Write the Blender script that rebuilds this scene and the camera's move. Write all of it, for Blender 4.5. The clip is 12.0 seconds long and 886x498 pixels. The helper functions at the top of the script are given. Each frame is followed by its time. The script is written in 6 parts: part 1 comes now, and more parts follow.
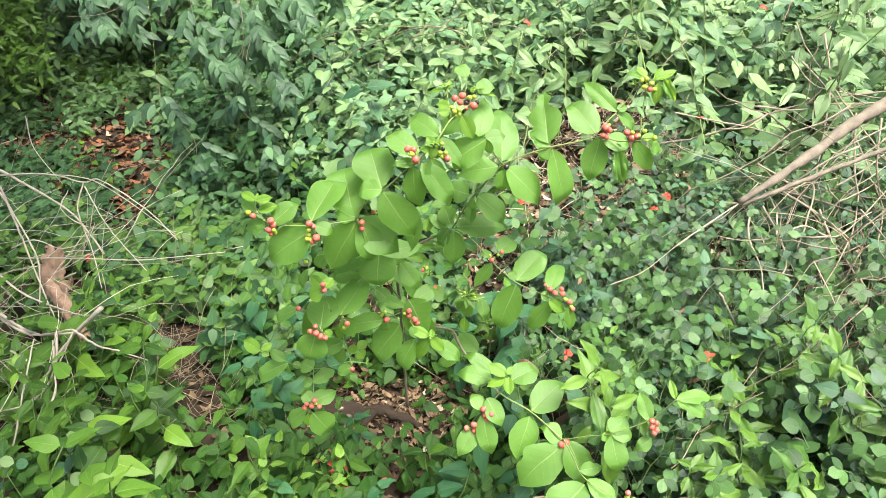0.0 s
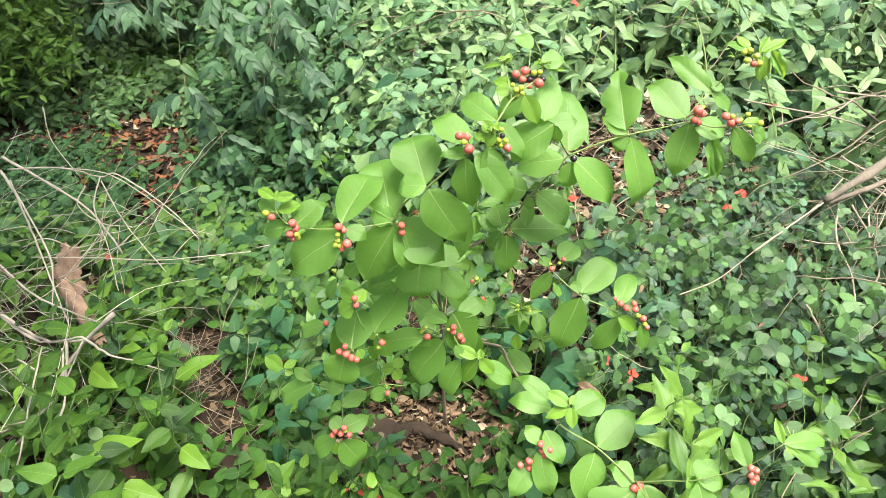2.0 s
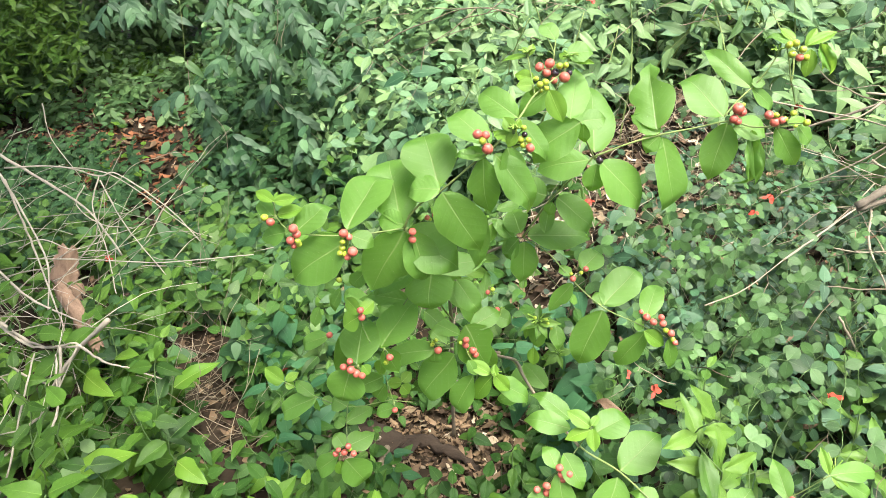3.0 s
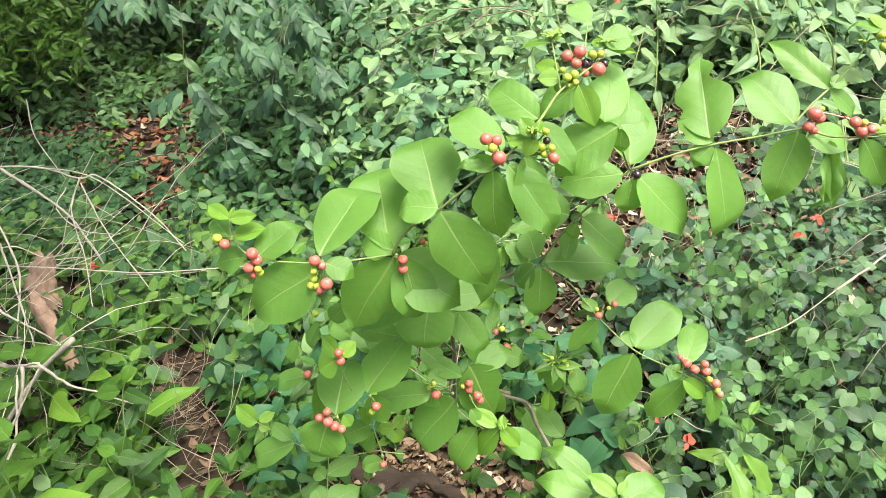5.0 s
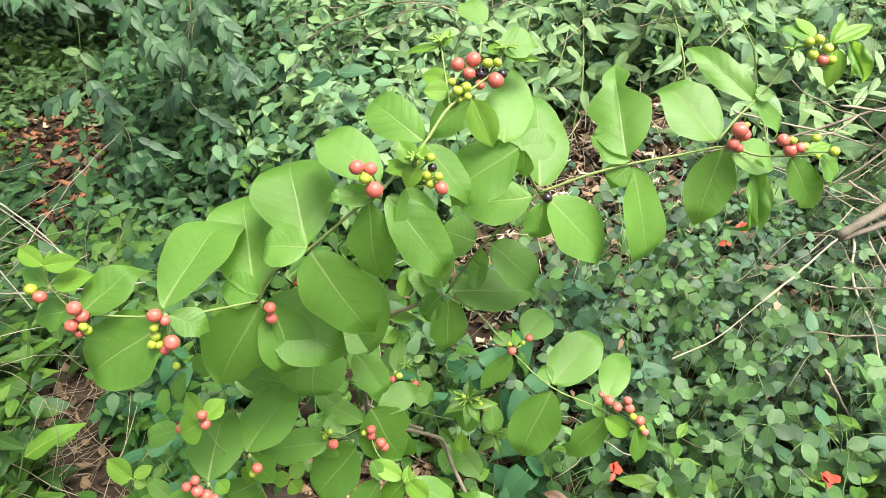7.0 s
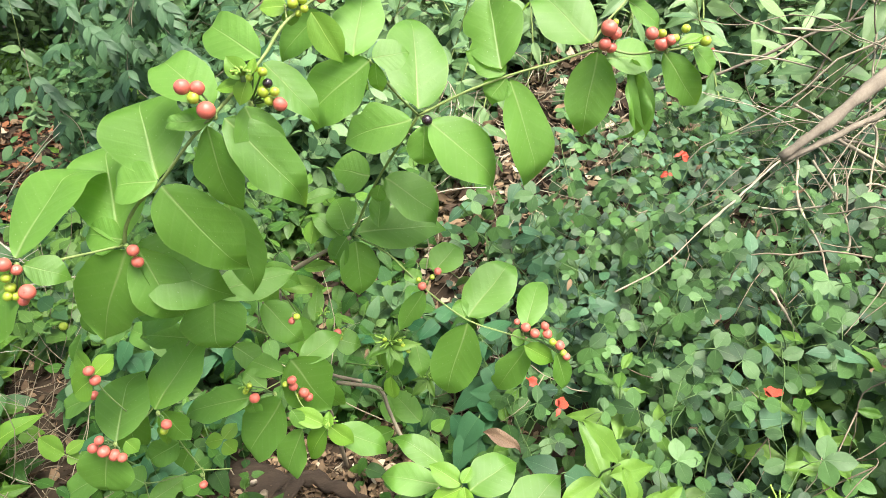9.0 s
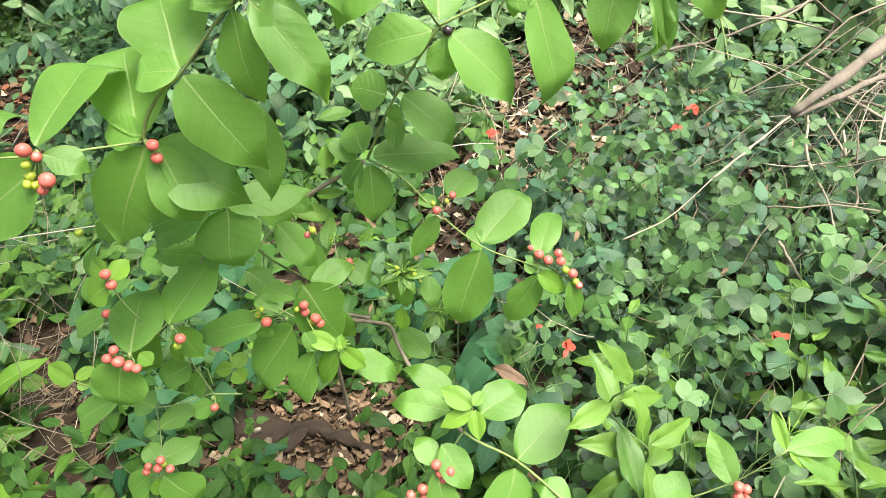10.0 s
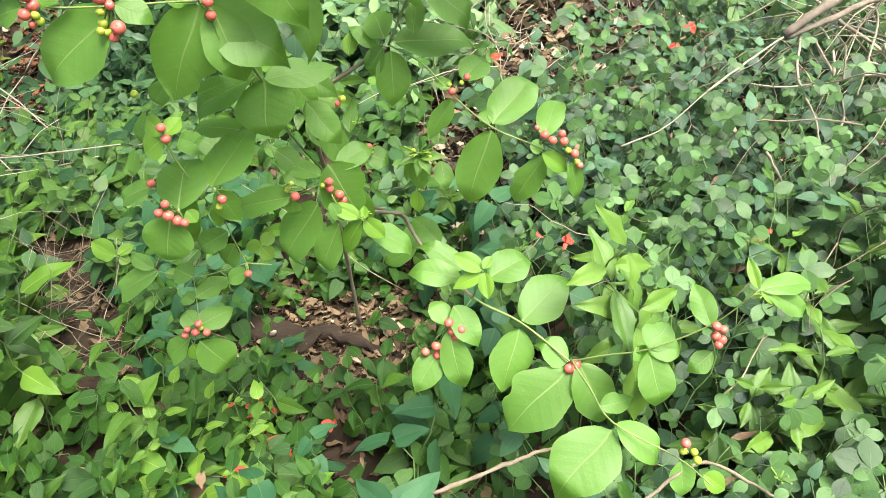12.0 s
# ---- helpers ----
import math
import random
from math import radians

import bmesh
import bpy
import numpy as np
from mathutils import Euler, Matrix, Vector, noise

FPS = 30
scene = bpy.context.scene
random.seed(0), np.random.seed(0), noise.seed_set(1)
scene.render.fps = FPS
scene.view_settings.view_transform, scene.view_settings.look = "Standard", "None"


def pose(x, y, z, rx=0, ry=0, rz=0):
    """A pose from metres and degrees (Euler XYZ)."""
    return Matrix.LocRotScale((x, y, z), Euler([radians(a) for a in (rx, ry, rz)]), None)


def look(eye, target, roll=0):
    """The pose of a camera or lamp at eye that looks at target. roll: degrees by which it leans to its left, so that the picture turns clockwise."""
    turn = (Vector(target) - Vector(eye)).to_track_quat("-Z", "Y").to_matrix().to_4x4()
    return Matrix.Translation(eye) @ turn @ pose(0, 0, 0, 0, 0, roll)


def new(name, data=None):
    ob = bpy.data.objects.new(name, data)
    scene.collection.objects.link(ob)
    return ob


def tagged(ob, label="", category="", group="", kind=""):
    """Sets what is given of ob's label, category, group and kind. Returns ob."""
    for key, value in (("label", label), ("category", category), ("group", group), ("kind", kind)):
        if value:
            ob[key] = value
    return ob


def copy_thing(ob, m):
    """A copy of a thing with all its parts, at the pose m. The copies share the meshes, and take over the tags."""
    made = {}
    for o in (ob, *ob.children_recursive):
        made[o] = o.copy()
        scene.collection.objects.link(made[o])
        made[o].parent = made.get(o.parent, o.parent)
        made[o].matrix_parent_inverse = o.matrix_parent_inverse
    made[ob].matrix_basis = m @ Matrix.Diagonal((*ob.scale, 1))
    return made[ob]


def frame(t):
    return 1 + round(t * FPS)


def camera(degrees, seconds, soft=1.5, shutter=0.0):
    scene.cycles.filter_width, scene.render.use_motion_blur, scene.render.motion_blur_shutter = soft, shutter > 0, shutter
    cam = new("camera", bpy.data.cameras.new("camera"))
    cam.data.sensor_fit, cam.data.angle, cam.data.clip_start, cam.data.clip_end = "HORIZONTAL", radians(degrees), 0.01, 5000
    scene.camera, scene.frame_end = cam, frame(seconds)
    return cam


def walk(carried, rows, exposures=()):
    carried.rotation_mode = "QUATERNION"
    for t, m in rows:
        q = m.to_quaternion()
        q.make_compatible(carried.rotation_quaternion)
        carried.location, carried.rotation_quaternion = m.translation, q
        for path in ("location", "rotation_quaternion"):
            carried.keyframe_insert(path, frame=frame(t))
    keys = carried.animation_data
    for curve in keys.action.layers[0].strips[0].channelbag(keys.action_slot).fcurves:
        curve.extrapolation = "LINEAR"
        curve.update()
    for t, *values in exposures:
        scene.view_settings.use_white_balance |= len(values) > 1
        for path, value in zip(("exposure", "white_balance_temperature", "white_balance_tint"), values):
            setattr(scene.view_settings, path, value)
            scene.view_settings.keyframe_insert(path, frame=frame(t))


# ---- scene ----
cam = camera(67.9, 12.0, soft=0.65)
PATH = [
    (0, (0.044, -0.092, 1.168), (-0.022, 1.709, 0.298), -1.3),
    (0.5, (0.038, -0.046, 1.153), (-0.047, 1.744, 0.264), -2.3),
    (1, (0.029, -0.007, 1.144), (-0.099, 1.78, 0.254), -2.6),
    (1.5, (0.013, 0.028, 1.124), (-0.144, 1.809, 0.228), -2.4),
    (2, (0.006, 0.064, 1.111), (-0.149, 1.853, 0.231), -2.2),
    (2.5, (-0.005, 0.096, 1.1), (-0.179, 1.89, 0.233), -2.3),
    (3, (-0.008, 0.128, 1.089), (-0.183, 1.918, 0.213), -2.0),
    (3.5, (-0.014, 0.162, 1.082), (-0.208, 1.965, 0.238), -1.7),
    (3.7, (-0.015, 0.175, 1.081), (-0.221, 1.984, 0.252), -1.8),
    (5.3, (-0.005, 0.291, 1.04), (-0.211, 2.085, 0.18), -1.1),
    (5.5, (0.0, 0.303, 1.038), (-0.202, 2.099, 0.18), -1.0),
    (6, (-0.005, 0.328, 1.029), (-0.145, 2.123, 0.158), -0.6),
    (6.5, (0.001, 0.351, 1.029), (-0.051, 2.153, 0.163), 0.4),
    (7, (0.028, 0.371, 1.039), (0.002, 2.17, 0.166), 0.2),
    (7.2, (0.039, 0.375, 1.043), (0.025, 2.173, 0.166), -0.2),
    (8.8, (0.122, 0.366, 1.004), (0.111, 2.144, 0.089), -5.1),
    (9, (0.119, 0.363, 0.992), (0.107, 2.132, 0.059), -4.8),
    (9.5, (0.11, 0.355, 0.962), (0.101, 2.11, 0.004), -4.3),
    (10, (0.098, 0.337, 0.94), (0.089, 2.081, -0.038), -3.8),
    (10.5, (0.086, 0.313, 0.928), (0.075, 2.045, -0.071), -3.7),
    (11, (0.078, 0.29, 0.918), (0.058, 2.014, -0.096), -3.9),
    (11.5, (0.077, 0.261, 0.912), (0.051, 1.963, -0.137), -4.1),
    (12, (0.073, 0.231, 0.899), (0.07, 1.911, -0.187), -3.1),
]
walk(cam, [(t, look(eye, target, roll)) for t, eye, target, roll in PATH], ((0.0, 1.66), (5.0, 1.66), (7.0, 1.52), (9.0, 1.58), (10.5, 1.64), (12.0, 1.68)))

# ---- light ----
SUN_UP, SUN_TURN = 64.0, 140.0
world = bpy.data.worlds.new("sky")
scene.world = world
world.use_nodes = True
wn = world.node_tree
wn.nodes.clear()
sky = wn.nodes.new("ShaderNodeTexSky")
sky.sky_type, sky.sun_disc = "NISHITA", False
sky.sun_elevation, sky.sun_rotation = radians(SUN_UP), radians(SUN_TURN)
sky.air_density, sky.dust_density = 0.55, 6.0
back = wn.nodes.new("ShaderNodeBackground")
back.inputs["Strength"].default_value = 0.14
wout = wn.nodes.new("ShaderNodeOutputWorld")
wn.links.new(sky.outputs["Color"], back.inputs["Color"])
wn.links.new(back.outputs["Background"], wout.inputs["Surface"])
lamp = bpy.data.lights.new("sun", "SUN")
lamp.energy, lamp.angle, lamp.color = 2.9, radians(27), (1.0, 0.96, 0.88)
sun = new("sun", lamp)
# the sun stands behind the camera and to its right, behind thin cloud
sun_way = Vector((math.sin(radians(SUN_TURN)) * math.cos(radians(SUN_UP)), math.cos(radians(SUN_TURN)) * math.cos(radians(SUN_UP)), math.sin(radians(SUN_UP))))
sun.matrix_world = look(sun_way * 20, (0, 0, 0))


# ---- materials ----
def nodes_of(name):
    m = bpy.data.materials.new(name)
    m.use_nodes = True
    t = m.node_tree
    t.nodes.clear()
    return m, t


def node(t, kind, links=(), **values):
    n = t.nodes.new(kind)
    for k, v in values.items():
        if k == "operation":
            n.operation = v
        elif k == "blend_type":
            n.data_type = "RGBA"
            n.blend_type = v
        else:
            n.inputs[k.replace("_", " ")].default_value = v
    for socket, source in links:
        t.links.new(source, n.inputs[socket])
    return n


def math_node(t, op, a, b=0.0, c=0.0):
    n = t.nodes.new("ShaderNodeMath")
    n.operation = op
    for i, v in enumerate((a, b, c)):
        if isinstance(v, (int, float)):
            n.inputs[i].default_value = v
        else:
            t.links.new(v, n.inputs[i])
    return n.outputs[0]


def ramp(t, fac, *stops):
    n = t.nodes.new("ShaderNodeValToRGB")
    e = n.color_ramp.elements
    while len(e) < len(stops):
        e.new(0.5)
    for el, (p, c) in zip(e, stops):
        el.position, el.color = p, (*c, 1)
    t.links.new(fac, n.inputs[0])
    return n.outputs["Color"]


def mix_rgb(t, fac, a, b, kind="MIX"):
    n = t.nodes.new("ShaderNodeMix")
    n.data_type, n.blend_type = "RGBA", kind
    for i, v in ((0, fac), (6, a), (7, b)):
        if isinstance(v, (int, float)):
            n.inputs[i].default_value = v
        elif isinstance(v, tuple):
            n.inputs[i].default_value = (*v, 1)
        else:
            t.links.new(v, n.inputs[i])
    return n.outputs[2]


def noise_of(t, vector, scale, detail=3.0, rough=0.55):
    n = t.nodes.new("ShaderNodeTexNoise")
    n.inputs["Scale"].default_value, n.inputs["Detail"].default_value, n.inputs["Roughness"].default_value = scale, detail, rough
    if vector is not None:
        t.links.new(vector, n.inputs["Vector"])
    return n.outputs["Fac"]


def leaf_material(name, dark, light, vein, rough=0.42, glow=0.3, spec=0.45, ribs=7.0, spots=0.5, veins=0.75, pucker=0.0, margin=0.0, shine_through=(0.30, 0.42, 0.06), lateral=0.045):
    """Foliage: a midrib and side ribs, mottling, a few specks, and light that passes through the blade."""
    m, t = nodes_of(name)
    uv = t.nodes.new("ShaderNodeUVMap").outputs[0]
    sep = node(t, "ShaderNodeSeparateXYZ", [("Vector", uv)])
    along = sep.outputs[1]
    waver = math_node(t, "MULTIPLY", math_node(t, "SINE", math_node(t, "MULTIPLY", along, 9.0)), 0.006)
    side = math_node(t, "ABSOLUTE", math_node(t, "SUBTRACT", math_node(t, "ADD", sep.outputs[0], waver), 0.5))
    width = math_node(t, "MAXIMUM", math_node(t, "MULTIPLY_ADD", along, -0.029, 0.030), 0.002)
    mid = math_node(t, "SUBTRACT", 1.0, math_node(t, "SMOOTH_MIN", math_node(t, "DIVIDE", side, width), 1.0, 0.2))
    mid = math_node(t, "MAXIMUM", mid, 0.0)
    wave = math_node(t, "SINE", math_node(t, "MULTIPLY", math_node(t, "SUBTRACT", along, math_node(t, "MULTIPLY", side, 0.55)), ribs * 6.283))
    rib = math_node(t, "POWER", math_node(t, "MULTIPLY_ADD", wave, 0.5, 0.5), 14.0)
    rnd = math_node(t, "FRACT", math_node(t, "ADD", t.nodes.new("ShaderNodeNewGeometry").outputs["Random Per Island"], t.nodes.new("ShaderNodeObjectInfo").outputs["Random"]))
    place = t.nodes.new("ShaderNodeNewGeometry").outputs["Position"]
    big = noise_of(t, uv, 4.5, 4.0)
    fine = noise_of(t, place, 240.0, 3.0)
    clump = noise_of(t, place, 5.5, 2.0)
    tone = math_node(t, "ADD", math_node(t, "MULTIPLY", rnd, 0.75), math_node(t, "MULTIPLY_ADD", big, 0.25, math_node(t, "MULTIPLY_ADD", clump, 1.1, -0.56)))
    base = ramp(t, tone, (0.08, dark), (0.92, light))
    base = mix_rgb(t, math_node(t, "MULTIPLY", fine, 0.35), base, dark, "MIX")
    base = mix_rgb(t, math_node(t, "MULTIPLY", rib, lateral * veins), base, vein)
    base = mix_rgb(t, math_node(t, "MULTIPLY", mid, veins), base, vein)
    if margin:
        edge = t.nodes.new("ShaderNodeUVMap")
        edge.uv_map = "Rim"
        rim = node(t, "ShaderNodeSeparateXYZ", [("Vector", edge.outputs[0])])
        base = mix_rgb(t, math_node(t, "MULTIPLY", math_node(t, "GREATER_THAN", rim.outputs[0], 0.955), margin), base, vein)
    speck = math_node(t, "GREATER_THAN", noise_of(t, uv, 34.0, 1.0), 0.735)
    base = mix_rgb(t, math_node(t, "MULTIPLY", speck, spots), base, (0.45, 0.5, 0.25))
    relief = math_node(t, "ADD", math_node(t, "MULTIPLY_ADD", wave, pucker, math_node(t, "MULTIPLY", rib, -0.08)), math_node(t, "ADD", math_node(t, "MULTIPLY", mid, -0.8), math_node(t, "MULTIPLY", fine, 0.5)))
    bump = node(t, "ShaderNodeBump", [("Height", relief)], Strength=0.35, Distance=0.002)
    bsdf = node(t, "ShaderNodeBsdfPrincipled", [("Base Color", base), ("Normal", bump.outputs[0])])
    t.links.new(math_node(t, "MULTIPLY_ADD", fine, 0.2, rough), bsdf.inputs["Roughness"])
    bsdf.inputs["Specular IOR Level"].default_value = spec
    through_col = mix_rgb(t, 0.5, base, shine_through, "MIX")
    trans = node(t, "ShaderNodeBsdfTranslucent", [("Color", through_col)])
    mixer = node(t, "ShaderNodeMixShader", [(1, bsdf.outputs[0]), (2, trans.outputs[0])], Fac=glow)
    out = node(t, "ShaderNodeOutputMaterial", [("Surface", mixer.outputs[0])])
    return m


def plain_material(name, dark, light, scale, rough=0.7, bump=0.4, stretch=(1, 1, 1), island=0.0, spec=0.3, coat=0.0):
    """Bark, berries, soil, dead leaves: two scales of variation and relief."""
    m, t = nodes_of(name)
    co = t.nodes.new("ShaderNodeTexCoord").outputs["Object"]
    mp = node(t, "ShaderNodeMapping", [("Vector", co)], Scale=stretch)
    a = noise_of(t, mp.outputs[0], scale, 4.0, 0.6)
    b = noise_of(t, mp.outputs[0], scale * 9, 3.0, 0.6)
    tone = math_node(t, "ADD", math_node(t, "MULTIPLY", a, 0.65), math_node(t, "MULTIPLY", b, 0.35))
    if island:
        rnd = t.nodes.new("ShaderNodeNewGeometry").outputs["Random Per Island"]
        tone = math_node(t, "ADD", math_node(t, "MULTIPLY", tone, 1 - island), math_node(t, "MULTIPLY", rnd, island))
    base = ramp(t, tone, (0.25, dark), (0.75, light))
    bm = node(t, "ShaderNodeBump", [("Height", tone)], Strength=bump, Distance=0.004)
    bsdf = node(t, "ShaderNodeBsdfPrincipled", [("Base Color", base), ("Normal", bm.outputs[0])], Roughness=rough)
    bsdf.inputs["Specular IOR Level"].default_value = spec
    bsdf.inputs["Coat Weight"].default_value = coat
    node(t, "ShaderNodeOutputMaterial", [("Surface", bsdf.outputs[0])])
    return m


LEAF = leaf_material("shrub leaf", (0.100, 0.248, 0.026), (0.166, 0.368, 0.055), (0.37, 0.49, 0.17), 0.46, 0.50, 0.80, veins=0.8, pucker=0.12, margin=0.12, shine_through=(0.34, 0.52, 0.045), lateral=0.09)
YOUNG = leaf_material("young shrub leaf", (0.11, 0.25, 0.025), (0.19, 0.36, 0.036), (0.42, 0.55, 0.14), 0.40, 0.36, 0.4)
TREFOIL = leaf_material("trefoil leaf", (0.010, 0.034, 0.010), (0.090, 0.200, 0.050), (0.17, 0.28, 0.12), 0.44, 0.09, 0.36, spots=0.15, veins=0.35)
IVY = leaf_material("blue green creeper leaf", (0.008, 0.032, 0.015), (0.062, 0.156, 0.068), (0.15, 0.25, 0.13), 0.44, 0.08, 0.36, spots=0.2, veins=0.4)
HERB = leaf_material("herb leaf", (0.016, 0.052, 0.008), (0.100, 0.224, 0.022), (0.21, 0.36, 0.08), 0.44, 0.18, 0.25, spots=0.25, veins=0.5)
LANCE = leaf_material("lance leaf", (0.040, 0.112, 0.012), (0.130, 0.248, 0.032), (0.21, 0.36, 0.08), 0.42, 0.22, spots=0.2, veins=0.3)
SAGE = leaf_material("sage green leaf", (0.034, 0.096, 0.030), (0.200, 0.335, 0.118), (0.24, 0.35, 0.17), 0.45, 0.10, 0.42, spots=0.2, veins=0.4)
SAPLING = leaf_material("pale sapling leaf", (0.085, 0.185, 0.062), (0.215, 0.345, 0.130), (0.30, 0.43, 0.17), 0.42, 0.32, 0.55, spots=0.2, veins=0.45)
DUSK = leaf_material("dark thicket leaf", (0.040, 0.105, 0.030), (0.140, 0.255, 0.085), (0.11, 0.19, 0.08), 0.45, 0.14, spots=0.1, veins=0.3)
GLOSSY = leaf_material("blue green shrub leaf", (0.022, 0.074, 0.032), (0.142, 0.280, 0.118), (0.19, 0.30, 0.15), 0.46, 0.09, 0.38, spots=0.2, veins=0.45)
BLUE = leaf_material("blue green seedling leaf", (0.018, 0.078, 0.030), (0.052, 0.145, 0.058), (0.11, 0.21, 0.09), 0.50, 0.18, 0.25, spots=0.2, veins=0.45)
LIT_HERB = leaf_material("lit herb leaf", (0.020, 0.068, 0.010), (0.115, 0.232, 0.034), (0.21, 0.36, 0.08), 0.42, 0.20, 0.4, spots=0.2, veins=0.4)
THICK = leaf_material("blue green thicket leaf", (0.012, 0.046, 0.014), (0.068, 0.158, 0.048), (0.11, 0.19, 0.10), 0.45, 0.09, 0.30, spots=0.1, veins=0.3)
BROAD_SHADE = leaf_material("broad dark shaded leaf", (0.014, 0.056, 0.007), (0.046, 0.120, 0.015), (0.13, 0.24, 0.05), 0.50, 0.13, 0.25, spots=0.3, veins=0.5)
TWIG = plain_material("green brown twig", (0.125, 0.18, 0.050), (0.26, 0.34, 0.11), 60, 0.6, 0.3)
STALK = plain_material("green stalk", (0.055, 0.105, 0.032), (0.125, 0.20, 0.062), 80, 0.6, 0.2)
BARK = plain_material("dry twig bark", (0.095, 0.075, 0.048), (0.30, 0.255, 0.178), 35, 0.85, 0.6, (1, 1, 0.4), 0.5)
PALE_TWIG = plain_material("bleached twig bark", (0.18, 0.16, 0.12), (0.46, 0.42, 0.335), 35, 0.85, 0.6, (1, 1, 0.4), 0.4)
TAN_TWIG = plain_material("tan twig bark", (0.125, 0.104, 0.070), (0.39, 0.345, 0.25), 35, 0.85, 0.6, (1, 1, 0.4), 0.5)
FALLEN = plain_material("fallen stick bark", (0.085, 0.070, 0.048), (0.26, 0.215, 0.150), 40, 0.9, 0.8, (1, 1, 0.4), 0.2)
GREY_BRANCH = plain_material("grey branch bark", (0.075, 0.064, 0.048), (0.26, 0.225, 0.17), 30, 0.9, 0.9, (1, 1, 0.4), 0.2)
LOG = plain_material("dark fallen wood", (0.016, 0.012, 0.008), (0.064, 0.045, 0.030), 14, 0.9, 0.9, (1, 5, 5))
LITTER = plain_material("dead leaf", (0.034, 0.021, 0.012), (0.205, 0.140, 0.080), 30, 0.8, 0.4, island=0.6)
SOIL = plain_material("soil", (0.014, 0.010, 0.006), (0.052, 0.036, 0.021), 9, 0.95, 1.0)
DRY = plain_material("dry bark sheet", (0.11, 0.070, 0.045), (0.36, 0.245, 0.165), 25, 0.8, 0.6, (3, 3, 1))
RED = plain_material("ripe berry skin", (0.40, 0.070, 0.052), (0.58, 0.165, 0.115), 90, 0.38, 0.10, spec=0.45, coat=0.08)
UNRIPE = plain_material("unripe berry skin", (0.20, 0.30, 0.022), (0.40, 0.47, 0.05), 90, 0.35, 0.08, spec=0.5, coat=0.1)
BLACK = plain_material("overripe berry skin", (0.010, 0.008, 0.012), (0.035, 0.018, 0.022), 90, 0.22, 0.08, spec=0.6, coat=0.3)
PETAL = plain_material("red petal", (0.27, 0.026, 0.016), (0.44, 0.075, 0.040), 60, 0.55, 0.2, island=0.4)


# ---- leaf blades ----
def blade(profile, rows=6, cols=2, droop=0.15, fold=0.12, wave=0.0, turns=2.0, phase=0.0, nick=0.0, rng=None, bend=0.0, tip=0.0, bite=0.0, other=0.0):
    """Vertices, faces and uv of a blade of length 1 and width 1: profile(v) is the half width, in halves."""
    vs, uvs, fs = [], [], []
    for i in range(rows + 1):
        v = i / rows
        for j in range(-cols, cols + 1):
            u = j / cols
            half = profile(v) * 0.5
            if nick and 0 < i < rows:
                half *= 1 - nick * (0.5 + 0.5 * math.sin(11 * v + 2.1 * phase + (2.4 if u > 0 else 0)) * math.sin(5.3 * v + phase)) - (0.028 * rng.random() if rng and abs(u) == 1 else 0)
            x = u * half
            z = -droop * v * v + fold * abs(x) - 0.35 * fold * (2 * abs(x)) ** 2
            z += wave * u * u * math.sin(turns * 6.283 * v + phase + (1.3 if u > 0 else 0))
            z -= tip * max(0, v - 0.72) ** 2 * 6
            if bite and u * bite > 0:
                x *= 1 - abs(bite) * math.exp(-((v - 0.66) / 0.10) ** 2)
            if other and u < 0:
                x *= 1 - other * math.exp(-((v - 0.72) / 0.09) ** 2) - 0.5 * other * math.exp(-((v - 0.36) / 0.06) ** 2)
            vs.append((x + bend * math.sin(2.6 * v) * v, v, z))
            uvs.append((0.5 + x, v))
    n = 2 * cols + 1
    for i in range(rows):
        for j in range(2 * cols):
            a = i * n + j
            fs.append((a, a + 1, a + 1 + n, a + n))
    return np.array(vs), fs, np.array(uvs)


def elliptic(v):
    return max(0.015, math.sin(math.pi * min(1, v ** 0.93)) ** (0.62 + 0.42 * v ** 3)) if 0 < v < 1 else 0.012


def pointed(v):
    return max(0.012, math.sin(math.pi * min(1, v ** 0.86)) ** (0.66 + 0.55 * v ** 2)) if 0 < v < 1 else 0.012


def obovate(v):
    return max(0.015, math.sin(math.pi * min(1, v ** 1.08)) ** (0.62 + 0.35 * v ** 4)) if 0 < v < 1 else 0.012


def broad_topped(v):
    return max(0.015, math.sin(math.pi * min(1, v ** 1.24)) ** (0.62 + 0.08 * v)) if 0 < v < 1 else 0.012


def ovate(v):
    return max(0.012, (math.sin(math.pi * v ** 0.62)) ** 0.85) if 0 < v < 1 else 0.012


def lanceolate(v):
    return max(0.012, math.sin(math.pi * v ** 0.8) ** 1.05) if 0 < v < 1 else 0.012


def rounded(v):
    return max(0.03, math.sin(math.pi * min(1, v ** 1.05)) ** 0.5) if 0 < v < 1 else 0.03


def cordate(v):
    return max(0.02, (1 - v) ** 0.75 * (0.55 + 1.5 * min(v, 0.3)) * 1.25) if v < 1 else 0.012


def blade_mesh(name, shape, material):
    vs, fs, uvs = shape
    me = bpy.data.meshes.new(name)
    me.from_pydata([tuple(v) for v in vs], [], fs)
    layer = me.uv_layers.new(name="UVMap")
    layer.data.foreach_set("uv", uvs[[i for f in fs for i in f]].ravel())
    rim = me.uv_layers.new(name="Rim")
    across = len({round(float(v[1]), 5) for v in vs})
    n = len(vs) // across
    edge = np.array([(abs(2 * (i % n) / (n - 1) - 1), (i // n) / max(1, across - 1)) for i in range(len(vs))])
    rim.data.foreach_set("uv", edge[[i for f in fs for i in f]].ravel())
    me.polygons.foreach_set("use_smooth", [True] * len(me.polygons))
    me.materials.append(material)
    return me


def frame_of(base, axis, normal, length, width):
    """The matrix that lays a unit blade along axis, facing normal."""
    a = Vector(axis).normalized()
    s = a.cross(Vector(normal))
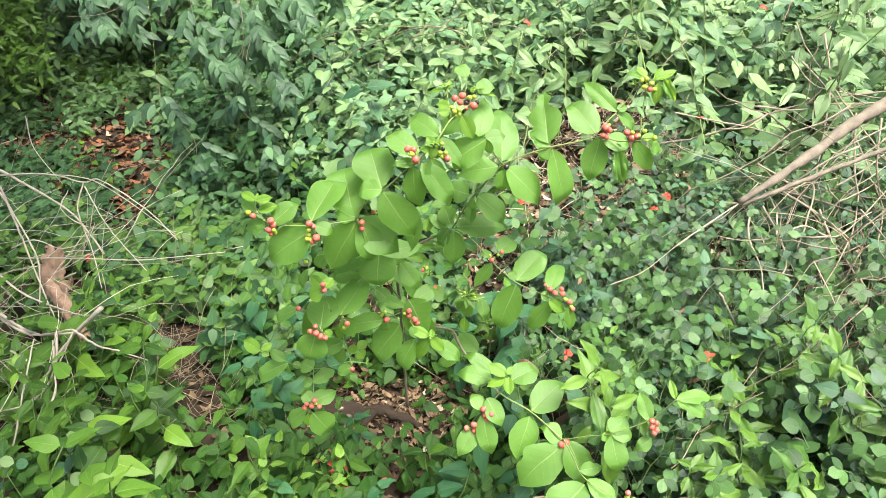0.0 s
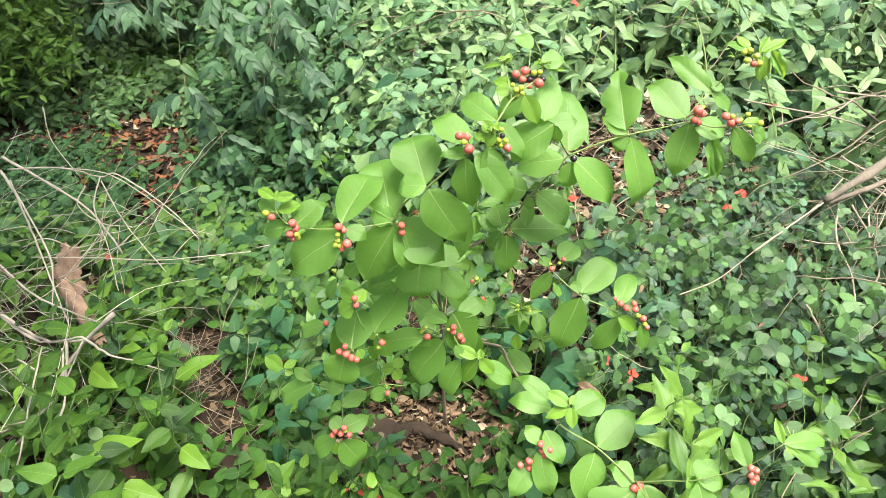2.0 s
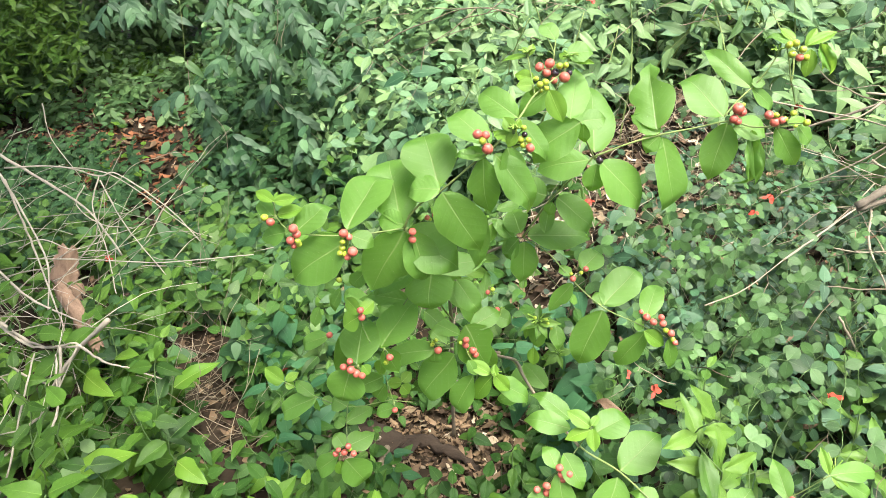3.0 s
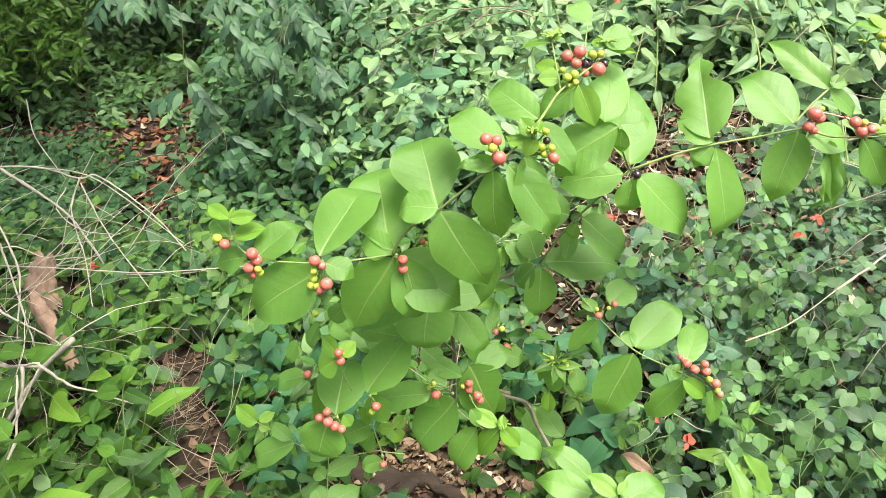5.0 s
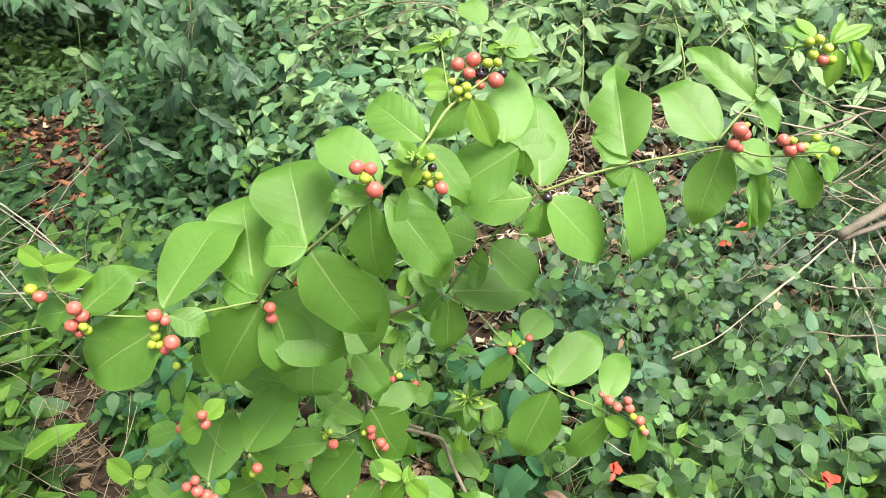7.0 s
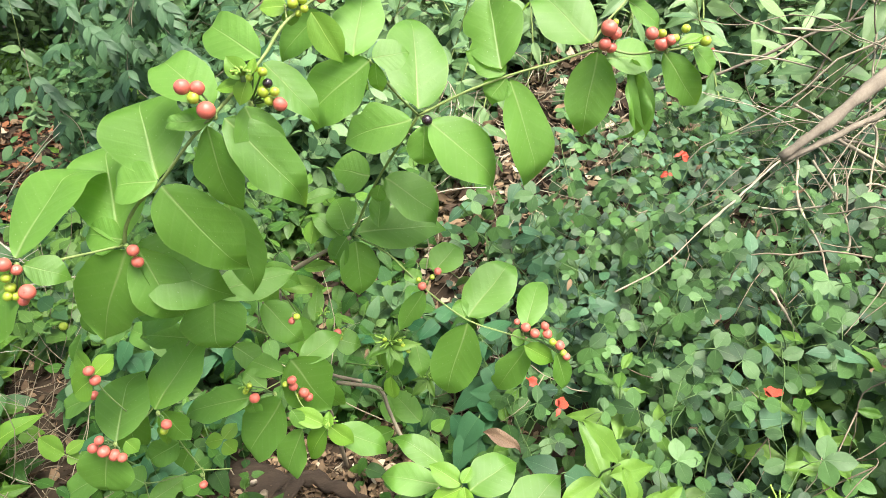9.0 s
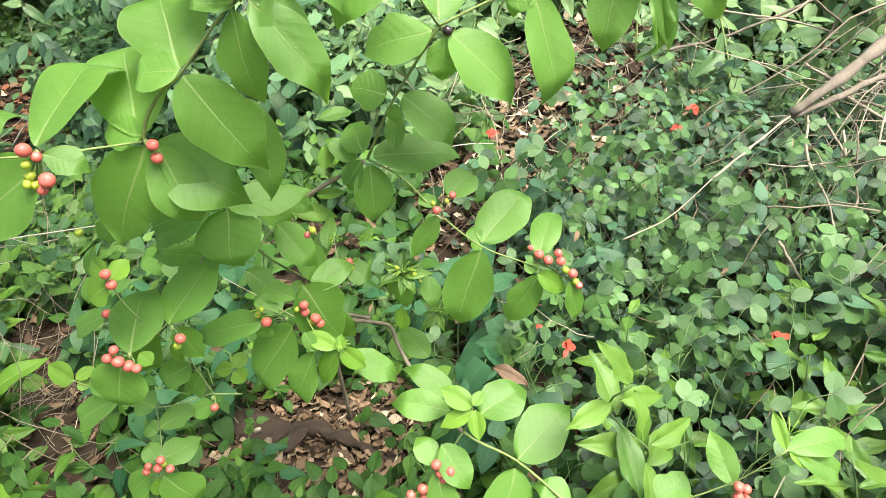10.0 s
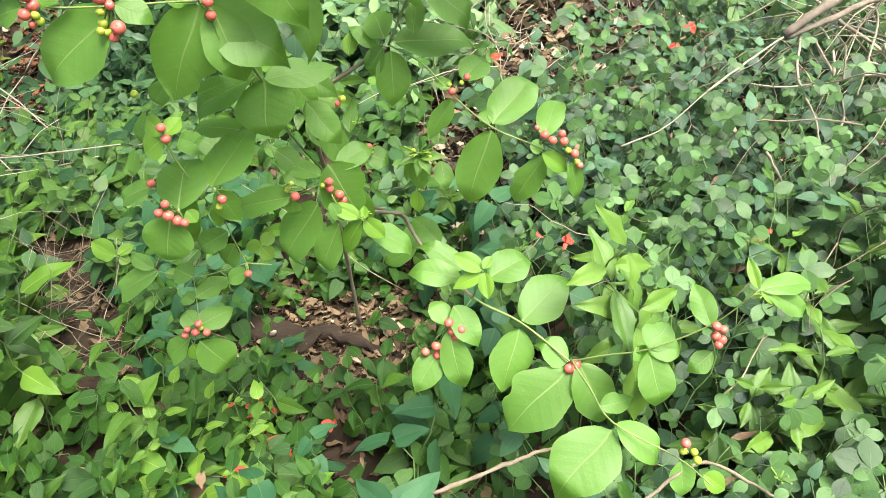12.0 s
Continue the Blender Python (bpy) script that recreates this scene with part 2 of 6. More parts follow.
    s = s.normalized() if s.length > 1e-5 else a.orthogonal().normalized()
    n = s.cross(a)
    m = Matrix(((s.x * width, a.x * length, n.x * length, base[0]), (s.y * width, a.y * length, n.y * length, base[1]), (s.z * width, a.z * length, n.z * length, base[2]), (0, 0, 0, 1)))
    return m


def leaf_mass(name, placed, shapes, material, label, category):
    """Very many leaves in one mesh. placed: rows of base, axis, normal, length, width."""
    P = np.array([[*b, *a, *n, l, w] for b, a, n, l, w in placed], dtype=float)
    me = bpy.data.meshes.new(name)
    av, af, au = [], [], []
    count = 0
    k = len(shapes)
    for i, (vs, fs, uvs) in enumerate(shapes):
        Q = P[i::k]
        a = Q[:, 3:6] / np.linalg.norm(Q[:, 3:6], axis=1)[:, None]
        s = np.cross(a, Q[:, 6:9])
        s /= np.maximum(np.linalg.norm(s, axis=1), 1e-6)[:, None]
        n = np.cross(s, a)
        L, W = Q[:, 9][:, None, None], Q[:, 10][:, None, None]
        V = Q[:, None, 0:3] + vs[None, :, 0:1] * W * s[:, None] + vs[None, :, 1:2] * L * a[:, None] + vs[None, :, 2:3] * L * n[:, None]
        F = np.array(fs)
        av.append(V.reshape(-1, 3))
        af.append((F[None] + (np.arange(len(Q)) * len(vs))[:, None, None] + count).reshape(-1, 4))
        au.append(np.tile(uvs[F.ravel()], (len(Q), 1)))
        count += len(Q) * len(vs)
    V, F, U = np.concatenate(av), np.concatenate(af), np.concatenate(au)
    me.vertices.add(len(V))
    me.vertices.foreach_set("co", V.ravel())
    me.loops.add(F.size)
    me.loops.foreach_set("vertex_index", F.ravel().astype(np.int32))
    me.polygons.add(len(F))
    me.polygons.foreach_set("loop_start", np.arange(0, F.size, 4, dtype=np.int32))
    me.update(calc_edges=True)
    layer = me.uv_layers.new(name="UVMap")
    layer.data.foreach_set("uv", U.ravel())
    me.polygons.foreach_set("use_smooth", np.ones(len(F), dtype=bool))
    me.materials.append(material)
    me.validate()
    return tagged(new(name, me), label, category, kind="stuff")


def tube(points, r0, r1, sides=6, rng=None, knob=0.0):
    """Vertices and faces of a tapering tube along points."""
    pts = [Vector(p) for p in points]
    vs, fs = [], []
    side = None
    for i, p in enumerate(pts):
        d = (pts[min(i + 1, len(pts) - 1)] - pts[max(i - 1, 0)]).normalized()
        if side is None:
            side = d.orthogonal().normalized()
        side = (side - d * side.dot(d)).normalized()
        up = d.cross(side)
        r = r0 + (r1 - r0) * i / max(1, len(pts) - 1)
        if rng and knob:
            r *= 1 + knob * (rng.random() - 0.4)
        for j in range(sides):
            a = 6.28318 * j / sides
            vs.append(tuple(p + (side * math.cos(a) + up * math.sin(a)) * r))
    for i in range(len(pts) - 1):
        for j in range(sides):
            k = (j + 1) % sides
            fs.append((i * sides + j, i * sides + k, (i + 1) * sides + k, (i + 1) * sides + j))
    fs.append(tuple(range(sides - 1, -1, -1)))
    fs.append(tuple((len(pts) - 1) * sides + j for j in range(sides)))
    return vs, fs


def smooth_line(points, steps=5):
    """A Catmull-Rom line through the points."""
    p = [Vector(q) for q in points]
    if len(p) < 3:
        return [p[0].lerp(p[-1], i / steps) for i in range(steps + 1)]
    p = [2 * p[0] - p[1], *p, 2 * p[-1] - p[-2]]
    out = []
    for i in range(1, len(p) - 2):
        for k in range(steps):
            u = k / steps
            out.append(0.5 * (2 * p[i] + (p[i + 1] - p[i - 1]) * u + (2 * p[i - 1] - 5 * p[i] + 4 * p[i + 1] - p[i + 2]) * u * u + (3 * p[i] - p[i - 1] - 3 * p[i + 1] + p[i + 2]) * u ** 3))
    return out + [p[-2]]


def mesh_of(name, vs, fs, material, smooth=True):
    me = bpy.data.meshes.new(name)
    me.from_pydata([tuple(v) for v in vs], [], fs)
    if smooth:
        me.polygons.foreach_set("use_smooth", [True] * len(me.polygons))
    me.materials.append(material)
    return me


def part(name, me, parent, label="", matrix=None):
    ob = new(name, me)
    ob.parent = parent
    if matrix is not None:
        ob.matrix_local = matrix
    if label:
        ob["label"] = label
    return ob


# ---- the ground ----
def lift(x, y):
    """The ground's height: level, with a low bank to the right and behind, and a mound of litter at its back."""
    s = min(1, max(0, (x - 0.1) / 0.8))
    b = min(1, max(0, (y - 1.5) / 2.5))
    back = min(1, max(0, (y - 2.0) / 0.6))
    far = y - 2.0 if y < 2.0 else max(0, y - 2.6)
    mound = (0.25 + 0.10 * back) * math.exp(-((x - 0.5 - 0.12 * back) / 0.40) ** 2 - (far / 0.36) ** 2)
    return mound + 0.16 * s * s * (3 - 2 * s) + 0.18 * b * b + 0.018 * noise.noise((x * 2.3, y * 2.3, 0.3)) + 0.006 * noise.noise((x * 9, y * 9, 1.7))


def ground_sheet():
    near = [i * 0.06 for i in range(-50, 84)]
    xs = [-60, -25, -12, -7, -5, -4, -3.4] + near + [5.4, 6, 8, 12, 25, 60]
    ys = [-60, -25, -10, -5, -3.4] + near + [5.4, 6, 8, 12, 25, 60]
    vs = [(x, y, lift(x, y)) for y in ys for x in xs]
    w = len(xs)
    fs = [(j * w + i, j * w + i + 1, (j + 1) * w + i + 1, (j + 1) * w + i) for j in range(len(ys) - 1) for i in range(w - 1)]
    return tagged(new("ground", mesh_of("ground", vs, fs, SOIL)), "dark brown woodland soil under leaf litter", "ground", kind="structure")


ground_sheet()

rng = random.Random(11)
dead = [blade(ovate, 5, 2, 0.35, 0.5, 0.10, 1.3), blade(elliptic, 5, 2, -0.3, -0.3, 0.08, 1.0), blade(lanceolate, 5, 2, 0.5, 0.2, 0.06, 2.0)]


def litter(n, x0, x1, y0, y1, small=0.012, large=0.055):
    rows = []
    for i in range(n):
        x, y = rng.uniform(x0, x1), rng.uniform(y0, y1)
        a = rng.uniform(0, 6.283)
        axis = (math.cos(a), math.sin(a), rng.uniform(-0.15, 0.35))
        normal = (rng.uniform(-0.6, 0.6), rng.uniform(-0.6, 0.6), 1)
        l = rng.uniform(small, large)
        rows.append(((x, y, lift(x, y) + rng.uniform(0.004, 0.022)), axis, normal, l, l * rng.choice((0.1, 0.3, 0.45, 0.6)) * rng.uniform(0.8, 1.2)))
    return rows


leaf_mass("leaf_litter", litter(3800, -1.3, 0.6, 0.6, 2.2, 0.008, 0.042) + litter(5000, -3.6, 1.6, 2.0, 5.0, 0.03, 0.09) + litter(2600, -0.45, 0.15, 1.05, 1.5, 0.006, 0.032) + litter(5000, -6, 6, -5, 5.5, 0.04, 0.09) + litter(2400, 0.0, 1.15, 1.6, 2.95, 0.02, 0.065), dead, LITTER, "loose brown and tan dead leaves on the soil", "leaf litter")


CREAM = plain_material("bleached dead leaf", (0.18, 0.135, 0.08), (0.48, 0.41, 0.29), 30, 0.8, 0.4, island=0.7)
leaf_mass("pale_leaf_litter", litter(1250, 0.1, 1.05, 1.62, 2.85, 0.015, 0.06) + litter(90, -2.4, -1.45, 2.7, 4.2, 0.03, 0.06) + litter(160, -0.4, 0.1, 1.08, 1.45, 0.012, 0.04) + litter(170, -0.02, 0.22, 1.55, 2.4, 0.015, 0.06), dead, CREAM, "bleached pale dead leaves on the darker litter", "leaf litter")

RUST = plain_material("rust-red dead leaf", (0.09, 0.032, 0.015), (0.29, 0.125, 0.058), 30, 0.8, 0.4, island=0.7)
leaf_mass("rust_leaf_litter", litter(1500, -2.6, -1.38, 2.6, 4.6, 0.02, 0.07), dead, RUST, "rust-red dead leaves on bare ground at the thicket's foot", "leaf litter")


# ---- sprigs: how the low plants grow ----
def sprig(r, height, nodes, size, aspect, rise=25, lean=0.2, start=0.25, pair=True, taper=0.45, turn=None):
    """A shoot from the origin: the stem's line and its leaves (base, axis, normal, length, width)."""
    a0 = r.uniform(0, 6.283)
    off = Vector((math.cos(a0), math.sin(a0), 0)) * lean * height
    line = [off * (k / 6) ** 1.6 + Vector((0, 0, height * k / 6)) + Vector((r.uniform(-1, 1), r.uniform(-1, 1), 0)) * 0.012 * height * k for k in range(7)]
    leaves = []
    spin = r.uniform(0, 6.283)
    to_light = Euler((radians(r.uniform(12, 46)), radians(r.uniform(-14, 14)), 0)).to_matrix()
    for i in range(nodes):
        f = start + (1 - start) * i / max(1, nodes - 1)
        k = min(5.999, f * 6)
        p = line[int(k)].lerp(line[int(k) + 1], k % 1)
        for s in range(2 if pair else 1):
            az = spin + s * math.pi + r.uniform(-0.35, 0.35)
            el = radians(rise + r.uniform(-22, 22) + 25 * (f - 0.5))
            l = size * (1 - taper * abs(f - 0.45) * 1.5) * r.uniform(0.75, 1.2)
            ax = Vector((math.cos(az) * math.cos(el), math.sin(az) * math.cos(el), math.sin(el)))
            up = Vector((-math.cos(az) * math.sin(el), -math.sin(az) * math.sin(el), math.cos(el))) + Vector((r.uniform(-1, 1), r.uniform(-1, 1), 0)) * 0.35
            ax, up = to_light @ ax, to_light @ up
            leaves.append((p + ax * l * 0.08, ax, up, l, l * aspect * r.uniform(0.85, 1.15)))
        spin += 1.5708 + r.uniform(-0.3, 0.3) if pair else 2.4 + r.uniform(-0.4, 0.4)
    return line, leaves


def trefoil(r, height, nodes, size, aspect, lean=0.6):
    """A trailing shoot with stalked leaves of three leaflets."""
    line, _ = sprig(r, height, 1, size, aspect, lean=lean)
    leaves, stalks = [], []
    for i in range(nodes):
        k = min(5.999, (0.2 + 0.8 * i / max(1, nodes - 1)) * 6)
        p = line[int(k)].lerp(line[int(k) + 1], k % 1)
        az = r.uniform(0, 6.283)
        d = Vector((math.cos(az), math.sin(az), r.uniform(0.5, 1.3))).normalized()
        q = p + d * r.uniform(0.02, 0.045)
        stalks.append((p, q))
        face = (Vector((0, -0.7, 0.85)) + Vector((r.uniform(-1, 1), r.uniform(-1, 1), r.uniform(-0.5, 0.5))) * 0.75).normalized()
        flat = (Vector((d.x, d.y, 0)) - face * Vector((d.x, d.y, 0)).dot(face)).normalized()
        sidew = face.cross(flat)
        l = size * r.uniform(0.6, 1.3)
        for turn in (-1.35, 0, 1.35):
            ax = flat * math.cos(turn) + sidew * math.sin(turn) - face * 0.12
            leaves.append((q, ax, face + Vector((r.uniform(-1, 1), r.uniform(-1, 1), 0)) * 0.12, l * (1.1 if turn == 0 else 0.95), l * aspect))
    return line, leaves, stalks


def spread(r, shoots, where, grow):
    """Leaves and stems of many shoots; where gives a foot and a height, grow a shoot."""
    rows, vs, fs = [], [], []
    for i in range(shoots):
        foot, h = where(r)
        if h < 0.03:
            continue
        got = grow(r, h)
        foot = Vector(foot)
        for b, a, n, l, w in got[1]:
            rows.append((b + foot, a, n, l, w))
        lines = [got[0]] + ([list(s) for s in got[2]] if len(got) > 2 else [])
        for line in lines:
            tv, tf = tube([p + foot for p in line], 0.0012, 0.0007, 3)
            k = len(vs)
            vs += tv
            fs += [tuple(j + k for j in f) for f in tf]
    return rows, (vs, fs)


def thicket(name, shoots, where, grow, shapes, material, label, category):
    rows, (vs, fs) = spread(random.Random(len(name) * 7 + shoots), shoots, where, grow)
    rng.shuffle(rows)
    leaf_mass(name, rows, shapes, material, label, category)
    tagged(new(name.replace("leaves", "stems"), mesh_of(name + "_stem", vs, fs, STALK)), "thin green and brown stems among " + label.split(" ", 1)[1], "stems", kind="stuff")


LOW = [blade(elliptic, 4, 1, 0.18, 0.2), blade(elliptic, 4, 1, 0.3, 0.1, 0.03, 1.2), blade(ovate, 4, 1, 0.1, 0.25)]
LOW_OVATE = [blade(ovate, 5, 1, 0.15, 0.25), blade(ovate, 5, 1, 0.3, 0.15, 0.03, 1.4), blade(ovate, 5, 1, 0.05, 0.3)]
LOW_ROUND = [blade(obovate, 5, 1, 0.08, 0.15), blade(rounded, 5, 1, 0.18, 0.05), blade(elliptic, 5, 1, 0.1, 0.2)]
LOW_LANCE = [blade(lanceolate, 5, 1, 0.25, 0.3), blade(lanceolate, 5, 1, 0.45, 0.2, 0.03, 1.3), blade(lanceolate, 5, 1, 0.1, 0.3)]
LOW_MIXED = LOW_LANCE + LOW
LOW_HEART = [blade(cordate, 5, 1, 0.2, 0.15), blade(ovate, 5, 1, 0.25, 0.2)]


def ragged(r, x, y, x0, x1, y0, y1, soft=0.45):
    """Whether a plant stands here: fewer towards the uneven edges of its patch."""
    edge = min(x - x0, x1 - x, y - y0, y1 - y) / soft + 1.1 * noise.noise((x * 1.6, y * 1.6, 11.0))
    return edge > r.uniform(0.0, 0.9)


def bank_top(x, y):
    """How high the creepers stand on the bank to the right, above the ground's datum."""
    h = 0.30 + 0.24 * (y - 0.9) + 0.10 * (x - 0.4) + 0.10 * noise.noise((x * 3.1, y * 3.1, 4.0)) + 0.17 * noise.noise((x * 8, y * 8, 2.0))
    h *= min(1, max(0.15, (x - 0.02) / 0.22))
    if x > 0.75 and y > 1.3:
        h -= 0.07 * min(1, (x - 0.75) / 0.15) * min(1, (y - 1.3) / 0.2)
    if y > 1.7:
        h -= (y - 1.7) * (0.25 + 0.5 * min(1, max(0, 0.75 - x)))
    return h


def on_mound(x, y):
    """The patch of straw and dead leaves behind the bank, which few plants cover."""
    rough = 0.7 * noise.noise((x * 5, y * 5, 41.0))
    return ((x - 0.46) / 0.30) ** 2 + ((y - 1.98) / 0.30) ** 2 + rough < 1 or ((x - 0.60) / 0.36) ** 2 + ((y - 2.42) / 0.42) ** 2 + rough < 1


def on_strip(x, y):
    """A narrow strip of bare litter between the shaded herbs and the bank."""
    return 1.6 < y < 2.4 and abs(x - 0.09) < 0.085 + 0.06 * noise.noise((x * 7, y * 7, 17.0))


def on_bank(r, x0=0.05, x1=2.7, y0=0.12, y1=2.6):
    while True:
        x, y = r.uniform(x0, x1), r.uniform(y0, y1)
        if ragged(r, x, y, x0, x1, y0, y1, 0.3 if x < 1.5 and y > 0.6 else 0.55) and not on_strip(x, y) and (not on_mound(x, y) or r.random() < (0.62 if y < 2.05 else 0.30)) and (not (x > 0.8 and 1.15 < y < 1.9 and noise.noise((x * 4, y * 4, 31.0)) < 0.2) or r.random() < 0.45):
            break
    g = lift(x, y)
    top = bank_top(x, y) * r.uniform(0.45, 1.04)
    h = min(max(top - g, 0.02), 0.26)
    return (x, y, max(g, top - h)), h


thicket("trefoil_creeper_leaves", 1080, on_bank, lambda r, h: trefoil(r, h, r.randint(4, 7), 0.026, 0.74), LOW_ROUND, TREFOIL, "dense trefoil creeper with small oval leaflets over the bank", "creeper")
def outer_bank(r):
    x, y = r.uniform(0.46, 1.15), r.uniform(0.58, 1.2)
    return (x, y, max(lift(x, y), bank_top(x, y) - r.uniform(0.13, 0.18))), r.uniform(0.14, 0.19)


thicket("round_trefoil_leaves", 44, outer_bank, lambda r, h: trefoil(r, h, r.randint(5, 7), 0.033, 0.80, 0.5), LOW_ROUND, TREFOIL, "trailing trefoil creeper with large round leaflets in threes", "creeper")
thicket("blue_green_creeper_leaves", 1250, on_bank, lambda r, h: sprig(r, h * 0.93, r.randint(3, 5), 0.034, 0.72, 0, 0.7), LOW_HEART, IVY, "dense blue-green creeper with heart-shaped leaves over the bank", "creeper")
thicket("large_creeper_leaves", 720, on_bank, lambda r, h: sprig(r, h, r.randint(2, 3), 0.066, 0.66, -12, 0.7), LOW_HEART, IVY, "blue-green creeper with larger heart-shaped leaves over the bank", "creeper")


def in_gap(x, y):
    """The bare patch of straw between the herbs and the shrub."""
    return 1.08 < y < 1.75 and abs(x / y + 0.525) < 0.072 + 0.05 * noise.noise((x * 6, y * 6, 3.0))


def low_left(r):
    while True:
        x, y = r.uniform(-3.2, 0.1), r.uniform(1.1, 3.9)
        if (y < 1.4 and x > -1.3) or in_gap(x, y) or on_strip(x, y):
            continue
        bare = noise.noise((x * 1.9, y * 1.9, 8.0))
        if bare > -0.14 and ragged(r, x, y, -3.4, 0.4, 0.8, 4.2) and not (-0.42 < x < 0.12 and y < 1.6) and not (((x + 1.76 + 0.52 * (y - 3.2)) / 0.33) ** 2 + ((y - 3.45) / 0.95) ** 2 + 0.8 * noise.noise((x * 3, y * 3, 5.0)) < r.uniform(0.4, 1.0)):
            break
    return (x, y, lift(x, y)), r.uniform(0.06, 0.2)


def low_near(r):
    while True:
        foot, h = low_left(r)
        if foot[1] < 2.45 + 0.3 * noise.noise((foot[0] * 2, 0.0, 5.0)):
            return foot, h


def low_far(r):
    while True:
        foot, h = low_left(r)
        if foot[1] > 2.3 and not (foot[0] < -1.75 and foot[1] > 3.25 + 0.3 * noise.noise((foot[0] * 4, 0.0, 9.0)) and r.random() < 0.85):
            return foot, h


thicket("shaded_creeper_leaves", 950, low_far, lambda r, h: sprig(r, h, r.randint(3, 5), r.choice((0.045, 0.065)), 0.60, -8, 0.5), LOW_OVATE, THICK, "dark low creeper at the thicket's foot", "ground cover")
thicket("shaded_herb_leaves", 560, low_near, lambda r, h: sprig(r, h * 1.1, r.randint(2, 4), r.choice((0.07, 0.095)), 0.60, -8, 0.5), LOW_HEART, THICK, "dark blue-green herbs with broad leaves", "ground cover")
thicket("low_herb_leaves", 850, low_near, lambda r, h: sprig(r, h, r.randint(3, 5), r.choice((0.045, 0.06, 0.085)), 0.58, -5, 0.5), LOW_OVATE, LIT_HERB, "low patchy ground cover of pointed green leaves", "ground cover")


def under_shrub(r):
    while True:
        x, y = r.uniform(-1.0, 0.16), r.uniform(0.5, 1.55)
        if not (-0.34 < x < 0.05 and 1.12 < y < 1.42) and not in_gap(x, y):
            break
    return (x, y, lift(x, y)), r.uniform(0.04, 0.15)


thicket("shaded_ground_cover_leaves", 320, under_shrub, lambda r, h: sprig(r, h, r.randint(2, 4), 0.055, 0.68, -5, 0.5), LOW_HEART, BROAD_SHADE, "dark ground cover of broad leaves in the shrub's shade", "ground cover")


def mid_bush(r):
    while True:
        x, y = r.uniform(-0.8, 4.4), r.uniform(2.3, 4.9)
        if ragged(r, x, y, -0.62 - 0.22 * (y - 2.5), 4.4, 2.2, 5.0, 0.3 if x < 2.6 else 1.1) and noise.noise((x * 2.6, y * 2.6, 21.0)) > r.uniform(-0.40, 0.08) and (not on_mound(x, y) or r.random() < 0.12):
            break
    top = 0.50 + 0.35 * min(1, (y - 2.35) / 0.9) + 0.2 * noise.noise((x * 1.7, y * 1.7, 3.0)) + 0.16 * noise.noise((x * 5, y * 5, 3.0)) + 0.12 * min(1, max(0, x - 0.3))
    top = max(0.15, top) * r.uniform(0.45, 1.05)
    if 0.1 < x < 0.95 and y < 2.8:
        top *= 0.3
    h = min(top, 0.4)
    return (x, y, lift(x, y) + top - h), h


thicket("sage_shrub_leaves", 1750, mid_bush, lambda r, h: sprig(r, h, r.randint(5, 7), r.choice((0.055, 0.09, 0.13)), 0.42, -14, 0.55), LOW_MIXED, SAGE, "dense sage-green shrubs with narrow leaves", "shrubbery")
thicket("mixed_shrub_leaves", 1150, mid_bush, lambda r, h: sprig(r, h, r.randint(4, 6), r.choice((0.06, 0.10, 0.15)), 0.55, -22, 0.6), LOW_OVATE, GLOSSY, "dense blue-green shrubs with broad drooping leaves", "shrubbery")
thicket("pale_shrub_leaves", 620, mid_bush, lambda r, h: sprig(r, h * 1.1, r.randint(5, 7), r.choice((0.05, 0.09)), 0.34, 10, 0.6), LOW_LANCE, SAPLING, "pale yellow-green shoots among the shrubs", "shrubbery")


def blue_bush(r):
    x, y = r.uniform(-1.45, -0.25), r.uniform(2.55, 3.9)
    top = (0.40 + 0.45 * min(1, max(0, y - 2.6)) + 0.25 * noise.noise((x * 2.2, y * 2.2, 9.0))) * r.uniform(0.35, 1.0)
    if x < -1.25 + 0.25 * noise.noise((y * 3, 0.0, 2.0)):
        return (x, y, 0.0), 0.0
    h = min(max(top, 0.08), 0.35)
    return (x, y, lift(x, y) + max(0, top - h)), h


thicket("blue_green_thicket_leaves", 900, blue_bush, lambda r, h: sprig(r, h, r.randint(5, 7), r.choice((0.055, 0.085)), 0.48, -18, 0.5), LOW, THICK, "shaded blue-green thicket with small drooping leaves", "thicket")


def dark_bush(r):
    x, y = r.uniform(-4.6, -0.2), r.uniform(3.5, 6.5)
    top = r.uniform(0.2, 2.2) * (0.7 + 0.5 * noise.noise((x * 1.3, y * 1.3, 6.0)))
    if ((x + 2.15) ** 2 / 0.32 + (y - 4.1) ** 2 / 0.9 < 1):
        top *= 0.15
        if r.random() < 0.8:
            return (x, y, 0.0), 0.0
    h = min(max(top, 0.1), 0.45)
    return (x, y, lift(x, y) + max(0, top - h)), h


thicket("dark_thicket_leaves", 4200, dark_bush, lambda r, h: sprig(r, h, r.randint(5, 7), 0.085, 0.45, -15, 0.5), LOW, DUSK, "shaded dark green thicket with drooping leaves", "thicket")


def around(r):
    while True:
        x, y = r.uniform(-7, 7), r.uniform(-5, 6)
        if noise.noise((x * 0.9, y * 0.9, 15.0)) > -0.32 and not (-2.6 < x < 2.2 and 0.45 < y < 4.3) and x * x + (y - 0.1) ** 2 > 0.12:
            break
    return (x, y, lift(x, y)), r.uniform(0.06, 0.25)


thicket("scattered_herb_leaves", 5200, around, lambda r, h: sprig(r, h, 4, r.choice((0.06, 0.075, 0.1)), 0.58, 0, 0.5), LOW_OVATE, HERB, "scattered low green herbs on the woodland floor", "ground cover")


